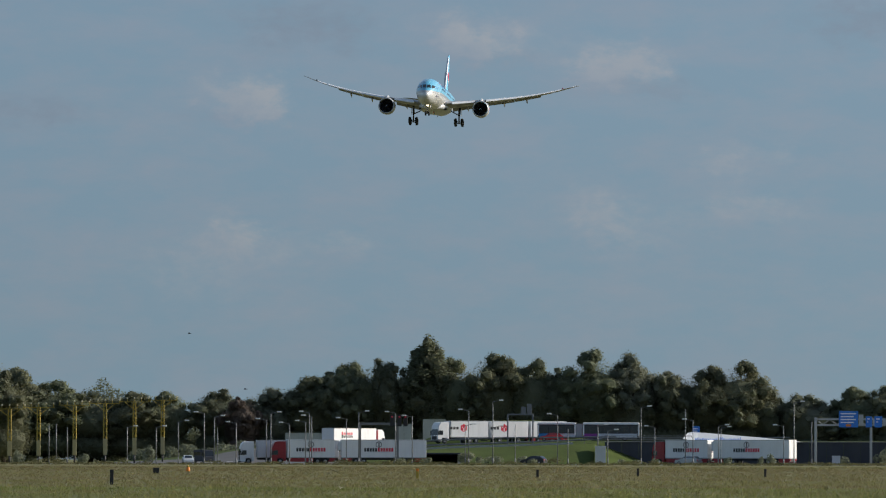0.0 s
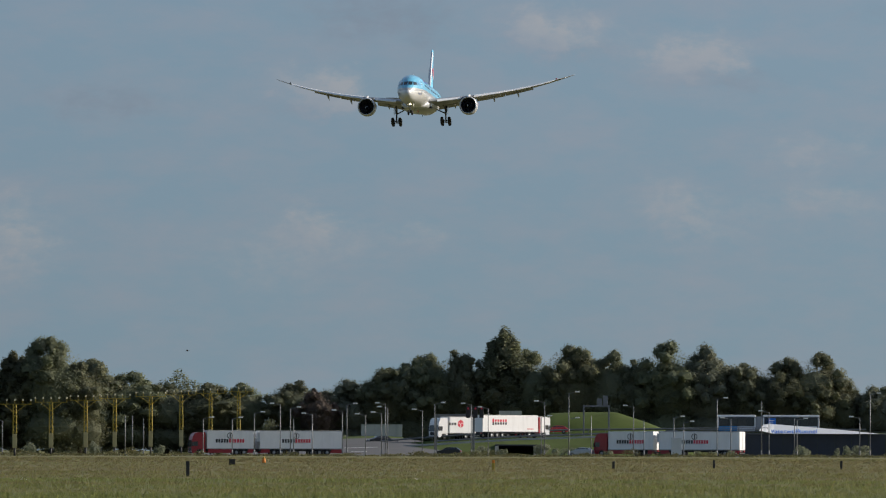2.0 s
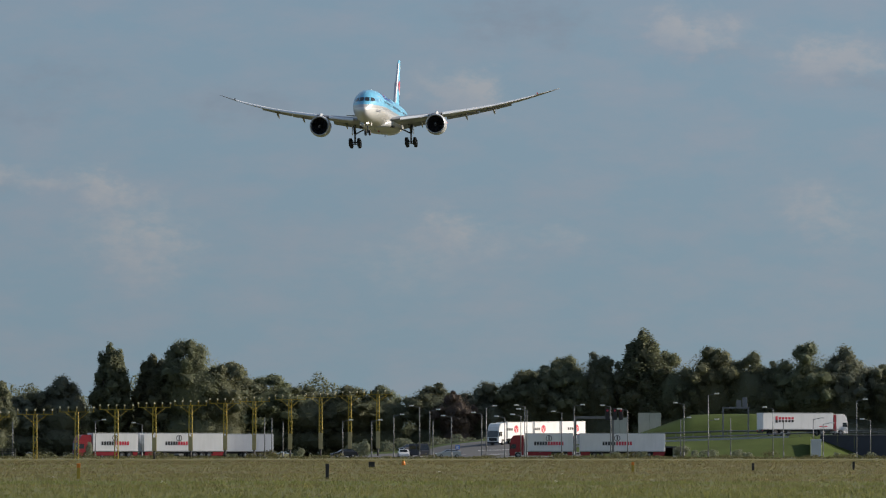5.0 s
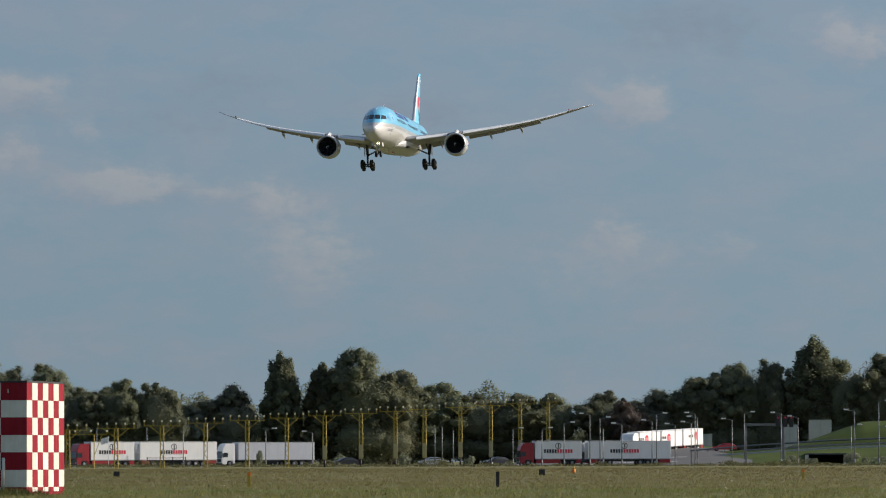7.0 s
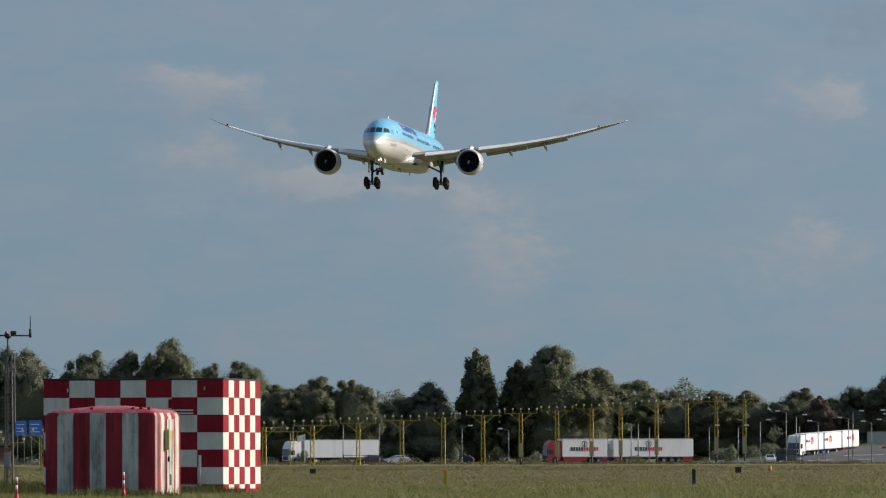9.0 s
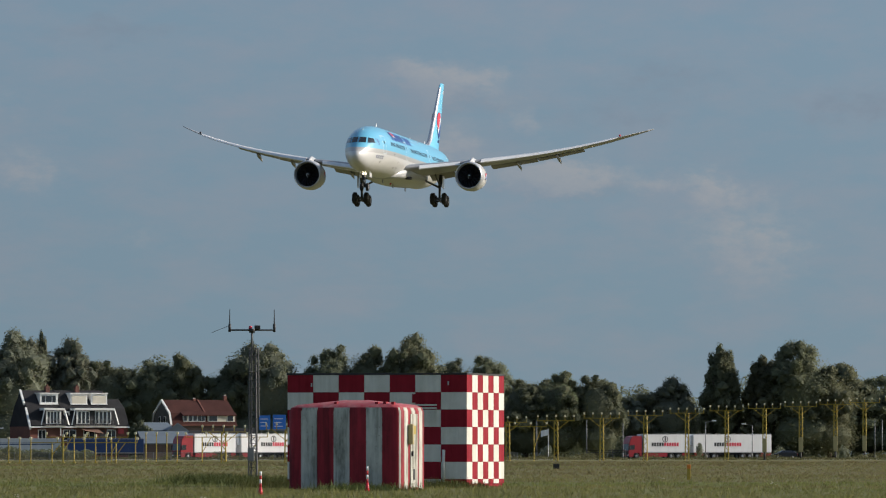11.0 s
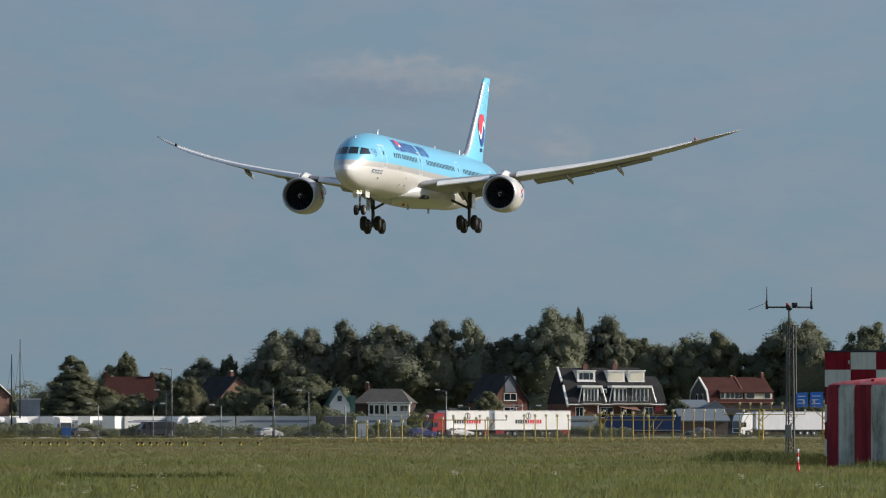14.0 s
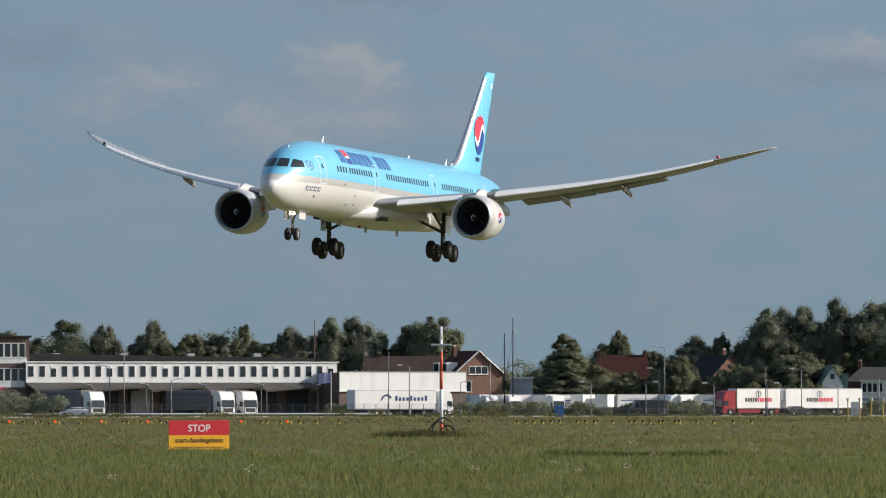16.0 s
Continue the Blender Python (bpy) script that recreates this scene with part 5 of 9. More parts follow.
def long_combination(label):
    t = thing("lorry", Matrix.Identity(4), label, "truck", "red and white lorry combinations")
    cab(t, M["truck_red"], 0, 3.8, 2.35)
    for x in (-1.4,):
        for s in (-1, 1):
            lorry_wheel(t, x, s * 1.08)
    a = cargo(t, -2.6, -10.5, M["truck_white"], M["truck_red"], z1=4.12, wheels=(-7.6, -8.9))
    firm_mark(a, -6.5)
    b = cargo(t, -11.6, -25.7, M["truck_white"], M["truck_red"], z1=4.12, wheels=(-14.0, -15.3, -20.5, -21.8, -23.1))
    firm_mark(b, -17.8)
    part("drawbar", B(-11.6, -10.5, -0.2, 0.2, 0.6, 0.8), M["dark"], t)
    part("fridge_unit", B(-11.6, -11.1, -1.0, 1.0, 2.3, 3.8, bevel=0.05), M["truck_grey"], b)
    return t


def semi(label, cab_mat, box_mat, skirt=None, group="", marks=None):
    t = thing("lorry", Matrix.Identity(4), label, "truck", group)
    cab(t, cab_mat, 0, 3.8, 2.3)
    for x in (-1.4, -5.0):
        for s in (-1, 1):
            lorry_wheel(t, x, s * 1.08)
    b = cargo(t, -2.9, -16.5, box_mat, skirt, wheels=(-11.6, -12.9, -14.2))
    return t, b


lorry_a = long_combination("red-cabbed lorry with two white box bodies, driving past")
lorry_b = copy_thing(lorry_a, Matrix.Identity(4))
tagged(lorry_b, "red-cabbed lorry with two white boxes, following another")
lorry_w, _b = semi("white-cabbed articulated lorry with a plain pale grey trailer", M["truck_white"], M["truck_grey"])


def road_rows(table, off, back=0.0):
    rows = []
    for t, az in table:
        c, h = road_at(az, off)
        rows.append((t, pose(c.x, c.y, 0.035, 0, 0, h + back)))
    return rows

import itertools

# ---- shelters on the field ----


def weathered(name, col, rough, dirt, amount, spec=0.25):
    """Old paint with grime that has run down from the top edge in uneven streaks, and blotches."""
    m = bpy.data.materials.new(name)
    m.use_nodes = True
    t = Nodes(m.node_tree)
    b = m.node_tree.nodes["Principled BSDF"]
    co = t.n("ShaderNodeTexCoord").outputs["Object"]
    base = t.ramp(t.noise(co, 1.3, 5.0), [(0.3, tuple(k * 0.88 for k in col)), (0.7, tuple(min(1, k * 1.1) for k in col))])
    run = t.noise(t.n("ShaderNodeMapping", ins={0: co, 3: (5.0, 5.0, 0.35)}).outputs[0], 1.0, 5.0, 0.65)
    wide = t.noise(t.n("ShaderNodeMapping", ins={0: co, 3: (1.1, 1.1, 0.5)}).outputs[0], 1.0, 5.0, 0.7)
    f = t.math("MULTIPLY", t.n("ShaderNodeMapRange", ins={0: run, 1: 0.33, 2: 0.62}).outputs[0], t.n("ShaderNodeMapRange", ins={0: wide, 1: 0.32, 2: 0.58}).outputs[0])
    c = t.mix(t.math("MULTIPLY", f, amount), base, (*dirt, 1))
    specks = t.n("ShaderNodeMapRange", ins={0: t.noise(co, 11.0, 3.0), 1: 0.62, 2: 0.72, 3: 0.0, 4: amount * 0.5}).outputs[0]
    c = t.mix(specks, c, (*dirt, 1))
    t.put(b, "Base Color", c), t.put(b, "Roughness", t.math("ADD", rough, t.math("MULTIPLY", f, 0.3), clamp=True)), t.put(b, "Specular IOR Level", spec)
    return m


M["hut_red"] = weathered("hut_red", (0.26, 0.014, 0.026), 0.6, (0.09, 0.01, 0.012), 0.35, 0.12)
M["hut_white"] = weathered("hut_white", (0.64, 0.64, 0.58), 0.6, (0.40, 0.41, 0.34), 0.5, 0.15)
M["hut_red_gloss"] = weathered("grp_red", (0.33, 0.020, 0.032), 0.45, (0.06, 0.012, 0.014), 0.8, 0.2)
M["hut_white_gloss"] = weathered("grp_white", (0.58, 0.58, 0.51), 0.5, (0.085, 0.085, 0.065), 0.85, 0.2)
M["hut_cap"] = weathered("grp_cap", (0.42, 0.03, 0.04), 0.35, (0.62, 0.55, 0.5), 0.3, 0.4)


def chequered_hut():
    """A square flat-roofed shelter; origin at its near right corner on the ground, front along -x."""
    W, D_, H = 5.94, 5.6, 3.62
    c = P(5.551, 267)
    t = thing("equipment_hut", Matrix.Translation(c) @ pose(0, 0, 0, 0, 0, 5.55 - 12.6), "square shelter chequered in dark red and white panels", "hut")
    part("core", B(-W + 0.03, -0.03, 0.03, D_ - 0.03, 0.0, H - 0.05), M["hut_red"], t)
    part("roof", B(-W - 0.03, 0.03, -0.03, D_ + 0.03, H, H + 0.06, bevel=0.01), M["dark"], t, "thin dark roof edge")
    part("plinth", B(-W + 0.05, -0.05, 0.05, D_ - 0.05, -0.2, 0.1), M["kerb"], t)
    pw, ph, pd = W / 7, 0.562, D_ / 7
    z_top = H
    for i in range(7):
        for j in range(7):
            z1 = z_top - ph * j
            z0 = max(z1 - ph, 0.10 if j == 6 else 0.0)
            if z1 - z0 < 0.05:
                continue
            mat = M["hut_red"] if (i + j) % 2 == 0 else M["hut_white"]
            part("panel", B(-W + pw * i + 0.004, -W + pw * (i + 1) - 0.004, -0.012, 0.03, z0 + 0.004, z1 - 0.004), mat, t)
            part("panel", B(-0.03, 0.012, pd * i + 0.004, pd * (i + 1) - 0.004, z0 + 0.004, z1 - 0.004), mat, t)
            part("panel", B(-W - 0.012, -W + 0.03, pd * i + 0.004, pd * (i + 1) - 0.004, z0 + 0.004, z1 - 0.004), mat, t)
            part("panel", B(-W + pw * i + 0.004, -W + pw * (i + 1) - 0.004, D_ - 0.03, D_ + 0.012, z0 + 0.004, z1 - 0.004), mat, t)
    for k in range(6):
        part("vent_louvre", B(-1.72, -0.98, -0.05, -0.012, 2.12 + 0.1 * k, 2.17 + 0.1 * k), M["hut_white"], t)
    part("vent_frame", B(-1.8, -0.9, -0.03, -0.01, 2.72, 3.0), M["hut_red"], t)
    part("downpipe", TUBE((-0.75, -0.06, 0.1), (-0.75, -0.06, 1.2), 0.05), M["hut_white"], t)
    for x, z in ((-W + 0.8, 3.3), (-0.6, 3.35)):
        part("hook", B(x - 0.02, x + 0.02, -0.05, -0.012, z - 0.06, z + 0.06), M["steel"], t)


chequered_hut()


def striped_hut():
    """A rounded cabin in vertical stripes, nearer than the chequered one."""
    W, D_, H = 3.58, 2.2, 2.46
    c = P(6.008, 244)
    t = thing("equipment_cabin", Matrix.Translation(c) @ pose(0, 0, 0, 0, 0, 5.9 - 20), "rounded cabin with weathered red and white vertical stripes", "hut")
    n_f = 7

    def outline(inset=0.0):
        r = 0.22
        pts = []
        for cx, cy, a0 in ((-r, r, -90), (-r, D_ - r, 0), (-W + r, D_ - r, 90), (-W + r, r, 180)):
            for k in range(6):
                a = radians(a0 + 90 * k / 5)
                pts.append((cx + (r - inset) * math.cos(a), cy + (r - inset) * math.sin(a)))
        return pts
    # walls in stripes: front and back along x, ends along y

    ring = outline()
    dense = []
    for (xa, ya), (xb, yb) in zip(ring, ring[1:] + ring[:1]):
        m = max(1, int(math.hypot(xb - xa, yb - ya) / 0.02))
        for k in range(m):
            dense.append((xa + (xb - xa) * k / m, ya + (yb - ya) * k / m))

    def stripe_of(x, y):
        if y < 0.1 or y > D_ - 0.1:
            return ("f" if y < 1 else "b", int((x + W + 0.08) / (W / 7.0)))
        return ("e" if x > -1 else "w", int(y / (D_ / 7.05)))
    runs = [(k, [p for p in g_]) for k, g_ in itertools.groupby(dense + dense[:1], key=lambda p: stripe_of(*p))]
    for i, (key, run) in enumerate(runs):
        nxt = runs[(i + 1) % len(runs)][1][0]
        run = run + [nxt]
        sb = bmesh.new()
        lo = [sb.verts.new((x, y, 0.02)) for x, y in run]
        hi = [sb.verts.new((x, y, H - 0.14)) for x, y in run]
        cx, cy = -W / 2, D_ / 2
        tp = [sb.verts.new((x + (cx - x) * 0.03, y + (cy - y) * 0.03, H - 0.02)) for x, y in run]
        for a, b in ((lo, hi), (hi, tp)):
            for k in range(len(run) - 1):
                sb.faces.new((a[k], a[k + 1], b[k + 1], b[k])).smooth = True
        mat = M["hut_red_gloss"] if key[1] % 2 == 0 else M["hut_white_gloss"]
        part("stripe_panel", sb, mat, t)
    rb = bmesh.new()
    lower = [rb.verts.new((x + (-W / 2 - x) * 0.03, y + (D_ / 2 - y) * 0.03, H - 0.02)) for x, y in ring]
    mid = [rb.verts.new((x + (-W / 2 - x) * 0.12, y + (D_ / 2 - y) * 0.12, H + 0.06)) for x, y in ring]
    peak = [rb.verts.new((x + (-W / 2 - x) * 0.8, y + (D_ / 2 - y) * 0.8, H + 0.2)) for x, y in ring]
    n = len(ring)
    for a, b in ((lower, mid), (mid, peak)):
        for k in range(n):
            rb.faces.new((a[k], a[(k + 1) % n], b[(k + 1) % n], b[k])).smooth = True
    rb.faces.new(peak)
    roof = part("roof", rb, M["hut_cap"], t, "low domed red roof")
    for x in (-0.9, -0.65, -0.4, -2.2):
        part("roof_stud", B(x, x + 0.1, 0.25, 0.4, H + 0.04, H + 0.15, bevel=0.01), M["hut_red_gloss"], roof)
    door = part("door", B(0.0, 0.03, 0.8, 1.4, 0.08, 2.25, bevel=0.01), M["hut_white_gloss"], t, "narrow white end door")
    part("lamp_box", B(0.0, 0.16, 0.62, 0.76, 1.35, 1.95, bevel=0.03), M["cream"], t, "cream wall box")
    part("notice", B(0.03, 0.04, 1.0, 1.2, 1.65, 1.9), M["yellow"], door)
    part("number_mark", B(0.031, 0.04, 1.0, 1.15, 0.3, 0.62), M["dark"], door, "small dark bars")
    part("door_handle", B(0.03, 0.08, 0.86, 0.9, 1.0, 1.15), M["dark"], door)


striped_hut()

# ---- approach lights of the runway ----
M["lamp_glass"] = material("lamp_glass", (0.75, 0.68, 0.45), 0.25, var=0.1)


def approach_place(y):
    return Vector((-3.6 - 0.1352 * (1768.8 - y), y, 0.0))


def approach_height(y):
    return 5.4 + (y - 1101) * 0.0168 if y > 1101 else max(0.45, 5.4 - (1101 - y) * 0.0112)


def light_mast(y, group):
    """A yellow mast with a lattice top, a braced bar and five lamps."""
    h = approach_height(y) + 0.02
    c = approach_place(y)
    t = thing("approach_light_mast", Matrix.Translation(c) @ pose(0, 0, 0, 0, 0, 4), "yellow approach-light mast with a braced bar of five lamps", "light mast", group)
    low = h * 0.42
    if y > 1225:
        part("foot_pole", TUBE((0, 0, -0.1), (0, 0, h * 0.16), 0.15, n=8), M["dark"], t, "dark foot")
        part("base_column", B(-0.33, 0.33, -0.33, 0.33, h * 0.15, low, bevel=0.03), M["cream"], t, "pale lower column")
    else:
        low = -0.1
    lb = bmesh.new()
    w_ = 0.26
    for sx_ in (-w_, w_):
        for sy_ in (-w_, w_):
            tube(lb, (sx_, sy_, low - 0.05), (sx_ * 0.8, sy_ * 0.8, h), 0.075, n=5)
    n = max(3, int((h - low) / 0.7))
    for k in range(n):
        z0, z1 = low + (h - low) * k / n, low + (h - low) * (k + 1) / n
        s = 1 if k % 2 else -1
        for o in (-w_, w_):
            tube(lb, (-s * w_, o, z0), (s * w_, o, z1), 0.042, n=4), tube(lb, (o, s * w_, z0), (o, -s * w_, z1), 0.042, n=4)
    part("lattice", lb, M["yellow"], t)
    part("bar", TUBE((-2.5, 0, h), (2.5, 0, h), 0.045, n=6), M["yellow"], t)
    for s in (-1, 1):
        part("brace", TUBE((0, 0, h - 1.35), (s * 1.7, 0, h), 0.045, n=5), M["yellow"], t)
    for k in range(5):
        x = -2.4 + 1.2 * k
        lp = part("lamp_post", TUBE((x, 0, h), (x, 0, h + 0.55), 0.045, n=5), M["yellow"], t)
        part("lamp_head", B(x - 0.11, x + 0.11, -0.16, 0.12, h + 0.5, h + 0.78, bevel=0.03), M["lamp_glass"], lp)


STATIONS = [1435.5 - 28.3 * k for k in range(34)]
STATIONS[4] = 1318.7      # one mast stands out of step
for y in STATIONS[:19]:
    light_mast(y, "approach light masts")


def light_sticks(y, n=5, gap=1.15, wide=False):
    """Low single lamps on yellow sticks, nearer to the runway."""
    h = approach_height(y)
    c = approach_place(y)
    if y < 778:      # flush with the grass near the runway
        for k in range(n):
            t = thing("approach_light", Matrix.Translation(c + Vector(((k - (n - 1) / 2) * gap, 0, 0))), "tiny yellow and black light in the grass", "runway light", "low approach lights")
            part("body", TUBE((0, 0, -0.03), (0, 0, 0.2), 0.07, 0.06, n=8), M["dark"], t)
            part("cap", TUBE((0, 0, 0.2), (0, 0, 0.29), 0.085, 0.05, n=8), M["yellow"], t)
        return
    for k in range(n):
        x = (k - (n - 1) / 2) * gap
        t = thing("approach_light", Matrix.Translation(c + Vector((x, 0, 0))), "single approach lamp on a thin yellow stick", "runway light", "low approach lights")
        part("stick", TUBE((0, 0, -0.05), (0, 0, h), 0.055, n=6), M["yellow"], t)
        part("foot", B(-0.14, 0.14, -0.14, 0.14, -0.05, 0.12, bevel=0.02), M["yellow"], t)
        part("lamp_head", B(-0.13, 0.13, -0.16, 0.13, h, h + 0.26, bevel=0.03), M["lamp_glass"], t)


for y in STATIONS[19:]:
    light_sticks(y)
for y, span in ((898, 9.0), (838, 11.0), (1040, 8.0)):
    # wide cross bars on two braced legs
    h = approach_height(y)
    for s in (-1, 1):
        t = thing("approach_light_bar", Matrix.Translation(approach_place(y) + Vector((s * (span / 2 + 3.2), 0, 0))), "yellow cross bar of approach lamps on braced legs", "light mast", "approach cross bars")
        part("bar", TUBE((-span / 2, 0, h - 0.3), (span / 2, 0, h - 0.3), 0.05, n=6), M["yellow"], t)
        for x in (-span * 0.3, span * 0.3):
            part("leg", TUBE((x, 0, -0.05), (x, 0, h - 0.3), 0.06, n=6), M["yellow"], t)
            part("brace", TUBE((x, 0, h * 0.35), (x + 1.0, 0, h - 0.3), 0.04, n=5), M["yellow"], t)
        for k in range(5):
            x = -span / 2 + span * k / 4
            lp = part("lamp_post", TUBE((x, 0, h - 0.3), (x, 0, h), 0.04, n=5), M["yellow"], t)
            part("lamp_head", B(x - 0.12, x + 0.12, -0.15, 0.12, h - 0.02, h + 0.24, bevel=0.03), M["lamp_glass"], lp)

# ---- small things on the field ----
M["sign_red"] = material("sign_red", (0.55, 0.02, 0.03), 0.45, var=0.08)
M["sign_yellow"] = material("sign_yellow", (0.80, 0.40, 0.015), 0.45, var=0.06)
M["orange"] = material("marker_orange", (0.72, 0.22, 0.02), 0.5, var=0.1)
M["mast_red"] = material("mast_orange_red", (0.52, 0.08, 0.03), 0.5, var=0.12)


def marker_post(az, d, h, kind):
    t = thing("marker_post", at(az, d), "short %s marker post in the grass" % kind, "post", "field marker posts")
    part("post", B(-0.07, 0.07, -0.06, 0.06, -0.1, h * 0.72, bevel=0.01), M["yellow"] if kind == "yellow" else M["dark"], t)
    part("cap", B(-0.075, 0.075, -0.065, 0.065, h * 0.72, h, bevel=0.015), M["orange"] if kind == "yellow" else M["dark"], t)


for az, d, h, kind in ((0.177, 435, 0.55, "yellow"), (2.292, 330, 0.62, "black"), (-0.655, 470, 0.45, "black"), (4.013, 335, 0.62, "yellow"), (-1.35, 500, 0.5, "black"), (-1.33 - 0.9, 480, 0.5, "black")):
    marker_post(az, d, h, kind)


def ground_box(az, d, w_, h, mat, word):
    t = thing("junction_box", at(az, d), word, "cabinet")
    part("body", B(-w_ / 2, w_ / 2, -w_ * 0.4, w_ * 0.4, -0.1, h * 0.9, bevel=0.02), mat, t)
    part("lid", B(-w_ / 2 - 0.03, w_ / 2 + 0.03, -w_ * 0.45, w_ * 0.45, h * 0.9, h, bevel=0.02), mat, t)


ground_box(1.985, 560, 0.42, 0.42, M["dark"], "small dark junction box in the meadow")
ground_box(4.93, 560, 0.42, 0.36, M["dark"], "low dark junction box in the grass")
ground_box(-1.09, 1330, 1.7, 3.1, M["truck_grey"], "tall grey metal roadside cabinet")
ground_box(-2.72, 1340, 1.3, 1.6, M["truck_grey"], "pale grey roadside cabinet beside the wall")
ground_box(12.04, 1205, 1.3, 1.5, M["blue_sign"], "blue container beside the fence")
ground_box(9.99, 1225, 1.4, 2.1, M["sign_white"], "white roadside cabinet in the hedge")


def yellow_beacon(az, d):
    t = thing("edge_light", at(az, d), "small yellow edge light on the field", "runway light")
    part("body", TUBE((0, 0, -0.05), (0, 0, 0.34), 0.16, 0.13, n=12), M["orange"], t)
    part("dome", TUBE((0, 0, 0.34), (0, 0, 0.5), 0.10, 0.05, n=12), M["yellow"], t)


yellow_beacon(1.765, 660)
M["red_glow"] = material("threshold_red", (0.9, 0.06, 0.02), 0.3, emit=1.0)


def threshold_light(az, d, lit):
    t = thing("threshold_light", at(az, d), "low yellow runway light, glowing red" if lit else "low yellow runway light, unlit", "runway light", "runway threshold lights")
    part("body", TUBE((0, 0, -0.05), (0, 0, 0.22), 0.11, 0.10, n=10), M["yellow"], t)
    part("lens", B(-0.08, 0.08, -0.14, -0.05, 0.14, 0.28, bevel=0.02), M["red_glow"] if lit else M["dark"], t)
    if lit:
        part("dome", TUBE((0.26, 0, -0.05), (0.26, 0, 0.21), 0.09, 0.07, n=8), M["yellow"], t)


for az, lit in ((15.751, 0), (15.673, 0), (15.626, 0), (15.357, 0), (15.060, 0), (15.029, 0), (14.935, 0), (14.802, 0), (14.102, 0), (14.067, 0), (13.970, 0), (13.840, 0), (13.723, 0), (13.567, 0), (12.272, 0), (15.845, 1), (15.529, 1), (15.209, 1), (14.888, 1), (14.243, 1), (13.923, 1)):
    threshold_light(az, 634 - 8.5 * (15.8 - az), lit)
for az in (12.330, 12.218, 12.158, 12.099, 12.041, 11.919, 11.857, 11.798, 11.673, 11.551, 11.516, 11.461, 11.414, 11.348, 11.324, 11.238, 11.211, 11.090, 10.972, 10.839, 10.714):
    threshold_light(az, 634 - 8.5 * (15.8 - az), 0)


def stop_sign():
    t = thing("stop_sign", at(14.535, 227, 0.0, 19), "red and yellow stop board in the grass", "sign")
    part("upper_board", B(-0.875, 0.875, -0.02, 0.02, 0.40, 0.80, bevel=0.006), M["sign_red"], t, "red upper half with white word")
    part("lower_board", B(-0.875, 0.875, -0.02, 0.02, -0.02, 0.398, bevel=0.006), M["sign_yellow"], t, "yellow lower half with dark words")
    for x in (-0.6, 0.6):
        part("leg", TUBE((x, 0.05, -0.1), (x, 0.05, 0.7), 0.03, n=8), M["galv"], t)
    for word, z, size, mat in (("STOP", 0.50, 0.27, M["sign_white"]), ("start-/landingsbaan", 0.20, 0.185, M["dark"])):
        cu = bpy.data.curves.new("lettering", "FONT")
        cu.body, cu.size, cu.align_x, cu.extrude, cu.offset = word, size, "CENTER", 0.002, 0.002
        cu.materials.append(mat)
        ob = new("lettering", cu)
        ob.parent = t
        ob.matrix_basis = pose(0, -0.024, z, 90, 0, 0)
    part("small_print", B(-0.7, 0.7, -0.024, -0.018, 0.06, 0.075), M["dark"], t, "line of unreadable small print")


stop_sign()


def wind_mast():
    t = thing("sensor_mast", at(12.857, 335), "thin red and white banded sensor mast with hoops at its foot", "mast")
    z = 0.0
    for k, (h, m) in enumerate(((0.55, "mast_red"), (1.35, "sign_white"), (0.75, "mast_red"), (0.75, "mast_red"), (0.5, "sign_white"), (0.55, "sign_white"))):
        part("mast_section", TUBE((0, 0, z - 0.02), (0, 0, z + h), 0.075 - 0.004 * k, n=10), M[m], t)
        z += h
    part("plate", B(-0.42, 0.42, -0.2, 0.2, 3.66, 3.74, bevel=0.02), M["truck_grey"], t)
    for x, r in ((-0.12, 0.4), (0.1, 0.5), (0.25, 0.3)):
        hb = bmesh.new()
        for k in range(12):
            a0, a1 = math.pi * k / 12, math.pi * (k + 1) / 12
            tube(hb, (x + r * math.cos(a0), -0.2, r * 1.5 * math.sin(a0)), (x + r * math.cos(a1), -0.2, r * 1.5 * math.sin(a1)), 0.03, n=5)
        part("hoop", hb, M["dark"], t, "dark cable hoop")


wind_mast()


M["mast_grey"] = material("weathered_zinc", (0.085, 0.087, 0.09), 0.6, metal=0.3, var=0.2)


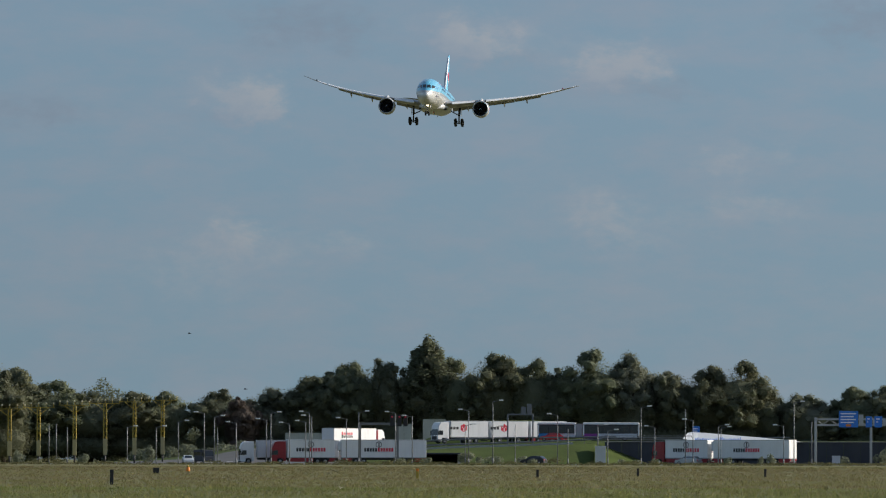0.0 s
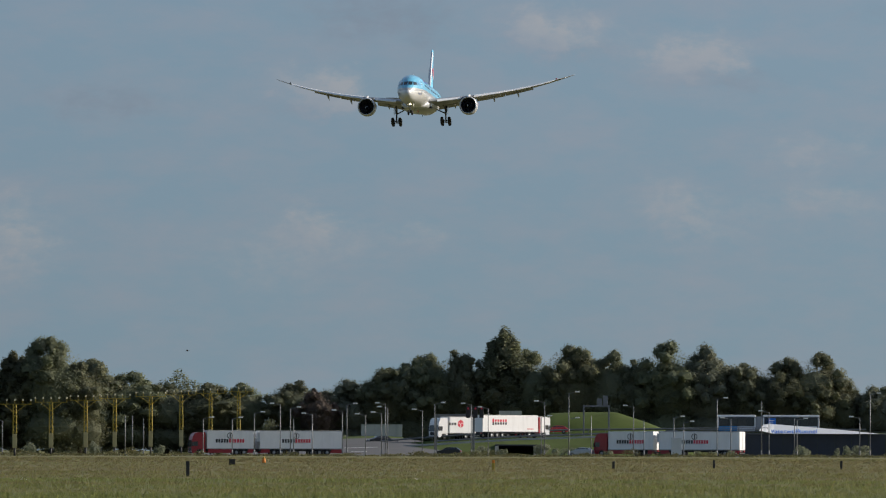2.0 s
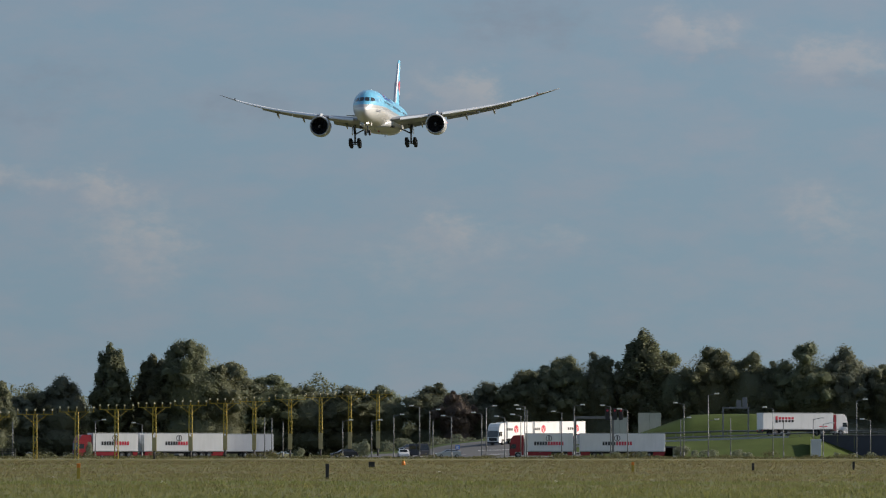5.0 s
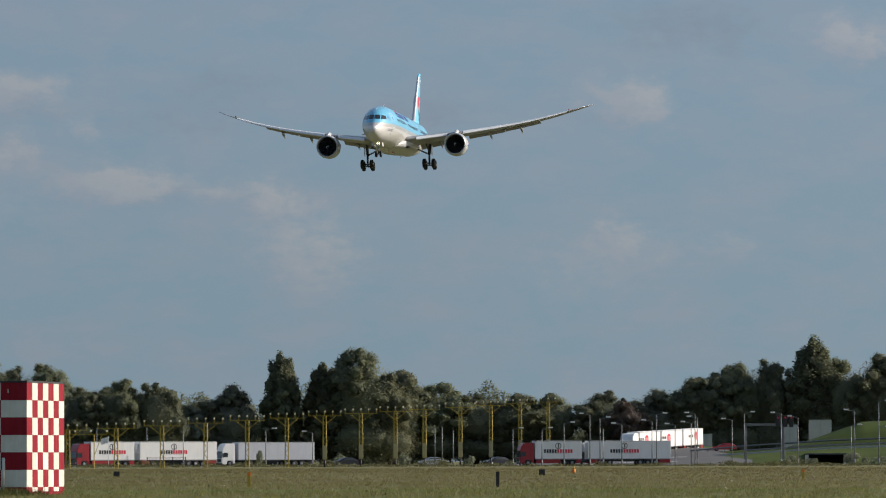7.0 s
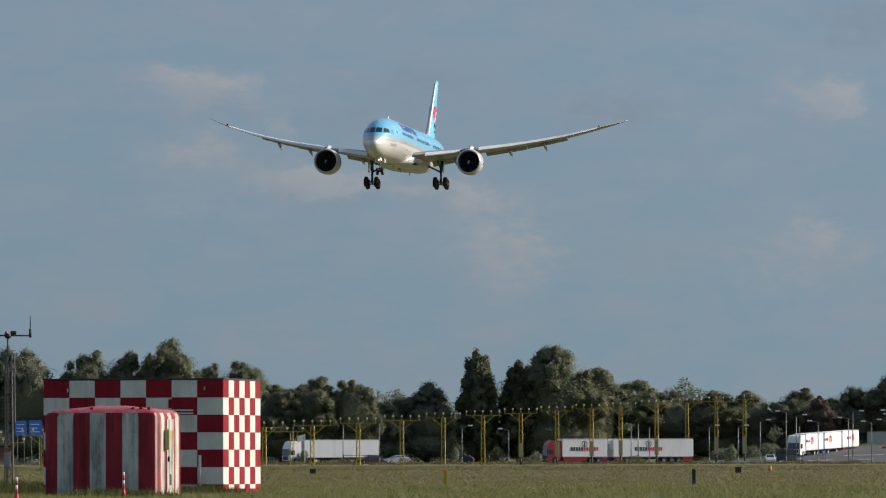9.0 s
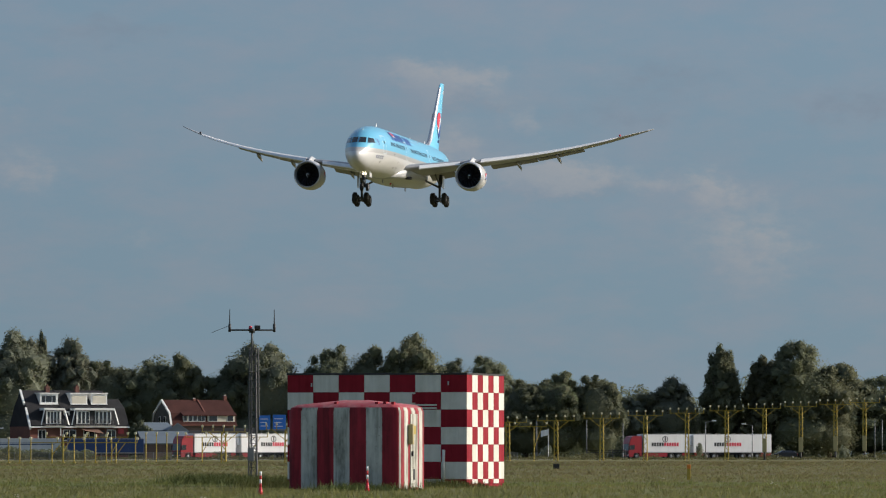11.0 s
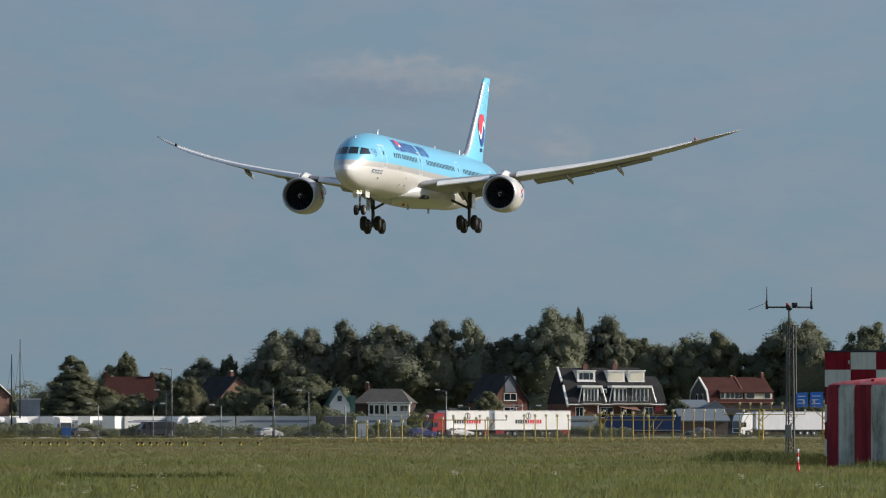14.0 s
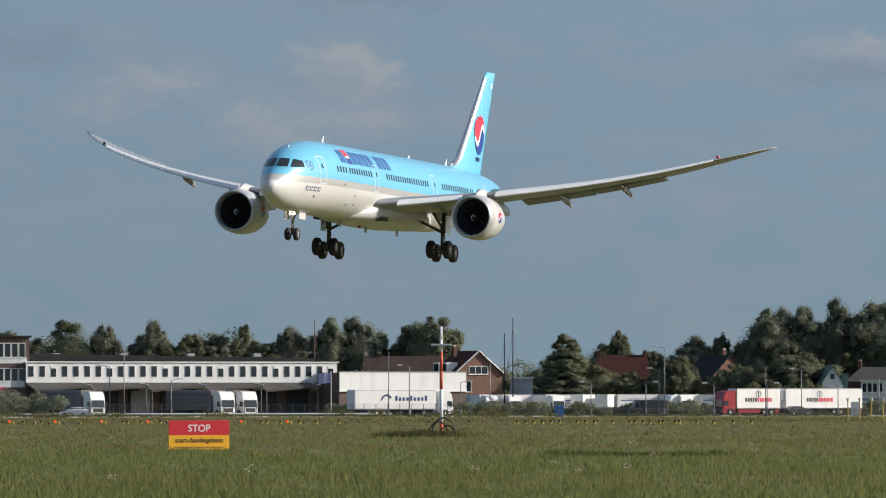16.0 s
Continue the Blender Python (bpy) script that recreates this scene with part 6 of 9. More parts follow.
def antenna_tower():
    """A slim lattice mast with a cross arm, two whips and a red lamp."""
    t = thing("antenna_tower", at(7.037, 300, 0, 10), "slim galvanised lattice mast with a cross arm and two whip aerials", "mast")
    lb = bmesh.new()
    w_, h = 0.15, 4.9
    legs = [(-w_, -w_), (w_, -w_), (0, w_)]
    for x, y in legs:
        tube(lb, (x, y, -0.1), (x * 0.75, y * 0.75, h), 0.028, n=6)
    for k in range(17):
        z0, z1 = h * k / 17, h * (k + 1) / 17
        for i in range(3):
            a, b = legs[i], legs[(i + 1) % 3]
            tube(lb, (a[0], a[1], z0), (b[0], b[1], z1), 0.013, n=4), tube(lb, (a[0], a[1], z1), (b[0], b[1], z1), 0.012, n=4)
    part("lattice", lb, M["mast_grey"], t)
    part("pole", TUBE((0, 0, h), (0, 0, 5.55), 0.045, n=8), M["galv"], t)
    part("cable", TUBE((0.17, -0.1, 0), (0.12, -0.1, 4.3), 0.04, n=6), M["dark"], t)
    part("cable_duct", TUBE((0.26, 0.05, 2.4), (0.24, 0.05, 4.9), 0.03, n=6), M["mast_grey"], t)
    part("control_box", B(-0.18, 0.05, -0.2, -0.1, 0.8, 1.3, bevel=0.02), M["galv"], t)
    part("cross_arm", TUBE((-0.82, 0, 5.55), (0.82, 0, 5.55), 0.03, n=8), M["dark"], t)
    for s in (-1, 1):
        part("whip_aerial", TUBE((s * 0.82, 0, 5.5), (s * 0.82, 0, 6.3), 0.028, 0.012, n=6), M["dark"], t)
        part("aerial_foot", TUBE((s * 0.82, 0, 5.48), (s * 0.82, 0, 5.78), 0.05, n=8), M["dark"], t)
    part("side_whip", TUBE((-0.82, 0, 5.72), (-1.5, -0.1, 5.45), 0.008, n=4), M["dark"], t)
    part("lamp_base", TUBE((0, 0, 5.45), (0, 0, 5.6), 0.1, 0.13, n=10), M["dark"], t)
    part("red_lamp", TUBE((-0.06, 0, 5.6), (-0.06, 0, 5.70), 0.07, 0.05, n=10), M["logo_red"], t, "red obstruction lamp")
    part("sensor", B(0.1, 0.3, -0.08, 0.08, 5.58, 5.72, bevel=0.02), M["dark"], t)


antenna_tower()


def cone(az, d, h):
    t = thing("marker_pole", at(az, d), "short red and white banded pole with a cone foot", "post")
    part("cone_foot", TUBE((0, 0, -0.05), (0, 0, h * 0.35), 0.075, 0.035, n=12), M["sign_red"], t)
    for k in range(4):
        part("band", TUBE((0, 0, h * (0.33 + 0.165 * k)), (0, 0, h * (0.33 + 0.165 * (k + 1))), 0.03, n=8), M["sign_white"] if k % 2 else M["sign_red"], t)


cone(6.978, 215, 0.62), cone(6.239, 236, 0.72)

# ---- street lamps: bearing, distance, height, side of the arm ----
def street_lamp(az, d, h, arm):
    t = thing("street_lamp", at(az, d), "grey steel street lamp with a pale head" if arm else "plain grey steel pole by the road", "street lamp" if arm else "pole", "street lamps" if arm else "poles")
    part("pole", TUBE((0, 0, -0.1), (0, 0, h - (0.25 if arm else 0)), 0.085, 0.06, n=8), M["galv"], t)
    if arm:
        a = part("arm", TUBE((0, 0, h - 0.3), (arm * 1.2, 0, h - 0.05), 0.05, n=6), M["galv"], t)
        part("lamp_head", B(*sorted((arm * 1.0, arm * 1.75)), -0.2, 0.2, h - 0.12, h + 0.08, bevel=0.05), M["lamp_white"], a, "pale lamp head")
    part("foot", TUBE((0, 0, -0.1), (0, 0, 1.1), 0.12, 0.11, n=8), M["galv"], t)


for row in ((2.726, 1350, 6.5, 0), (2.676, 1350, 6.5, 0), (2.599, 1350, 6.0, 0), (2.186, 1350, 6.3, 1),
            (1.985, 1350, 6.3, 1), (1.832, 1350, 7.2, 1), (1.653, 1350, 8.6, -1), (1.583, 1350, 8.0, 1),
            (1.561, 1350, 6.0, 0), (1.432, 1350, 7.0, -1)):
    street_lamp(*row)
for row in ((1.223, 1348, 7.5, -1), (1.192, 1348, 8.6, 1), (1.063, 1348, 6.9, -1), (0.952, 1348, 7.2, -1),
            (0.925, 1348, 8.7, -1)):
    street_lamp(*row)
for row in ((0.910, 1352, 8.1, -1), (0.669, 1352, 7.7, -1), (0.584, 1352, 8.8, 1), (0.330, 1352, 8.7, -1),
            (0.213, 1352, 8.1, -1), (-0.177, 1352, 9.1, -1), (-0.154, 1352, 6.7, 1), (-0.345, 1352, 10.6, 1),
            (-0.346, 1352, 6.4, 1), (-0.500, 1352, 6.6, 0), (-0.793, 1352, 8.4, -1), (-0.865, 1352, 5.9, 0)):
    street_lamp(*row)
for row in ((-1.371, 1338, 9.6, 1), (-1.466, 1338, 6.4, -1), (-1.072, 1338, 6.6, 1), (-1.140, 1338, 5.8, 1),
            (-1.678, 1338, 9.1, 0), (-1.906, 1338, 6.6, 1), (-1.924, 1338, 6.3, 1), (-1.730, 1338, 7.5, -1),
            (-2.357, 1338, 6.6, -1), (-2.429, 1338, 10.4, 1), (-2.551, 1338, 7.1, 0)):
    street_lamp(*row)
for row in ((13.075, 1215, 7.4, 0), (12.518, 1215, 8.0, 0), (12.722, 1215, 5.3, 1), (11.820, 1215, 5.1, -1),
            (11.440, 1215, 5.1, 1), (11.351, 1215, 7.1, -1), (11.311, 1215, 10.3, -1), (10.969, 1215, 4.9, -1),
            (10.611, 1215, 7.4, 0), (10.601, 1215, 4.9, 1), (10.364, 1215, 7.0, -1), (10.111, 1215, 4.8, 0)):
    street_lamp(*row)
for row in ((15.153, 1200, 7.6, -1), (15.052, 1200, 9.7, 0), (14.726, 1200, 5.6, 1), (13.221, 1200, 9.4, 0),
            (13.078, 1200, 7.5, -1)):
    street_lamp(*row)
for row in ((10.107, 1300, 5.0, 0), (9.827, 1300, 5.8, 0), (9.412, 1300, 7.5, -1), (9.252, 1300, 5.0, -1),
            (8.833, 1300, 5.0, 1)):
    street_lamp(*row)
for row in ((5.066, 1345, 6.3, 0), (4.720, 1345, 6.4, 0), (4.468, 1345, 5.9, 0), (3.897, 1345, 6.3, 1),
            (3.574, 1345, 5.8, -1)):
    street_lamp(*row)

# ---- embankment, upper road and tunnel mouth ----
M["slope"] = material("embankment_grass", (0.068, 0.092, 0.026), 0.95, spec=0.08, var=0.3, scale=0.15, fine=3.0, bump=0.4)
M["wall_dark"] = material("retaining_wall", (0.028, 0.034, 0.05), 0.6, var=0.25, scale=0.2, stain=((0.05, 0.055, 0.06), 0.3, 0.5))
M["concrete"] = material("concrete", (0.50, 0.48, 0.42), 0.85, var=0.12, scale=0.4, stain=((0.22, 0.21, 0.19), 0.6, 0.4))
LEVEL = [(-7, 4.2), (-2, 4.0), (-1.15, 3.8), (-0.75, 3.4), (0.0, 2.75), (0.4, 2.15), (1.0, 1.2), (1.6, 0.35), (2.2, -0.15)]
STEP = [(-7, 0.1), (-1.5, 0.15), (-0.4, 0.9), (0.6, 0.8), (1.4, 0.35), (2.2, 0.0)]
TOE = [(-7, 1432), (-1.4, 1431), (-0.8, 1416), (0.5, 1414), (2.2, 1420)]


def along(table, az):
    return float(np.interp(az, [a for a, _ in table][::1], [b for _, b in table]))


def upper(az, d):
    """Height of the upper road at that bearing."""
    return along(LEVEL, az) + (along(STEP, az) if d > 1450 else 0.0)


def embankment():
    bm = bmesh.new()
    rows, azs = [], [-7 + 0.1 * i for i in range(93)]
    for az in azs:
        z, s, toe = along(LEVEL, az), along(STEP, az), along(TOE, az)
        prof = [(toe, -0.3), (max(toe + 0.6, 1433), z), (1448, z), (1452, z + s), (1478, z + s), (1510, -0.3)]
        rows.append([bm.verts.new(P(az, d, zz)) for d, zz in prof])
    for a, b in zip(rows, rows[1:]):
        for i in range(5):
            bm.faces.new((a[i], a[i + 1], b[i + 1], b[i])).smooth = i in (0,)
    bmesh.ops.recalc_face_normals(bm, faces=bm.faces)
    tagged(part("embankment", bm, M["slope"]), "grass-covered road embankment", "embankment", kind="structure")
    for name, d0, d1, label in (("road_ramp", 1436, 1447, "sloping asphalt slip road"), ("road_upper", 1453.5, 1474, "asphalt road on the embankment")):
        rb = bmesh.new()
        rr = [[rb.verts.new(P(az, d, upper(az, d) + 0.03)) for d in (d0, d1)] for az in azs]
        for a, b in zip(rr, rr[1:]):
            rb.faces.new((a[0], a[1], b[1], b[0]))
        bmesh.ops.recalc_face_normals(rb, faces=rb.faces)
        tagged(part(name, rb, M["asphalt"]), label, "road", kind="structure")
    # pale kerb band and guard rail along the slip road
    kb = bmesh.new()
    rr = [[kb.verts.new(P(az, d, upper(az, 1440) + dz)) for d, dz in ((1434.2, 0.0), (1434.2, 0.32), (1435.6, 0.32), (1435.6, 0.0))] for az in azs if -1.0 < az < 0.86]
    for a, b in zip(rr, rr[1:]):
        for i in range(3):
            kb.faces.new((a[i], a[i + 1], b[i + 1], b[i]))
    bmesh.ops.recalc_face_normals(kb, faces=kb.faces)
    tagged(part("kerb_ramp", kb, M["kerb"]), "pale concrete edge of the slip road", "kerb", kind="structure")
    for nm, d0, a0, a1 in (("guard_rail", 1434.8, -1.1, 0.55), ("guard_rail", 1451.0, -1.2, 0.9), ("guard_rail", 1476, -2.4, 0.4)):
        t = thing(nm, Matrix.Identity(4), "galvanised guard rail along the raised road", "guard rail")
        part("rail", polytube([P(a0 + 0.06 * k, d0, upper(a0 + 0.06 * k, d0) + 0.68) for k in range(int((a1 - a0) / 0.06) + 2)], 0.14), M["galv"], t)
        az = a0
        while az < a1:
            part("rail_post", TUBE(P(az, d0, upper(az, d0) - 0.2), P(az, d0, upper(az, d0) + 0.7), 0.06, n=5), M["galv"], t)
            az += 0.12


embankment()


BACK = [(0.5, 1.9), (0.79, 3.0), (1.02, 3.1), (1.26, 2.85), (1.49, 2.1), (1.69, 0.9), (2.3, 0.2)]
BANK = [(0.8, 3.3), (0.95, 3.6), (1.2, 3.4), (1.34, 2.9), (1.57, 2.2), (1.73, 1.6), (2.0, 0.9), (2.4, 0.2)]


def junction_z(az, d):
    return 0.05 + along(BACK, az) * max(0.0, d - 1388) / 82


def junction():
    """Open asphalt rising from the road along the field to the embankment, with a grass bank behind."""
    jb = bmesh.new()
    azs = [0.53 + 0.07 * i for i in range(26)]
    rr = [[jb.verts.new(P(az, d, junction_z(az, d))) for d in (1385, 1410, 1440, 1470)] for az in azs]
    for a, b in zip(rr, rr[1:]):
        for i in range(3):
            jb.faces.new((a[i], a[i + 1], b[i + 1], b[i])).smooth = True
    bmesh.ops.recalc_face_normals(jb, faces=jb.faces)
    tagged(part("road_junction", jb, M["asphalt"]), "worn asphalt of the road junction", "road", kind="structure")
    bb = bmesh.new()
    azs = [0.8 + 0.1 * i for i in range(17)]
    rr = [[bb.verts.new(P(az, d, z)) for d, z in ((1469, junction_z(az, 1470) - 0.1), (1500, along(BANK, az)), (1540, along(BANK, az) - 0.6), (1600, -0.4))] for az in azs]
    for a, b in zip(rr, rr[1:]):
        for i in range(3):
            bb.faces.new((a[i], a[i + 1], b[i + 1], b[i])).smooth = True
    bmesh.ops.recalc_face_normals(bb, faces=bb.faces)
    tagged(part("grass_bank", bb, M["slope"]), "rough grass bank behind the junction", "embankment", kind="structure")
    for k, (a0, a1, d) in enumerate(((0.98, 1.25, 1424), (1.05, 1.5, 1404), (1.55, 1.9, 1398))):
        lb = bmesh.new()
        q = [lb.verts.new(P(az, dd, 0.05 + junction_z(az, dd))) for az, dd in ((a0, d), (a1, d - 2), (a1, d - 1.0), (a0, d + 1.0))]
        lb.faces.new(q)
        bmesh.ops.recalc_face_normals(lb, faces=lb.faces)
        tagged(part("road_marking", lb, M["sign_white"]), "faded white painted line on the asphalt", "road marking", kind="structure")


junction()


def mound():
    bm = bmesh.new()
    n, m = 40, 10
    g = []
    for i in range(n + 1):
        az = 0.32 - 1.37 * i / n
        k = i / n
        hgt = 3.9 * min(1.0, (k / 0.4)) ** 1.2 * min(1.0, ((1 - k) / 0.28)) ** 0.8 if 0 < i < n else 0.0
        g.append([bm.verts.new(P(az, 1482 + 34 * j / m, upper(az, 1460) - 0.4 + (hgt + 0.4) * math.sin(math.pi * min(1.0, (j / m) * 1.2 + 0.0)) ** 0.8 + (0 if j < m else -3))) for j in range(m + 1)])
    for i in range(n):
        for j in range(m):
            bm.faces.new((g[i][j], g[i + 1][j], g[i + 1][j + 1], g[i][j + 1])).smooth = True
    bmesh.ops.recalc_face_normals(bm, faces=bm.faces)
    tagged(part("grass_mound", bm, M["slope"]), "rounded green grass mound beside the road", "mound", kind="structure")


mound()


def tunnel_mouth():
    t = tagged(new("wall_tunnel"), "dark retaining wall of the tunnel approach", "retaining wall", kind="structure")
    az = -1.12
    while az > -6.8:
        a, b = P(az, 1430), P(az - 0.118, 1430)
        pb = bmesh.new()
        d = (b - a).normalized()
        nrm = Vector((-d.y, d.x, 0))
        vs = []
        for p in (a, b - d * 0.03):
            for o in (0, 0.35):
                for z in (-0.2, 3.92):
                    vs.append(pb.verts.new(p - nrm * (0.35 - o) if 0 else p + Vector((p.x, p.y, 0)).normalized() * o + Vector((0, 0, z))))
        for q in ((0, 1, 3, 2), (4, 6, 7, 5), (0, 4, 5, 1), (2, 3, 7, 6), (0, 2, 6, 4), (1, 5, 7, 3)):
            pb.faces.new([vs[i] for i in q])
        part("wall_panel", pb, M["wall_dark"], t)
        az -= 0.118
    part("coping", polytube([P(-1.12 - 0.1 * k, 1429.9, 3.95) for k in range(58)], 0.09, 4), M["galv"], t)
    rl = thing("railing", Matrix.Identity(4), "grey steel railing above the tunnel wall", "railing")
    for z in (4.35, 4.7, 5.0):
        part("bar", polytube([P(-1.12 - 0.1 * k, 1430.2, z) for k in range(7)], 0.05), M["galv"], rl)
    for k in range(7):
        part("post", TUBE(P(-1.12 - 0.1 * k, 1430.2, 3.9), P(-1.12 - 0.1 * k, 1430.2, 5.05), 0.05, n=5), M["galv"], rl)
    # white sloping name wall
    s = thing("tunnel_sign", Matrix.Identity(4), "white tapering name wall with blue words above the tunnel", "sign")
    sb = bmesh.new()
    n = 24
    lo, hi, lo2, hi2 = [], [], [], []
    for i in range(n + 1):
        k = i / n
        az = -1.66 - 0.83 * k
        z1 = 3.98 + 1.85 * (1 - k) ** 0.85 * min(1.0, 0.3 + k * 14)
        z0 = 3.98 + (0.55 * (1 - k * 8) if k < 0.125 else 0)
        lo.append(sb.verts.new(P(az, 1428.9, min(z0, z1 - 0.02)))), hi.append(sb.verts.new(P(az, 1428.9 + 2.2 * (z1 - 3.98), z1)))
        lo2.append(sb.verts.new(P(az, 1429.5, min(z0, z1 - 0.02)))), hi2.append(sb.verts.new(P(az, 1429.5 + 2.2 * (z1 - 3.98), z1)))
    for i in range(n):
        for a, b in ((lo, hi), (hi, hi2), (hi2, lo2), (lo2, lo)):
            sb.faces.new((a[i], a[i + 1], b[i + 1], b[i]))
    bmesh.ops.recalc_face_normals(sb, faces=sb.faces)
    part("panel", sb, M["truck_white"], s)
    cu = bpy.data.curves.new("lettering", "FONT")
    cu.body, cu.size, cu.align_x, cu.extrude = "Waterwolftunnel", 1.25, "CENTER", 0.01
    cu.materials.append(M["blue_sign"])
    ob = new("lettering", cu)
    ob.parent = s
    ob.matrix_basis = at(-1.89, 1428.95, 4.1) @ pose(0, 0, 0, 24.4, 0, 0) @ Matrix.Diagonal((1, 1.85, 1, 1))


tunnel_mouth()


def wall_slope():
    """Grass that runs down in front of the end of the dark wall."""
    bm = bmesh.new()
    n = 12
    rows = []
    for i in range(n + 1):
        k = i / n
        az = -1.05 + (-1.438 + 1.05) * k
        h = 3.75 * (1 - k) ** 0.9
        rows.append([bm.verts.new(P(az, d, z)) for d, z in ((1417 + 9 * k, -0.3), (1429.6, h), (1429.8, -0.3))])
    for a, b in zip(rows, rows[1:]):
        for i in range(2):
            bm.faces.new((a[i], a[i + 1], b[i + 1], b[i])).smooth = i == 0
    bmesh.ops.recalc_face_normals(bm, faces=bm.faces)
    tagged(part("grass_slope", bm, M["slope"]), "grass slope running down before the dark wall", "embankment", kind="structure")


wall_slope()


def underpass():
    t = thing("culvert", at(0.02, 1416.5), "dark concrete culvert mouth under the slip road", "culvert")
    part("roof_slab", B(-3.6, 3.6, -0.3, 14, 1.75, 2.0, bevel=0.03), M["wall_dark"], t)
    for x in (-3.6, 3.0):
        part("side_wall", B(x, x + 0.6, -0.4, 14, -0.2, 1.75), M["concrete"], t)
    # black sheet across the bore; the darkness inside is put into its colour
    part("back_wall", B(-3.0, 3.0, 9, 9.4, -0.2, 1.75), M["dark"], t)


underpass()


def portal(az, d, z, wide, high, lights, p=0.2):
    """A steel portal over the lanes, with signal heads."""
    t = thing("signal_portal", at(az, d, z), "steel portal carrying black traffic-light heads", "traffic light")
    for x in (-wide / 2, wide / 2):
        part("post", B(x - p, x + p, -p, p, -0.6, high, bevel=0.03), M["galv"], t)
    part("beam", B(-wide / 2, wide / 2, -p, p, high - 2 * p, high, bevel=0.03), M["galv"], t)
    for x in lights:
        hd = part("signal_head", B(x - 0.35, x + 0.35, -0.35, -0.2, high - 0.6, high + 1.3, bevel=0.05), M["dark"], t, "black traffic-light board")
        for k, m in enumerate(("logo_red", "dark", "dark")):
            part("lens", TUBE((x, -0.36, high + 0.95 - 0.55 * k), (x, -0.42, high + 0.95 - 0.55 * k), 0.17, n=10), M[m], hd)


portal(0.445, 1360, 0, 6.2, 6.9, (2.2, 3.4, 4.4))
portal(-0.535, 1449.5, 3.0, 4.4, 5.9, (), 0.13)
for x in (0.55, 1.6):
    tb = thing("signal_board", at(-0.535, 1449.5, 8.9) @ Matrix.Translation((x, 0, 0)), "dark back of a road signal on a portal", "traffic light")
    part("board", B(-0.42, 0.42, -0.1, 0.1, 0.0, 1.7 if x > 1 else 1.2, bevel=0.03), M["galv"], tb)
    part("foot", B(-0.1, 0.1, -0.08, 0.08, -0.15, 0.0), M["galv"], tb)


def sign_gantry():
    t = thing("sign_gantry", at(-2.9, 1424), "steel gantry with blue direction signs over the tunnel road", "road sign")
    for x in (8.0, -1.5 + 0.0, -12):
        part("post", B(-x - 0.22, -x + 0.22, -0.22, 0.22, -0.1, 8.2, bevel=0.03), M["steel"], t)
    for z in (6.9, 7.9):
        part("beam", B(-8, 14, -0.15, 0.15, z - 0.15, z + 0.15), M["steel"], t)
    bb = bmesh.new()
    for k in range(18):
        x0 = -8 + 22 * k / 18
        tube(bb, (x0, 0, 7.0 if k % 2 else 7.85), (x0 + 22 / 18, 0, 7.85 if k % 2 else 7.0), 0.05, n=4)
    part("lattice", bb, M["steel"], t)
    for x0, x1, z0, z1 in ((-4.0, -0.7, 6.5, 9.3), (0.6, 1.7, 6.5, 8.4), (2.1, 3.4, 6.5, 8.4), (4.2, 8.4, 6.6, 9.2)):
        sg = part("sign_board", B(x0, x1, -0.35, -0.25, z0, z1, bevel=0.03), M["blue_sign"], t, "blue direction board")
        for k in range(4 if x1 - x0 > 2 else 2):
            zz = z1 - 0.45 - 0.5 * k
            if zz > z0 + 0.2:
                part("text_bar", B(x0 + 0.3, x1 - 0.4 - 0.3 * (k % 2), -0.365, -0.352, zz - 0.1, zz + 0.1), M["sign_white"], sg)
        if x1 - x0 > 3 and x0 < 0:
            part("route_shield", B(x0 + 1.2, x0 + 2.1, -0.366, -0.352, 6.65, 7.05), M["orange"], sg)
        part("signal_back", B(x1 + 0.1, x1 + 0.9, -0.3, -0.15, z0 + 0.4, z1 - 0.6), M["steel"], t)


sign_gantry()


def blue_board(az, d, z, w_, h, label):
    t = thing("road_sign", at(az, d), label, "road sign")
    for x in (-w_ * 0.3, w_ * 0.3):
        part("post", TUBE((x, 0.06, -0.1), (x, 0.06, z), 0.06, n=6), M["galv"], t)
    sg = part("board", B(-w_ / 2, w_ / 2, -0.04, 0.04, z - h, z, bevel=0.02), M["blue_sign"], t)
    for k in range(3):
        part("text_bar", B(-w_ * 0.38, w_ * (0.3 - 0.12 * (k % 2)), -0.052, -0.042, z - h * (0.25 + 0.24 * k) - 0.07, z - h * (0.25 + 0.24 * k) + 0.07), M["sign_white"], sg)


blue_board(-1.751, 1440, 6.7, 1.3, 1.7, "small blue direction sign by the tunnel road")
blue_board(6.949, 1480, 7.8, 2.0, 2.6, "blue direction sign on posts beside the trees")
blue_board(6.848, 1481, 7.9, 2.3, 2.8, "large blue direction sign next to another")
blue_board(1.39, 1400, 2.2, 0.7, 0.7, "small blue traffic sign at the junction")


def concrete_wall(az, d, z, w_, h, label):
    t = thing("concrete_wall", at(az, d, z), label, "wall")
    n = max(2, int(w_ / 2.5))
    for k in range(n):
        part("wall_panel", B(-w_ / 2 + w_ * k / n, -w_ / 2 + w_ * (k + 1) / n - 0.03, 0, 0.4, -0.5, h, bevel=0.02), M["concrete"], t)
    part("coping", B(-w_ / 2, w_ / 2, -0.06, 0.46, h, h + 0.12), M["concrete"], t)


concrete_wall(0.95, 1500, 1.3, 7.5, 4.2, "pale concrete wall behind the junction")
concrete_wall(0.27, 1512, 3.6, 2.8, 3.6, "grey concrete service block beside the mound")
concrete_wall(0.06, 1518, 3.6, 4.2, 4.5, "low white building top behind the mound")

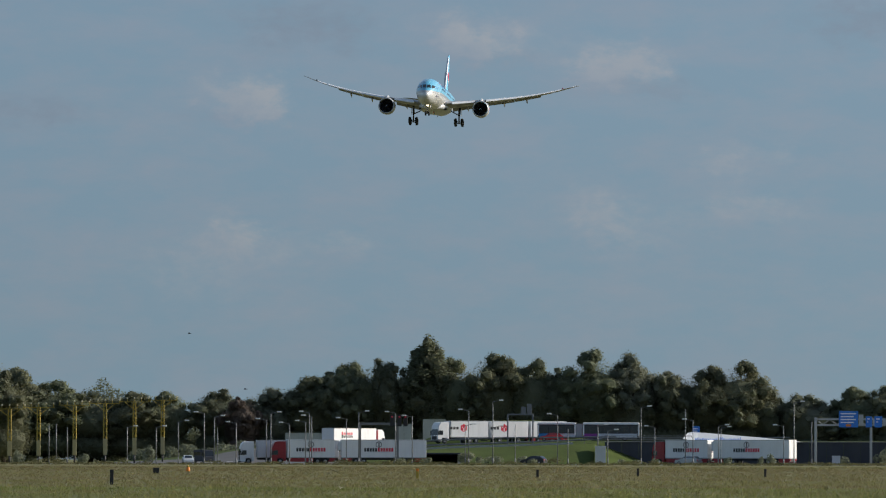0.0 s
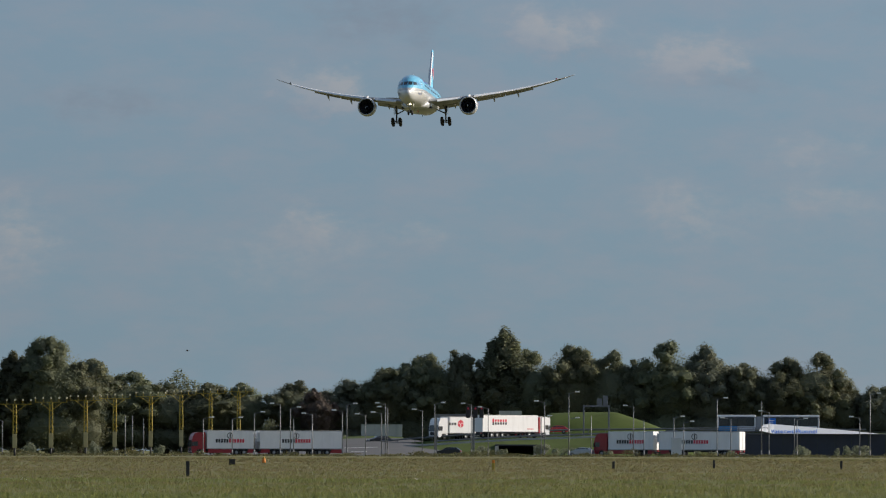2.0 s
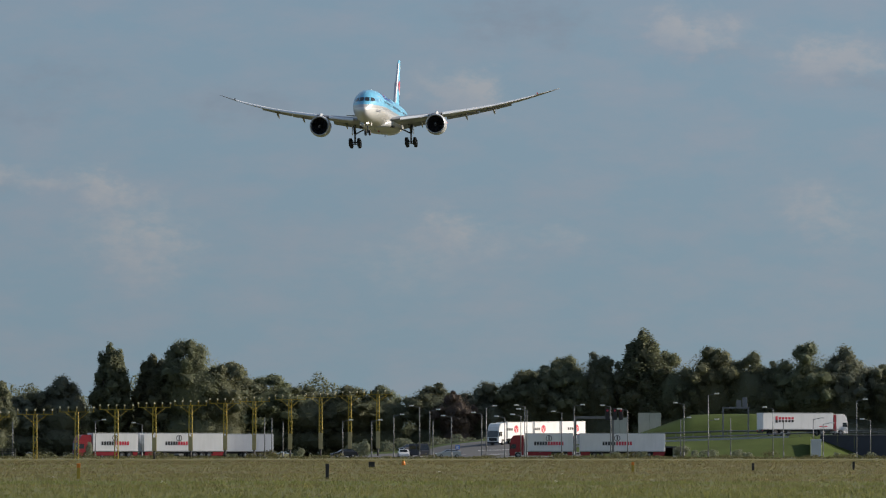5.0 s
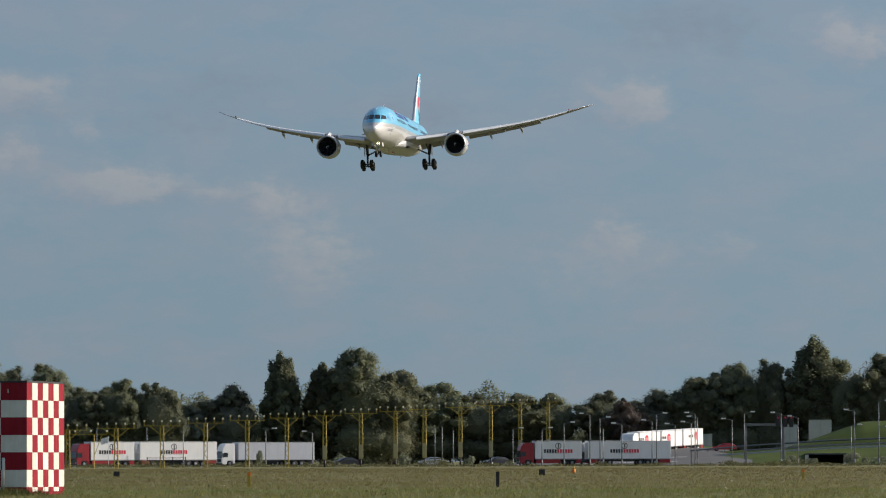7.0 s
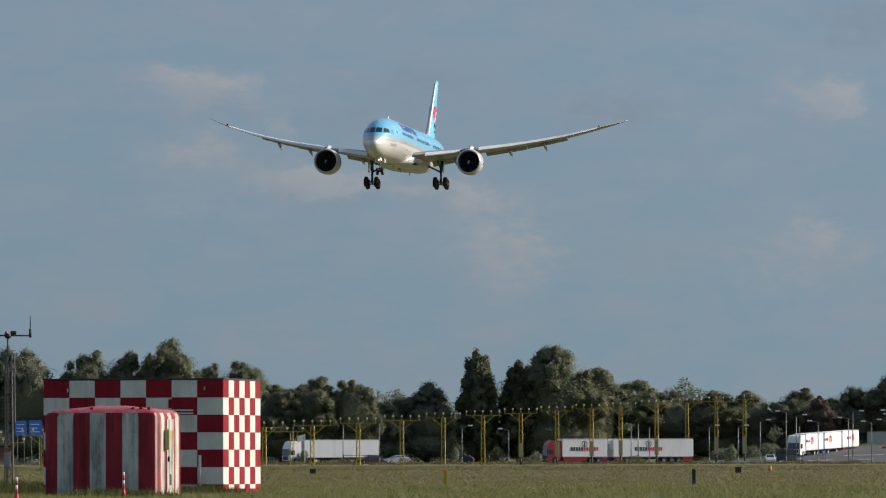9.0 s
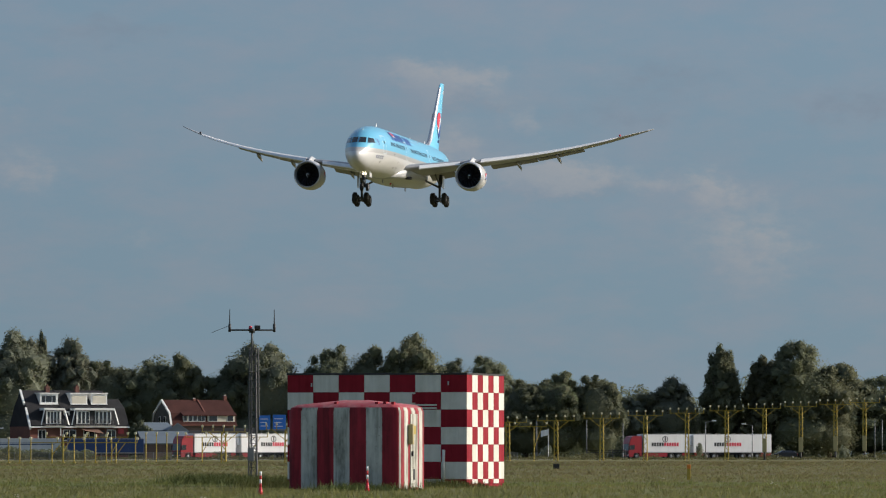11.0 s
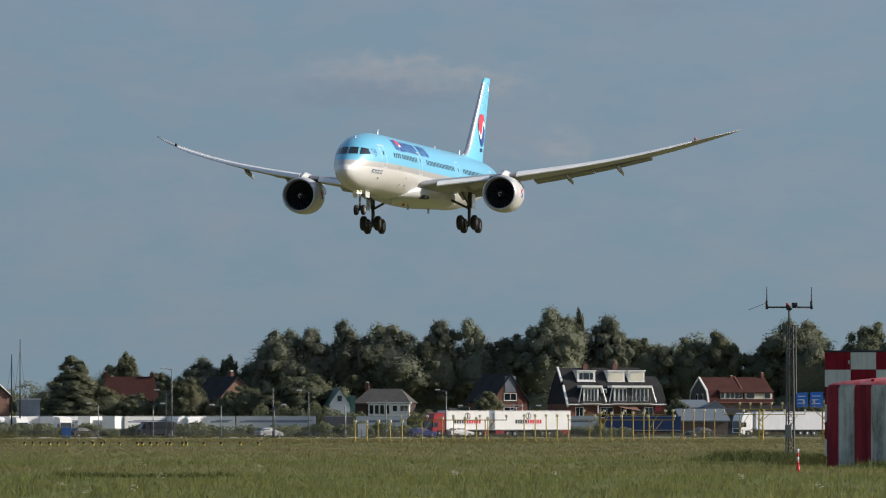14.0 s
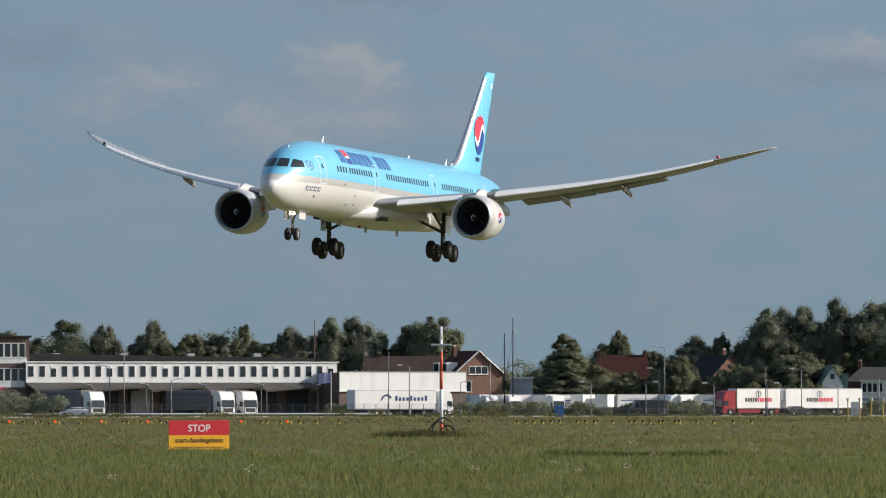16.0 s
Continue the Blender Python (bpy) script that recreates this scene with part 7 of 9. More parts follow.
# ---- buildings ----
M["brick"] = material("dark_brick", (0.13, 0.055, 0.04), 0.85, var=0.25, scale=0.6, fine=9.0, bump=0.3)
M["brick_red"] = material("red_brick", (0.17, 0.062, 0.045), 0.85, var=0.2, scale=0.6, fine=9.0, bump=0.3)
M["brick_tan"] = material("tan_brick", (0.19, 0.105, 0.075), 0.85, var=0.2, scale=0.6, fine=9.0, bump=0.3)
M["brick_brown"] = material("brown_brick", (0.12, 0.085, 0.075), 0.85, var=0.2, scale=0.6, fine=9.0, bump=0.3)
M["tile_dark"] = material("dark_tiles", (0.030, 0.030, 0.032), 0.9, spec=0.15, var=0.3, scale=0.5, fine=5.0, bump=0.5)
M["tile_red"] = material("red_tiles", (0.064, 0.026, 0.022), 0.9, spec=0.15, var=0.25, scale=0.5, fine=5.0, bump=0.5)
M["tile_brown"] = material("brown_tiles", (0.07, 0.05, 0.044), 0.9, spec=0.15, var=0.25, scale=0.5, fine=5.0, bump=0.5)
M["tile_grey"] = material("grey_tiles", (0.09, 0.085, 0.08), 0.9, spec=0.15, var=0.25, scale=0.5, fine=5.0, bump=0.5)
M["trim"] = material("white_trim", (0.78, 0.78, 0.75), 0.5, var=0.06, scale=1.0)
M["cladding"] = material("white_cladding", (0.74, 0.75, 0.75), 0.5, var=0.05, scale=0.2, stain=((0.5, 0.5, 0.48), 0.5, 0.4))
M["green_trim"] = material("green_boards", (0.05, 0.125, 0.105), 0.6, var=0.2, scale=1.0)
M["sheet_blue"] = material("blue_grey_sheet", (0.13, 0.16, 0.19), 0.55, var=0.12, scale=0.8)
M["shed_grey"] = material("shed_sheet", (0.30, 0.31, 0.32), 0.6, var=0.15, scale=0.5)


def pane(parent, x0, x1, y, z0, z1, bars=1, side="front"):
    """A window: white frame, dark panes, sill."""
    fb = bmesh.new()
    f = 0.09
    if side == "front":
        for a, b, c, d in ((x0, x1, z0, z0 + f), (x0, x1, z1 - f, z1), (x0, x0 + f, z0, z1), (x1 - f, x1, z0, z1)):
            box(fb, a, b, y - 0.09, y - 0.005, c, d)
        wn = part("window", fb, M["trim"], parent, "white-framed window")
        for k in range(bars):
            a, b = x0 + f + (x1 - x0 - 2 * f) * k / bars, x0 + f + (x1 - x0 - 2 * f) * (k + 1) / bars
            part("pane", B(a + 0.02, b - 0.02, y - 0.05, y - 0.015, z0 + f, z1 - f), M["glass"], wn)
            if k:
                part("mullion", B(a - 0.035, a + 0.035, y - 0.085, y - 0.01, z0 + f, z1 - f), M["trim"], wn)
        part("sill", B(x0 - 0.08, x1 + 0.08, y - 0.16, y, z0 - 0.08, z0 - 0.005), M["trim"], wn)
    else:
        for a, b, c, d in ((x0, x1, z0, z0 + f), (x0, x1, z1 - f, z1), (x0, x0 + f, z0, z1), (x1 - f, x1, z0, z1)):
            box(fb, *sorted((y, y + 0.09 * (1 if side == "east" else -1))), a, b, c, d)
        wn = part("window", fb, M["trim"], parent, "white-framed window")
        part("pane", B(*sorted((y + 0.01 * (1 if side == "east" else -1), y + 0.05 * (1 if side == "east" else -1))), x0 + f, x1 - f, z0 + f, z1 - f), M["glass"], wn)


def gable_house(az, d, w_, dep, eave, ridge, along_x, wall, roof_m, label, turn=0.0, over=0.35, hip=0.0, barge=True, chimneys=()):
    """A house with a pitched roof; the ridge runs along x or towards the viewer."""
    t = thing("house", at(az, d, 0, turn), label, "house", "houses behind the road")
    part("wall", B(-w_ / 2, w_ / 2, 0, dep, -0.2, eave), wall, t)
    rb = bmesh.new()
    th = 0.22
    if along_x:
        x0, x1 = -w_ / 2 - over, w_ / 2 + over
        prof = [(-over, eave - 0.12), (dep / 2, ridge), (dep + over, eave - 0.12)]
        L_ = [[rb.verts.new((x + (hip if i == 1 and x < 0 else (-hip if i == 1 else 0)), y, z + dz)) for i, (y, z) in enumerate(prof)] for x in (x0, x1) for dz in (0, -th)]
        a, b, c, e = L_
        for i in (0, 1):
            rb.faces.new((a[i], c[i], c[i + 1], a[i + 1])), rb.faces.new((b[i + 1], e[i + 1], e[i], b[i]))
            rb.faces.new((a[i], a[i + 1], b[i + 1], b[i])), rb.faces.new((c[i + 1], c[i], e[i], e[i + 1]))
        rb.faces.new((a[0], b[0], e[0], c[0])), rb.faces.new((a[2], c[2], e[2], b[2]))
        gb = bmesh.new()
        for s, x in ((-1, -w_ / 2), (1, w_ / 2)):
            if hip:
                vs = [gb.verts.new(v) for v in ((x + s * over, -over, eave - 0.05), (x + s * over, dep + over, eave - 0.05), (x + s * (over - hip), dep / 2, ridge - 0.02))]
            else:
                vs = [gb.verts.new(v) for v in ((x, 0, eave), (x, dep, eave), (x, dep / 2, ridge - 0.15))]
            gb.faces.new(vs if s > 0 else vs[::-1])
        part("gable", gb, roof_m if hip else wall, t)
    else:
        y0, y1 = -over, dep + over
        prof = [(-w_ / 2 - over, eave - 0.12), (0, ridge), (w_ / 2 + over, eave - 0.12)]
        L_ = [[rb.verts.new((x, y, z + dz)) for x, z in prof] for y in (y0, y1) for dz in (0, -th)]
        a, b, c, e = L_
        for i in (0, 1):
            rb.faces.new((a[i + 1], c[i + 1], c[i], a[i])), rb.faces.new((b[i], e[i], e[i + 1], b[i + 1]))
            rb.faces.new((a[i], b[i], b[i + 1], a[i + 1])), rb.faces.new((c[i], c[i + 1], e[i + 1], e[i]))
        rb.faces.new((a[0], c[0], e[0], b[0])), rb.faces.new((a[2], b[2], e[2], c[2]))
        gb = bmesh.new()
        gb.faces.new([gb.verts.new(v) for v in ((-w_ / 2, 0, eave), (w_ / 2, 0, eave), (0, 0, ridge - 0.15))])
        part("gable", gb, wall, t)
    bmesh.ops.recalc_face_normals(rb, faces=rb.faces)
    rf = part("roof", rb, roof_m, t)
    if barge and not hip:
        if along_x:
            for x in (-w_ / 2 - over - 0.05, w_ / 2 + over + 0.05):
                for y in (-over, dep + over):
                    part("barge_board", TUBE((x, y, eave - 0.2), (x, dep / 2, ridge - 0.05), 0.13, n=4), M["trim"], rf, "white barge board")
        else:
            for s in (-1, 1):
                part("barge_board", TUBE((s * (w_ / 2 + over), -over - 0.05, eave - 0.2), (0, -over - 0.05, ridge - 0.05), 0.12, n=4), M["trim"], rf, "white barge board")
    for x, y, h in chimneys:
        ch = part("chimney", B(x - 0.35, x + 0.35, y - 0.35, y + 0.35, ridge - 1.5, ridge + h, bevel=0.03), M["brick"], rf)
        part("chimney_cap", B(x - 0.25, x + 0.25, y - 0.25, y + 0.25, ridge + h, ridge + h + 0.25), M["concrete"], ch)
    return t, rf


def dormer(parent, x0, x1, y, z0, z1, bars, roof_m, blank=False):
    body_ = part("dormer", B(x0, x1, y, y + 2.6, z0, z1), M["trim"], parent, "white flat-roofed dormer")
    part("dormer_roof", B(x0 - 0.2, x1 + 0.2, y - 0.25, y + 2.6, z1, z1 + 0.25, bevel=0.03), M["trim"], body_)
    if not blank:
        n = bars
        for k in range(n):
            a, b = x0 + 0.15 + (x1 - x0 - 0.3) * k / n, x0 + 0.15 + (x1 - x0 - 0.3) * (k + 1) / n
            part("pane", B(a + 0.06, b - 0.06, y - 0.03, y - 0.003, z0 + 0.35, z1 - 0.2), M["glass"], body_)


# long double house: steep dark roof, two tiers of white dormers, balconies
def prism(section, x0, x1):
    """A solid of that (y, z) outline from x0 to x1."""
    pb = bmesh.new()
    a, b = [pb.verts.new((x0, y, z)) for y, z in section], [pb.verts.new((x1, y, z)) for y, z in section]
    n = len(section)
    for k in range(n):
        pb.faces.new((a[k], a[(k + 1) % n], b[(k + 1) % n], b[k]))
    pb.faces.new(a), pb.faces.new(b[::-1])
    bmesh.ops.recalc_face_normals(pb, faces=pb.faces)
    return pb


def french_window(parent, x0, x1, y, z0, z1, leaves):
    """White glazed doors, each leaf with its pane."""
    fr = part("window", B(x0, x1, y, y + 0.08, z0, z1), M["trim"], parent, "white glazed balcony doors")
    w_ = (x1 - x0) / leaves
    for k in range(leaves):
        part("pane", B(x0 + w_ * k + 0.13, x0 + w_ * (k + 1) - 0.13, y - 0.03, y - 0.003, z0 + 0.2, z1 - 0.15), M["glass"], fr)


def railing_front(parent, x0, x1, y, z0, z1):
    rl = part("balcony_rail", B(x0, x1, y - 0.04, y + 0.04, z1 - 0.08, z1), M["galv"], parent)
    n = int((x1 - x0) / 0.45)
    for k in range(n + 1):
        x = x0 + (x1 - x0) * k / n
        part("baluster", B(x - 0.03, x + 0.03, y - 0.03, y + 0.03, z0, z1 - 0.08), M["galv"], rl)


def double_house():
    ze, zr, W, D_ = 6.0, 12.75, 19.6, 10.0
    t = thing("house", at(8.234, 1540, 0, 22), "large dark-roofed double house with white dormers and balconies", "house", "houses behind the road")
    part("wall", B(-W / 2, W / 2, 0, D_, -0.2, ze), M["brick"], t)
    for s, x in ((-1, -W / 2), (1, W / 2 - 1.5)):
        part("brick_pier", B(x if s > 0 else x - 0.02, x + 1.5 if s < 0 else x + 1.52, -0.12, 0.0, -0.2, ze - 0.1), M["brick_red"], t, "red brick pier")
    slope = [(-0.5, ze - 0.1), (1.9, ze + 3.6), (D_ / 2, zr), (D_ - 1.9, ze + 3.6), (D_ + 0.5, ze - 0.1)]
    rf = part("roof", prism(slope, -W / 2 + 0.05, W / 2 - 3.0), M["tile_dark"], t, "steep dark tiled roof")
    low = [(-0.5, ze - 0.1), (1.9, ze + 3.4), (D_ / 2, zr - 1.6), (D_ - 1.9, ze + 3.4), (D_ + 0.5, ze - 0.1)]
    part("roof", prism(low, W / 2 - 3.0, W / 2 + 0.15), M["tile_dark"], t, "lower end of the dark roof")
    x = -W / 2 - 0.02
    for (ya, za), (yb, zb) in (((-0.55, ze - 0.2), (1.75, ze + 3.55)), ((2.6, ze + 4.35), (D_ / 2 - 0.4, zr + 0.15))):
        part("barge_board", prism([(ya, za), (yb, zb), (yb + 0.1, zb - 0.35), (ya + 0.12, za - 0.35)], x - 0.25, x + 0.12), M["trim"], rf, "white barge board")
    part("party_coping", prism([(-0.5, ze + 0.1), (1.9, ze + 3.8), (D_ / 2, zr + 0.15), (D_ / 2 + 0.3, zr - 0.2)], -3.1, -2.85), M["tile_dark"], rf)
    for cx in (-4.4, 1.55):
        ch = part("chimney", B(cx - 0.4, cx + 0.4, D_ / 2 - 0.4, D_ / 2 + 0.4, zr - 1.2, zr + 0.75, bevel=0.04), M["brick"], rf)
        part("chimney_pot", TUBE((cx, D_ / 2, zr + 0.75), (cx, D_ / 2, zr + 1.1), 0.17, 0.13, n=8), M["brick_red"], ch)
    # upper tier
    for x0, x1, shut in ((-6.9, -3.3, False), (-0.75, 2.6, True), (3.4, 6.6, True)):
        y, z0, z1 = 2.3, ze + 4.15, ze + 6.05
        dm = part("dormer", B(x0, x1, y, y + 2.4, z0, z1), M["trim"], t, "flat-topped white dormer")
        part("dormer_roof", B(x0 - 0.15, x1 + 0.15, y - 0.22, y + 2.2, z1, z1 + 0.22, bevel=0.03), M["trim"], dm)
        if shut:
            part("shutter", B(x0 + 0.25, x1 - 0.25, y - 0.05, y - 0.004, z0 + 0.15, z1 - 0.3), M["cream_pale"], dm, "closed cream roller shutter")
        else:
            for k in range(3):
                a = x0 + 0.35 + (x1 - x0 - 0.7) * (0, 0.28, 0.72)[k]
                b = x0 + 0.35 + (x1 - x0 - 0.7) * (0.28, 0.72, 1.0)[k]
                part("pane", B(a + 0.07, b - 0.07, y - 0.04, y - 0.003, z0 + 0.4, z1 - 0.3), M["glass"], dm)
        part("sill", B(x0 - 0.05, x1 + 0.05, y - 0.18, y, z0 - 0.06, z0 + 0.08), M["trim"], dm)
    # lower tier: recessed balconies between sloping white side boards
    for x0, x1, leaves in ((-7.2, -3.0, ((-6.4, -3.8, 4),)), (-1.1, 7.0, ((-0.3, 2.1, 3), (3.2, 6.4, 4)))):
        y, z0, z1 = -0.4, ze + 0.35, ze + 3.0
        bay = part("balcony", B(x0 + 0.5, x1 - 0.5, y + 0.39, y + 2.6, z0, z1), M["dark"], t, "recessed balcony with white doors")
        part("lintel", B(x0, x1, y - 0.25, y + 2.6, z1, z1 + 0.42, bevel=0.03), M["trim"], bay)
        for s, xx in ((-1, x0 + 0.1), (1, x1 - 0.1)):
            sb = bmesh.new()
            tube(sb, (xx, y - 0.15, z1 + 0.1), (xx + s * 0.75, y - 0.45, z0 - 0.05), 0.14, n=4)
            part("side_board", sb, M["trim"], bay, "slanting white side board")
        for a, b, n in leaves:
            french_window(bay, a, b, y + 0.3, z0 + 0.05, z1 - 0.1, n)
        for s, xx in ((-1, x0 + 0.75), (1, x1 - 0.75)):
            part("curtain", B(xx - 0.18, xx + 0.18, y + 0.28, y + 0.36, z0 + 0.1, z1 - 0.1), M["trim"], bay)
        railing_front(bay, x0 + 0.5, x1 - 0.5, y - 0.5, z0 - 0.2, z0 + 0.95)
        part("floor_slab", B(x0 + 0.1, x1 - 0.1, y - 0.55, y + 0.5, z0 - 0.35, z0 - 0.2), M["concrete"], bay)
    wn = part("roof_window", B(-2.65, -1.5, 0.9, 2.2, ze + 1.7, ze + 2.85), M["trim"], t, "small white roof window")
    part("pane", B(-2.4, -1.75, 0.86, 0.895, ze + 1.95, ze + 2.55), M["glass"], wn)
    part("gutter", B(-W / 2 - 0.1, W / 2 + 0.1, -0.72, -0.55, ze - 0.22, ze + 0.02), M["trim"], t, "white gutter")
    part("downpipe", TUBE((-3.9, -0.6, ze - 1.7), (-3.9, -0.6, ze - 0.2), 0.12, n=6), M["trim"], t)
    for x0, x1 in ((-8.2, -6.6), (-3.2, -0.6), (0.9, 3.2), (5.6, 7.4)):
        pane(t, x0, x1, 0, ze - 2.6, ze - 0.6, 2)
    part("door", B(4.2, 5.2, -0.06, -0.004, ze - 4.5, ze - 0.7), M["dark"], t)
    ab = bmesh.new()
    vs = [ab.verts.new(v) for v in ((0.0, -0.1, ze - 0.3), (3.6, -0.1, ze - 0.3), (4.2, -2.0, ze - 1.3), (0.6, -2.0, ze - 0.8))]
    ab.faces.new(vs)
    part("awning", ab, M["brick_tan"], t, "sun-bleached tan awning")
    part("red_panel", B(7.8, 9.0, -0.16, -0.125, ze - 1.3, ze - 0.35), M["red_paint"], t)


M["cream_pale"] = material("cream_shutter", (0.62, 0.58, 0.47), 0.6, var=0.06, scale=1.0)
double_house()


def gambrel_house():
    ze, zr, W, D_ = 6.5, 11.0, 12.8, 9.0
    t = thing("house", at(7.376, 1545, 0, 22), "red-tiled gambrel house with a long white dormer", "house", "houses behind the road")
    part("wall", B(-W / 2, W / 2, 0, D_, -0.2, ze), M["brick_brown"], t)
    sec = [(-0.35, ze - 0.2), (0.55, ze + 2.0), (D_ / 2, zr), (D_ - 0.55, ze + 2.0), (D_ + 0.35, ze - 0.2)]
    part("gable", prism([(y, z - 0.1) for y, z in sec], -W / 2, -W / 2 + 0.2), M["tile_grey"], t, "dark boarded gable end")
    rf = part("roof", prism(sec, -W / 2 + 0.2, W / 2 + 0.3), M["tile_red"], t, "weathered red tiled gambrel roof")
    for (ya, za), (yb, zb) in zip(sec, sec[1:]):
        part("barge_board", prism([(ya, za + 0.1), (yb, zb + 0.1), (yb, zb - 0.25), (ya, za - 0.25)], -W / 2 - 0.25, -W / 2 + 0.1), M["trim"], rf, "white barge board")
    part("party_coping", prism([(0.4, ze + 2.0), (D_ / 2, zr + 0.18), (D_ / 2 + 0.2, zr - 0.2)], 0.55, 0.8), M["brick_red"], rf)
    for cx in (0.0, 6.2):
        ch = part("chimney", B(cx - 0.3, cx + 0.3, D_ / 2 - 0.3, D_ / 2 + 0.3, zr - 0.6, zr + (0.25 if cx < 1 else 0.8), bevel=0.03), M["brick_red"], rf)
        part("chimney_cap", B(cx - 0.2, cx + 0.2, D_ / 2 - 0.2, D_ / 2 + 0.2, zr + (0.25 if cx < 1 else 0.8), zr + (0.4 if cx < 1 else 0.95)), M["concrete"], ch)
    for x0, x1, wins in ((-4.0, 0.4, ((-3.9, -3.3), (-2.9, -2.2), (-2.0, -1.3), (-1.1, -0.4), (-0.3, 0.3))), (0.9, 6.4, ((1.2, 2.8), (4.9, 6.0)))):
        dm = part("dormer", B(x0, x1, -0.1, 2.6, ze + 0.35, ze + 1.75), M["cream_pale"], t, "long white dormer")
        part("dormer_roof", prism([(-0.45, ze + 1.7), (2.6, ze + 3.0), (2.6, ze + 2.7), (-0.45, ze + 1.5)], x0 - 0.25, x1 + 0.25), M["tile_red"], dm)
        for a, b in wins:
            wn = part("window", B(a - 0.08, b + 0.08, -0.16, -0.104, ze + 0.45, ze + 1.6), M["trim"], dm)
            part("pane", B(a, b, -0.19, -0.163, ze + 0.55, ze + 1.5), M["glass"], wn)
    for a in (2.6, 5.2):
        wn = part("window", B(-W / 2 - 0.08, -W / 2 - 0.003, a, a + 0.9, ze - 0.1, ze + 1.4), M["trim"], t)
        part("pane", B(-W / 2 - 0.11, -W / 2 - 0.083, a + 0.1, a + 0.8, ze, ze + 1.3), M["glass"], wn)
    part("gutter", B(-W / 2 - 0.1, W / 2 + 0.3, -0.55, -0.4, ze - 0.35, ze - 0.15), M["brick_red"], t)


gambrel_house()
# tall dark gabled house with red brick front
h3, r3 = gable_house(8.969, 1550, 7.0, 11.5, 6.67, 11.75, False, M["brick"], M["tile_dark"], "dark steep-roofed house with a red brick gable", turn=25, barge=False)
part("boarding", prism([(-0.10, 6.67 + 1.6), (-0.02, 6.67 + 1.6), (-0.02, 11.75 - 0.5), (-0.10, 11.75 - 0.5)], -1.1, 1.1), M["sheet_blue"], h3, "grey boarded gable top")
for a, b in ((-3.3, -1.5), (1.5, 3.3)):
    part("brick_panel", B(a, b, -0.06, -0.004, -0.2, 6.67 + 0.2), M["brick_red"], h3, "red brick panel")
pane(h3, -1.3, 1.3, 0, 6.67 + 0.0, 6.67 + 1.4, 2), pane(h3, -1.3, 1.3, 0, 6.67 - 3.0, 6.67 - 1.2, 2)
sc = thing("scaffold", at(8.95, 1532), "aluminium scaffold stairs beside a brick house", "scaffold")
for x in (-1.8, 0.2, 1.8):
    part("upright", TUBE((x, 0, -0.1), (x, 0, 6.0), 0.07, n=5), M["lamp_white"], sc)
for k in range(3):
    part("deck", B(-1.8, 1.8, -0.3, 0.3, 1.9 * (k + 1), 1.9 * (k + 1) + 0.12), M["lamp_white"], sc)
    part("brace", TUBE((-1.8, 0, 1.9 * k + 0.3), (1.8, 0, 1.9 * (k + 1)), 0.06, n=5), M["lamp_white"], sc)
# small white gable with green trim, and the wide house beside it
h4, r4 = gable_house(10.150, 1500, 3.7, 8, 5.8, 8.8, False, M["trim"], M["green_trim"], "small white gabled house with green trim", turn=8, barge=False)
pane(h4, -0.5, 0.5, 0, 6.3, 7.5, 1)
part("lean_to", B(1.86, 2.9, 0.4, 3.0, -0.1, 7.4, bevel=0.02), M["green_trim"], h4, "green timber lean-to")
h5, r5 = gable_house(9.86, 1548, 10.2, 10, 6.3, 8.9, True, M["tile_brown"], M["tile_grey"], "wide hip-roofed house with a glazed white upper floor", turn=-8, hip=2.4, chimneys=((-3.4, 5, 1.1),))
part("glazed_front", B(-2.4, 5.4, -0.9, 0.0, 3.3, 6.1), M["trim"], h5, "white glazed front")
for k in range(4):
    pane(h5, -2.2 + 1.0 * k, -1.3 + 1.0 * k, -0.9, 4.1, 5.9, 1)
pane(h5, 2.2, 3.2, -0.9, 4.6, 5.8, 1), pane(h5, 3.6, 5.2, -0.9, 4.6, 5.8, 2)
part("flat_roof", B(-2.7, 5.7, -1.2, 0.2, 6.15, 6.35, bevel=0.02), M["trim"], h5)
# low roofs between the houses
for az, d, w_, e, r, wm, rm, lab, turn in ((7.62, 1498, 8.6, 3.0, 5.0, "brick_brown", "sheet_blue", "dark shed with a blue-grey sheet roof", 14), (7.66, 1515, 4.4, 5.4, 6.7, "shed_grey", "sheet_blue", "lean building with a pale sheet roof", 20),
                                           (7.55, 1510, 3.4, 5.2, 6.6, "shed_grey", "shed_grey", "grey gabled greenhouse among sheds", 0), (7.30, 1512, 9.5, 4.2, 5.2, "tile_grey", "tile_dark", "dark low outbuilding behind the road", 16), (7.1, 1508, 5.0, 3.6, 5.6, "brick", "tile_dark", "small dark shed beside blue signs", 10),
                                           (9.40, 1500, 5.6, 3.2, 5.1, "trim", "tile_dark", "low white-gabled shed behind lorries", -12), (9.12, 1503, 7.0, 3.4, 4.5, "trim", "shed_grey", "low pale shed with a shallow roof", 0)):
    gable_house(az, d, w_, 8, e, r, not ("gabled" in lab or "shallow" in lab), M[wm], M[rm], lab, turn=turn, barge=False)
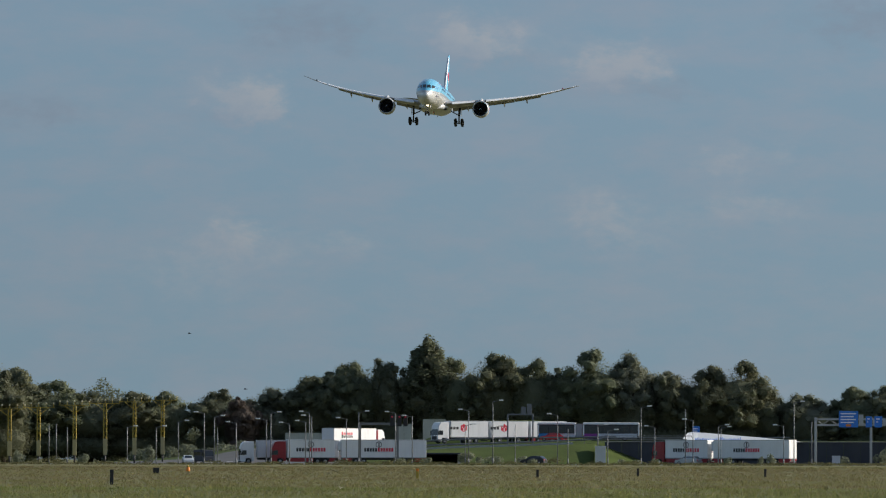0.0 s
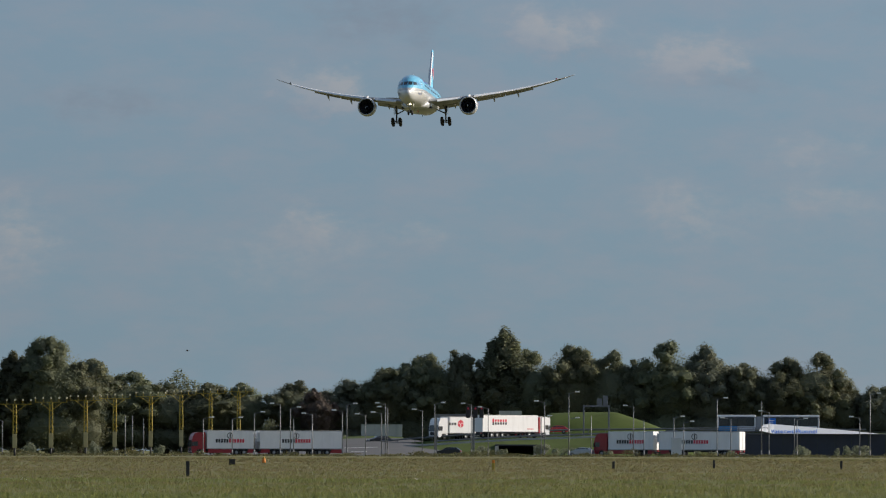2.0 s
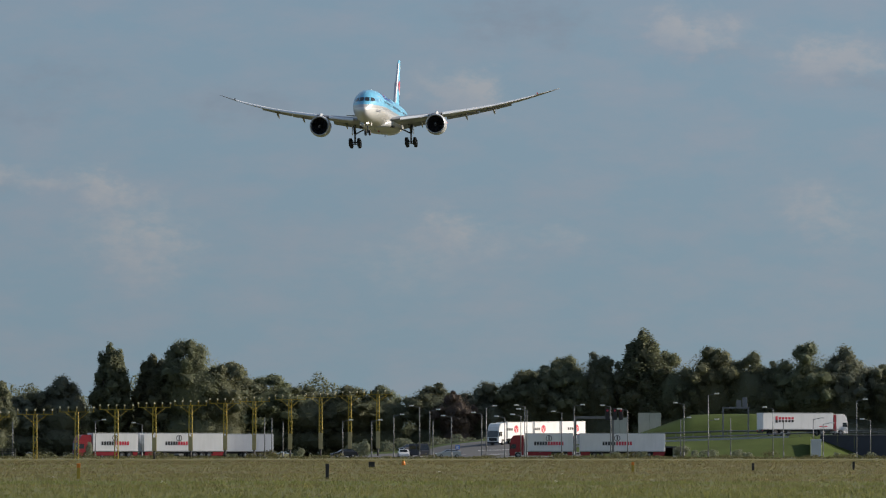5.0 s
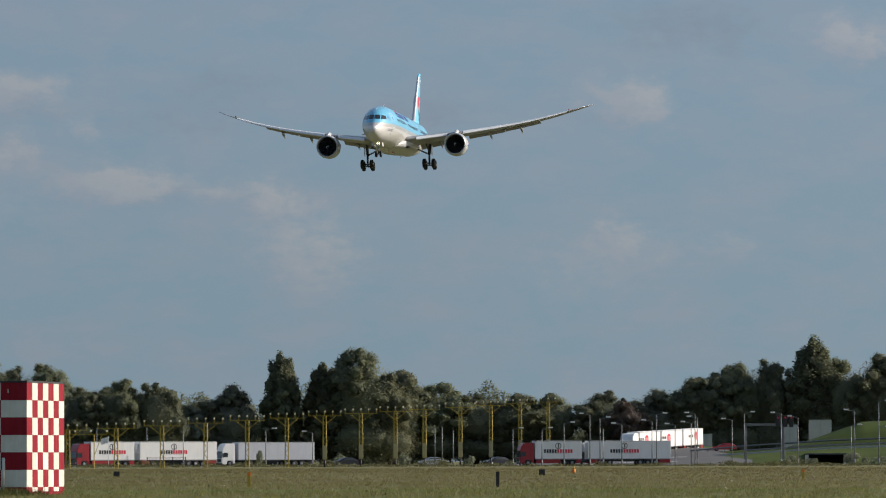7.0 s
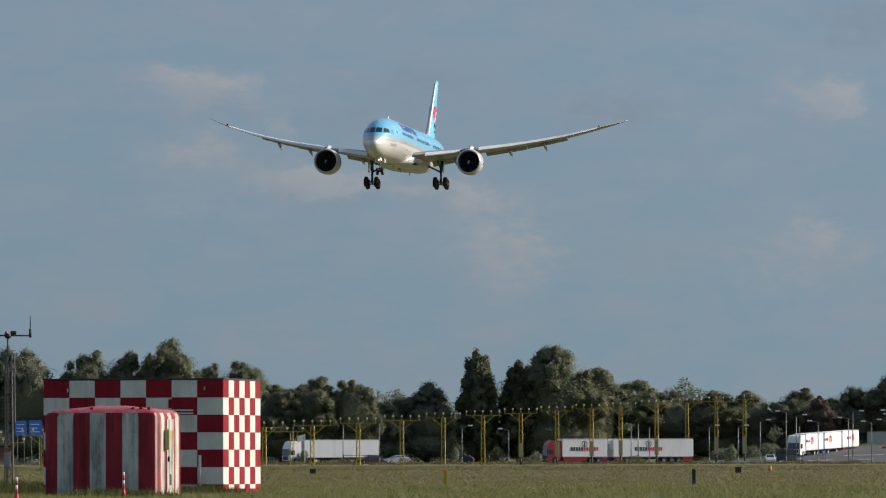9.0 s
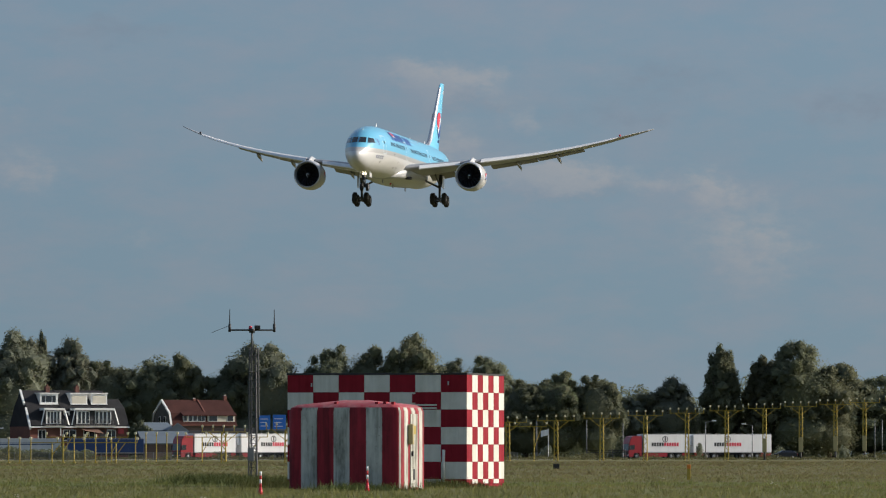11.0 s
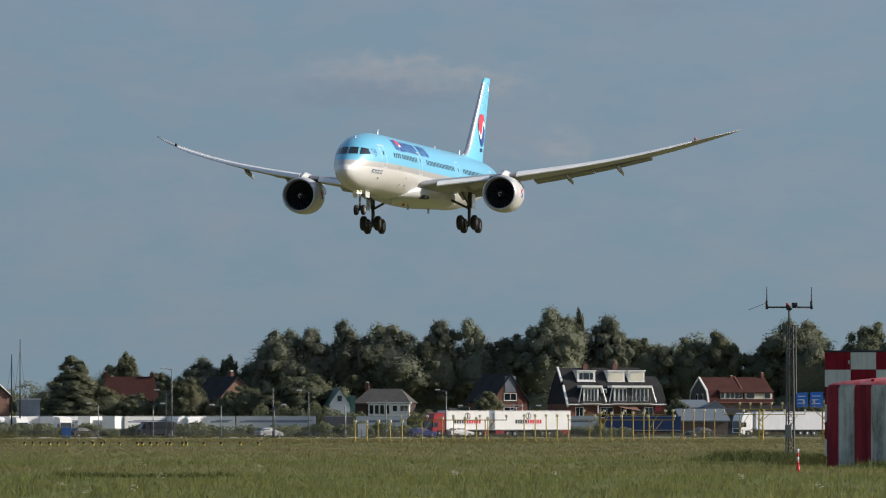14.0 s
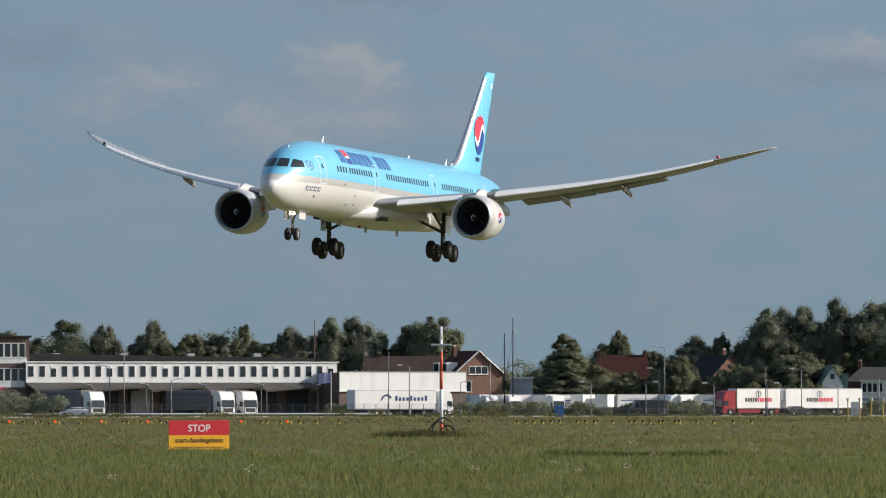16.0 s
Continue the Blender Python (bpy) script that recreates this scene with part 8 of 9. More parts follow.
# houses beyond the lorry park
h6, r6 = gable_house(12.60, 1500, 9.5, 10, 7.6, 11.7, False, M["brick_tan"], M["tile_red"], "brick house with a steep red roof", turn=24, chimneys=((-2.0, 6, 0.8),))
pane(h6, -1.9, 1.9, 0, 7.4, 8.9, 3), pane(h6, -3.4, -1.4, 0, 4.2, 6.2, 2)
for y0 in (2.0, 5.5):
    dm = part("dormer", B(-5.4, -3.2, y0, y0 + 2.4, 7.4, 9.6), M["trim"], h6)
    part("pane", B(-5.43, -5.405, y0 + 0.2, y0 + 2.2, 7.8, 9.3), M["glass"], dm)
h7, r7 = gable_house(13.10, 1525, 15, 10, 7.0, 10.9, True, M["brick_brown"], M["tile_brown"], "house with a broad plain brown roof", chimneys=((-5, 5, 0.6),), barge=False)
h8, r8 = gable_house(11.60, 1515, 10.5, 10, 6.6, 11.0, True, M["brick_red"], M["tile_red"], "house with a broad red-tiled hipped roof", hip=1.2, chimneys=((-4.4, 5, 0.8), (4.0, 5, 0.7)))
h9, r9 = gable_house(10.86, 1530, 8.5, 10, 6.6, 11.1, False, M["brick_tan"], M["tile_dark"], "dark-roofed house with a brick gable among trees", turn=30, barge=False, chimneys=((0.5, 3, 0.9),))
gable_house(14.80, 1420, 5.5, 6, 7.2, 10.3, False, M["trim"], M["tile_red"], "small red-roofed house behind the warehouse", turn=25, barge=False)
gable_house(15.45, 1420, 9, 6, 8.2, 9.9, True, M["brick"], M["tile_brown"], "brown roof with a chimney behind the warehouse", chimneys=((-2, 3, 1.2),), barge=False)


def warehouse():
    az_c, d = 14.65, 1260
    w_ = 51.0
    t = thing("warehouse", at(az_c, d, 0, 22), "long white-clad warehouse with a row of small windows over loading docks", "warehouse")
    x0, x1 = -w_ / 2, w_ / 2
    part("brick_base", B(x0, x1, 0.0, 30, -0.2, 5.2), M["brick_brown"], t, "dark brown brick ground floor")
    n = 28
    for k in range(n):
        a, b = x0 + w_ * k / n, x0 + w_ * (k + 1) / n
        part("cladding_panel", B(a + 0.01, b - 0.01, -0.25, 0.0, 5.2, 8.25), M["cladding"], t)
        if k < n - 1 or True:
            wn = part("window", B(a + 0.30, a + 1.24, -0.29, -0.252, 6.05, 7.75), M["trim"], t, "small upright window")
            part("pane", B(a + 0.35, a + 1.19, -0.31, -0.291, 6.1, 7.7), M["glass"], wn)
            part("pane_top", B(a + 0.35, a + 1.19, -0.312, -0.291, 7.35, 7.7), M["trim"] if k % 5 == 2 else M["glass"], wn)
    part("parapet", B(x0 - 0.3, x1 + 0.3, -0.45, 0.2, 8.25, 8.4), M["trim"], t)
    rb = bmesh.new()
    vs = [rb.verts.new(v) for v in ((x0, 1.0, 8.3), (x1 - 3, 1.0, 8.3), (x1 - 3, 30, 8.3), (x0, 30, 8.3), (x0, 1.0, 9.6), (x1 - 3, 1.0, 8.95), (x1 - 3, 30, 8.95), (x0, 30, 9.6))]
    for q in ((3, 2, 1, 0), (4, 5, 6, 7), (0, 1, 5, 4), (1, 2, 6, 5), (2, 3, 7, 6), (3, 0, 4, 7)):
        rb.faces.new([vs[i] for i in q])
    part("roof", rb, M["tile_dark"], t, "dark flat roof edge")
    for k in range(5):
        cx = x0 + 4.5 + 9.4 * k
        c = bmesh.new()
        vs = [c.verts.new(v) for v in ((cx - 4.5, -4.2, 4.05), (cx + 4.4, -4.2, 4.75), (cx + 4.4, -0.3, 5.15), (cx - 4.5, -0.3, 5.15), (cx - 4.5, -4.2, 3.75), (cx + 4.4, -4.2, 4.45), (cx + 4.4, -0.3, 4.95), (cx - 4.5, -0.3, 4.95))]
        for q in ((0, 1, 2, 3), (7, 6, 5, 4), (0, 4, 5, 1), (1, 5, 6, 2), (3, 7, 4, 0)):
            c.faces.new([vs[i] for i in q])
        cn = part("canopy", c, M["tile_grey"], t, "sloping dark grey loading canopy")
        part("fascia", prism([(-4.3, 4.7), (-4.3, 4.85), (-0.3, 5.18), (-0.3, 3.9), (-2.2, 4.0)], cx + 4.4, cx + 4.5), M["trim"], cn, "white canopy end panel")
        for x in (cx - 4.3, cx + 4.2):
            part("canopy_post", TUBE((x, -3.9, -0.1), (x, -3.9, 4.3), 0.09, n=6), M["galv"], cn)
    for k in range(9):
        cx = x0 + 3 + 5.2 * k
        dr = part("dock_door", B(cx - 1.6, cx + 1.6, -0.06, -0.005, 0.6, 4.0), M["dark"] if k % 3 else M["shed_grey"], t, "dark loading door")
        part("dock_buffer", B(cx - 1.9, cx - 1.6, -0.3, 0, 0.4, 4.2), M["dark"], dr)
    for k in range(4):
        part("roof_unit", B(x0 + 6 + 11 * k, x0 + 7.2 + 11 * k, 4, 5, 9.2, 9.7), M["shed_grey"], t)
    lw = thing("warehouse_annex", at(13.12, 1268, 0, 30), "low white metal-clad annex beside the warehouse", "warehouse")
    n = 12
    for k in range(n):
        a = -11.3 + 22.4 * k / n
        part("cladding_panel", B(a + 0.01, a + 22.4 / n - 0.01, -0.15, 0, 3.95, 6.75), M["cladding"], lw)
    part("wall", B(-11.3, 11.1, 0, 16, -0.2, 6.7), M["brick_brown"], lw)
    part("edge_trim", B(-11.4, 11.2, -0.3, 0, 3.8, 3.95), M["trim"], lw)
    part("coping", B(-11.4, 11.2, -0.2, 0.3, 6.75, 6.9), M["galv"], lw)
    for k in range(4):
        part("roof_vent", B(-8 + 1.1 * k, -7.4 + 1.1 * k, 1, 1.6, 6.7, 7.15), M["dark"], lw)
    ob = thing("office_block", at(15.93, 1250, 0, 14), "brown brick office block with banded windows beside the warehouse", "office building")
    part("wall", B(-5.0, 5.0, 0, 12, -0.2, 12.0), M["brick_brown"], ob)
    part("roof_edge", B(-5.4, 5.3, -0.4, 12.2, 12.0, 12.3, bevel=0.03), M["tile_dark"], ob)
    for z0, z1 in ((9.0, 11.2), (5.4, 7.4)):
        part("spandrel", B(-4.6, 4.6, -0.08, -0.005, z0 - 0.9, z0), M["cladding"], ob, "pale spandrel band")
        for k in range(8):
            pane(ob, -4.5 + 1.12 * k, -3.45 + 1.12 * k, 0, z0, z1, 1)
    part("red_mark", B(-0.5, 1.0, -0.05, -0.005, 4.2, 4.5), M["logo_red"], ob)


warehouse()


def fence(az0, az1, d, h, posts, label):
    t = thing("fence", Matrix.Identity(4), label, "fence")
    for k in range(posts + 1):
        az = az0 + (az1 - az0) * k / posts
        part("post", TUBE(P(az, d, -0.1), P(az, d, h), 0.05, n=5), M["galv"], t)
    for z in np.linspace(0.15, h - 0.05, 7):
        part("wire", polytube([P(az0 + (az1 - az0) * k / posts, d, z) for k in range(posts + 1)], 0.02, 4), M["galv"], t)


fence(12.4, 16.2, 1222, 1.9, 46, "grey wire mesh fence in front of the loading yard")
fence(5.2, 12.4, 1200, 1.2, 60, "low wire fence along the field edge")
wr = thing("guard_rail", Matrix.Identity(4), "white low rail along the yard road", "guard rail")
part("rail", polytube([P(13.2 + 0.1 * k, 1195, 0.45) for k in range(31)], 0.13), M["lamp_white"], wr)
for k in range(16):
    part("rail_post", TUBE(P(13.2 + 0.2 * k, 1195.2, -0.1), P(13.2 + 0.2 * k, 1195.2, 0.5), 0.06, n=5), M["galv"], wr)


M["rust"] = material("rust_steel", (0.12, 0.045, 0.03), 0.7, var=0.25)


def ship_mast(az, d, h, mat, label):
    t = thing("mast", at(az, d), label, "mast")
    part("pole", TUBE((0, 0, -0.2), (0, 0, h), 0.16, 0.07, n=8), M[mat], t)
    for s in (-1, 1):
        part("stay", TUBE((s * 1.3, 0, 5.0), (0, 0, h * 0.9), 0.02, n=4), M["dark"], t)


ship_mast(12.360, 1480, 17.4, "dark", "tall thin dark mast above the roofs")
ship_mast(12.419, 1480, 14.7, "dark", "shorter thin dark mast above the roofs")
ship_mast(13.734, 1480, 17.0, "rust", "thin rust-red mast above the trees")
gt = thing("green_shed", at(12.30, 1490), "tall grey-green shed end beside the masts", "shed")
part("wall", B(-2.0, 2.0, 0, 6, -0.2, 6.6), M["sheet_blue"], gt)
part("roof", B(-2.2, 2.2, -0.2, 6.2, 6.6, 6.9), M["shed_grey"], gt)
fl = thing("flag", at(13.62, 1235), "pale lilac flag on a white pole by the annex", "flag")
part("pole", TUBE((0, 0, -0.1), (0, 0, 6.8), 0.06, n=6), M["lamp_white"], fl)
M["lilac"] = material("flag_lilac", (0.45, 0.42, 0.62), 0.8, var=0.1)
fb = bmesh.new()
g = [[fb.verts.new((-1.9 * i / 8, 0.15 * math.sin(i * 1.1), 6.6 - 1.5 * j - 0.25 * i / 8)) for j in range(2)] for i in range(9)]
for i in range(8):
    fb.faces.new((g[i][0], g[i + 1][0], g[i + 1][1], g[i][1])).smooth = True
part("cloth", fb, M["lilac"], fl)

wf = thing("flag", at(4.985, 1335), "small white flag on a thin pole by the road", "flag")
part("pole", TUBE((0, 0, -0.1), (0, 0, 5.0), 0.05, n=6), M["lamp_white"], wf)
fb = bmesh.new()
g = [[fb.verts.new((-1.2 * i / 6, 0.12 * math.sin(i * 1.3), 4.9 - 0.95 * j - 0.30 * i / 6)) for j in range(2)] for i in range(7)]
for i in range(6):
    fb.faces.new((g[i][0], g[i + 1][0], g[i + 1][1], g[i][1])).smooth = True
part("cloth", fb, M["sign_white"], wf)


def field_gate(az, d, w_, h):
    """A low tubular steel gate between posts."""
    t = thing("field_gate", at(az, d), "low dark tubular steel gate at the field edge", "gate")
    for x in (-w_ / 2, -w_ / 6, w_ / 6, w_ / 2):
        part("post", TUBE((x, 0, -0.1), (x, 0, h + 0.15), 0.07, n=6), M["dark"], t)
    for k in range(4):
        part("bar", TUBE((-w_ / 2, 0, h * (0.25 + 0.25 * k)), (w_ / 2, 0, h * (0.25 + 0.25 * k)), 0.045, n=5), M["dark"], t)


field_gate(4.585, 1338, 6.2, 1.5)

# ---- more vehicles ----
def parcel_mark(parent, xc, z=2.75):
    """A red six-sided mark with a white notch, and three dark bars for a printed word."""
    for s in (-1, 1):
        hb = bmesh.new()
        vs = [hb.verts.new((xc + 0.72 * math.cos(math.pi / 6 + k * math.pi / 3), s * 1.283, z + 0.72 * math.sin(math.pi / 6 + k * math.pi / 3))) for k in range(6)]
        hb.faces.new(vs if s < 0 else vs[::-1])
        mk = part("hexagon_mark", hb, M["logo_red"], parent, "red hexagon mark")
        part("notch", B(xc - 0.09, xc + 0.09, *sorted((s * 1.284, s * 1.292)), z - 0.6, z), M["sign_white"], mk)
        for a in (-0.3, 0.3):
            part("notch", B(xc + a - 0.13, xc + a + 0.13, *sorted((s * 1.284, s * 1.292)), z + 0.05, z + 0.17), M["sign_white"], mk)
        d = -s
        wb = bmesh.new()
        for k in range(3):
            x = xc + s * (-1) * (-1.3 - 0.62 * k)
            box(wb, x - 0.22, x + 0.22, *sorted((s * 1.275, s * 1.288)), z - 0.25, z + 0.2)
        part("lettering", wb, M["dark"], parent, "three dark bars")


def parcel_train():
    t = thing("lorry", Matrix.Identity(4), "white lorry with three white swap bodies and red hexagon marks", "truck")
    cab(t, M["truck_white"], 0, 3.8, 2.3)
    for s in (-1, 1):
        lorry_wheel(t, -1.4, s * 1.08)
    for x0, x1, wh in ((-2.7, -10.2, (-6.5, -7.8)), (-11.0, -18.4, (-12.6, -16.4)), (-19.0, -26.4, (-20.6, -23.4, -24.7))):
        b = cargo(t, x0, x1, M["truck_white"], M["truck_red"] if x0 < -15 else None, wheels=wh)
        parcel_mark(b, (x0 + x1) / 2 + (1.2 if x0 > -15 else -1.0))
    return t


lorry_p = parcel_train()
lorry_x, xb = semi("white articulated lorry with a red-edged cab and red and black marks", M["truck_white"], M["truck_white"])
part("cab_edge", B(-2.75, -2.35, -1.26, 1.26, 0.9, 3.7, bevel=0.02), M["truck_red"], lorry_x, "red panel behind the cab")
for s in (-1, 1):
    for k, (mt, z) in enumerate((("logo_red", 3.05), ("dark", 2.55))):
        wb = bmesh.new()
        for j in range(6):
            x = -13.9 + (0.62 * j if s < 0 else 0.62 * (5 - j))
            box(wb, x - 0.22, x + 0.2, *sorted((s * 1.274, s * 1.288)), z - (0.28 if j == 0 else 0.2), z + (0.34 if j == 0 else 0.2))
        part("lettering", wb, M[mt], xb, "row of printed bars")
    part("small_lettering", B(-5.6, -4.0, *sorted((s * 1.274, s * 1.285)), 1.55, 1.68), M["logo_red"], xb)


def bus_model():
    """An articulated city bus; x forward."""
    t = thing("articulated_bus", Matrix.Identity(4), "dark-windowed articulated bus with a pale roof and blue and purple skirts", "bus")
    for x0, x1, mt in ((0.0, -10.0, "truck_grey"), (-11.2, -18.0, "truck_grey")):
        body_ = part("body", B(x1, x0, -1.27, 1.27, 0.35, 3.0, bevel=0.12), M["dark"], t)
        part("roof", B(x1 + 0.02, x0 - 0.02, -1.29, 1.29, 2.72, 3.22, bevel=0.18), M["truck_white"], body_, "rounded white roof")
        for xe in (x0 - 0.28, x1 + 0.02):
            part("end_pillar", B(xe, xe + 0.26, -1.295, 1.295, 0.9, 2.8, bevel=0.05), M["truck_white"], body_)
        part("window_band", B(x1 + 0.29, x0 - 0.29, -1.285, 1.285, 1.25, 2.68, bevel=0.02), M["glass"], body_)
        n = int((x0 - x1) / 1.6)
        for k in range(n):
            x = x1 + 0.4 + (x0 - x1 - 0.6) * k / n
            part("window_bar", B(x, x + 0.08, -1.292, 1.292, 1.3, 2.7), M["dark"], body_)
    part("bellows", B(-11.15, -10.05, -1.15, 1.15, 0.5, 2.95, bevel=0.05), M["shed_grey"], t)
    for a, b, mt in ((-17.8, -14.5, "bus_blue"), (-9.8, -7.5, "bus_purple"), (-14.5, -11.3, "truck_grey"), (-7.4, -0.4, "truck_grey")):
        part("skirt_panel", B(a, b, -1.283, 1.283, 0.45, 1.25, bevel=0.01), M[mt], t)
    part("windscreen", B(-0.1, 0.03, -1.1, 1.1, 1.0, 2.8, bevel=0.03), M["glass"], t)
    for x in (-2.6, -8.4, -14.6):
        for s in (-1, 1):
            lorry_wheel(t, x, s * 1.1, 0.48)
    return t


M["bus_blue"] = material("bus_blue", (0.02, 0.22, 0.5), 0.4, var=0.06)
M["bus_purple"] = material("bus_purple", (0.25, 0.04, 0.25), 0.4, var=0.06)
bus = bus_model()


def car(mat, label, tall=1.47):
    """A small hatchback; x forward, centred on the ground."""
    t = thing("car", Matrix.Identity(4), label, "car", "passing cars")
    cb = bmesh.new()
    side = [(2.1, 0.28), (2.15, 0.6), (2.0, 0.8), (1.1, 0.95), (0.35, tall - 0.06), (-0.3, tall), (-1.3, tall - 0.06), (-1.95, 1.0), (-2.1, 0.9), (-2.12, 0.35)]
    rings = []
    for y, k in ((-0.88, 0.0), (-0.80, 1.0), (0.80, 1.0), (0.88, 0.0)):
        rings.append([cb.verts.new((x * (1 if k else 0.985), y if z < 1.0 or not k else y * 0.86, z if (k or z < 0.97) else 0.95 + (z - 0.95) * 0.12)) for x, z in side])
    n = len(side)
    for a, b in zip(rings, rings[1:]):
        for i in range(n):
            cb.faces.new((a[i], a[(i + 1) % n], b[(i + 1) % n], b[i]))
    cb.faces.new(rings[0]), cb.faces.new(rings[-1][::-1])
    bmesh.ops.recalc_face_normals(cb, faces=cb.faces)
    body_ = part("body", cb, mat, t)
    for s in (-1, 1):
        gb = bmesh.new()
        for q in (((0.85, 0.98), (0.0, 0.98), (0.0, tall - 0.12), (0.38, tall - 0.12)), ((-0.08, 0.98), (-1.0, 0.98), (-1.0, tall - 0.12), (-0.08, tall - 0.12)), ((-1.08, 0.98), (-1.75, 1.02), (-1.35, tall - 0.14), (-1.08, tall - 0.12))):
            vs = [gb.verts.new((x, s * (0.83 - 0.16 * (z - 0.98)), z)) for x, z in q]
            gb.faces.new(vs)
        part("side_glass", gb, M["glass"], body_)
        part("mirror", B(0.62, 0.8, *sorted((s * 0.88, s * 1.02)), 0.95, 1.08, bevel=0.02), mat, body_)
        part("headlight", B(1.9, 2.14, *sorted((s * 0.5, s * 0.8)), 0.62, 0.76, bevel=0.03), M["lamp_white"], body_)
        part("tail_light", B(-2.13, -2.0, *sorted((s * 0.6, s * 0.84)), 0.7, 0.9, bevel=0.02), M["logo_red"], body_)
        for x in (1.3, -1.3):
            wb = bmesh.new()
            lathe(wb, [(-0.1, 0.17), (-0.1, 0.29), (-0.06, 0.32), (0.06, 0.32), (0.1, 0.29), (0.1, 0.17)], axis="y", n=16, centre=(x, s * 0.80, 0.32))
            wl = part("tyre", wb, M["rubber"], t, smooth=True)
            hb = bmesh.new()
            lathe(hb, [(-0.09, 0.01), (-0.07, 0.18), (0.07, 0.18), (0.09, 0.01)], axis="y", n=10, centre=(x, s * 0.81, 0.32))
            part("rim", hb, M["steel"], wl)
    for x0, x1 in ((1.05, 0.36), (-1.9, -1.36)):
        gb = bmesh.new()
        vs = [gb.verts.new(v) for v in ((x0, -0.66, 1.0), (x0, 0.66, 1.0), (x1, 0.58, tall - 0.09), (x1, -0.58, tall - 0.09))]
        gb.faces.new(vs)
        wz = part("windscreen", gb, M["glass"], body_)
        wz.location.z = 0.03
        wz.location.x = 0.03 if x0 > 0 else -0.03
    return t


# dark trailers, with the loading canopy's shadow put into the colour
M["trailer_dark"] = material("trailer_dark_and_shade", (0.15, 0.145, 0.15), 0.5, var=0.1, scale=0.5)
M["car_dark"] = material("car_black", (0.012, 0.014, 0.02), 0.4, var=0.1, coat=0.15)
M["car_white"] = material("car_white", (0.75, 0.75, 0.74), 0.25, var=0.03, coat=0.5)
M["car_red"] = material("car_red", (0.62, 0.03, 0.03), 0.25, var=0.06, coat=0.6)
M["car_silver"] = material("car_silver", (0.40, 0.42, 0.44), 0.3, metal=0.5, var=0.05, coat=0.5)
car_dark = car(M["car_dark"], "black hatchback driving past the field")
car_grey = car(M["car_silver"], "grey hatchback driving along the road")
car_red = car(M["car_red"], "red hatchback on the raised road")
car_black = car(M["car_dark"], "black car turning at the junction")
car_silver = car(M["car_silver"], "silver car driving ahead of a lorry")
M["car_navy"] = material("car_navy", (0.02, 0.03, 0.16), 0.25, var=0.05, coat=0.6)
car_blue = car(M["car_navy"], "dark blue hatchback driving along the field")
car_pale = car(M["car_white"], "white car driving along the field")
car_plum = car(M["car_dark"], "dark car driving along the hedge")
for az, d, mat, lab, turn in ((1.765, 1398, "car_white", "white car waiting at the junction", -86), (6.62, 1420, "car_white", "white car parked by the trees", 160), (6.50, 1421, "car_silver", "silver car parked by the trees", 170), (15.4, 1190, "car_white", "white car at the yard edge", 180), (3.9, 1395, "car_dark", "dark car half hidden on the road", 175)):
    c = car(M[mat], lab)
    c.matrix_basis = at(az, d, 0.03, turn)


def make_van(az, d, turn, mat, label):
    t = thing("van", at(az, d, 0.05, turn), label, "van")
    hull_ = part("box_body", B(-3.6, 0.4, -1.0, 1.0, 0.45, 2.4, bevel=0.12), mat, t)
    nose = part("cab", prism([(-0.95, 0.4), (0.95, 0.4), (0.95, 1.3), (0.78, 2.3), (-0.78, 2.3), (-0.95, 1.3)], 0.4, 1.2), mat, t)
    part("bonnet", B(1.2, 2.1, -0.92, 0.92, 0.4, 1.25, bevel=0.12), mat, nose)
    gb = bmesh.new()
    gb.faces.new([gb.verts.new(v) for v in ((1.75, -0.82, 1.28), (1.75, 0.82, 1.28), (1.22, 0.74, 2.22), (1.22, -0.74, 2.22))])
    part("windscreen", gb, M["glass"], nose)
    for sd in (-1, 1):
        part("side_window", B(0.45, 1.1, *sorted((sd * 0.93, sd * 0.965)), 1.35, 1.95), M["glass"], nose)
        part("rear_window", B(-3.2, 0.1, *sorted((sd * 0.99, sd * 1.008)), 1.45, 2.0), M["glass"], hull_)
        for x in (-2.6, 1.35):
            lorry_wheel(t, x, sd * 0.9, 0.34)


make_van(1.64, 1403, -70, M["wall_dark"], "dark grey box van standing at the junction")
make_van(11.46, 1243, 200, M["car_dark"], "black van standing behind the hedge")
# row of parked trailers and lorries behind the hedge
def parked(az, d, length, turn, cab_side, box_mat, label, h=3.7, line=True):
    t = thing("parked_lorry", at(az, d, 0, turn), label, "truck", "parked lorries")
    b = cargo(t, length / 2, -length / 2, M[box_mat], None, z0=1.0, z1=h, wheels=(-length / 2 + 2.2, -length / 2 + 3.5))
    if line:
        for s in (-1, 1):
            part("stripe", B(-length / 2 + 0.6, length / 2 - 1.2, *sorted((s * 1.274, s * 1.285)), h - 1.15, h - 0.98), M["navy"], b, "thin dark blue stripe")
            part("stripe", B(-length / 2 + 1.6, length / 2 - 0.6, *sorted((s * 1.274, s * 1.285)), h - 0.85, h - 0.76), M["navy"], b)
    if cab_side:
        cab(t, M["truck_white"], length / 2 + 2.6, 3.55, 2.3)
        for s in (-1, 1):
            lorry_wheel(t, length / 2 + 1.2, s * 1.08)


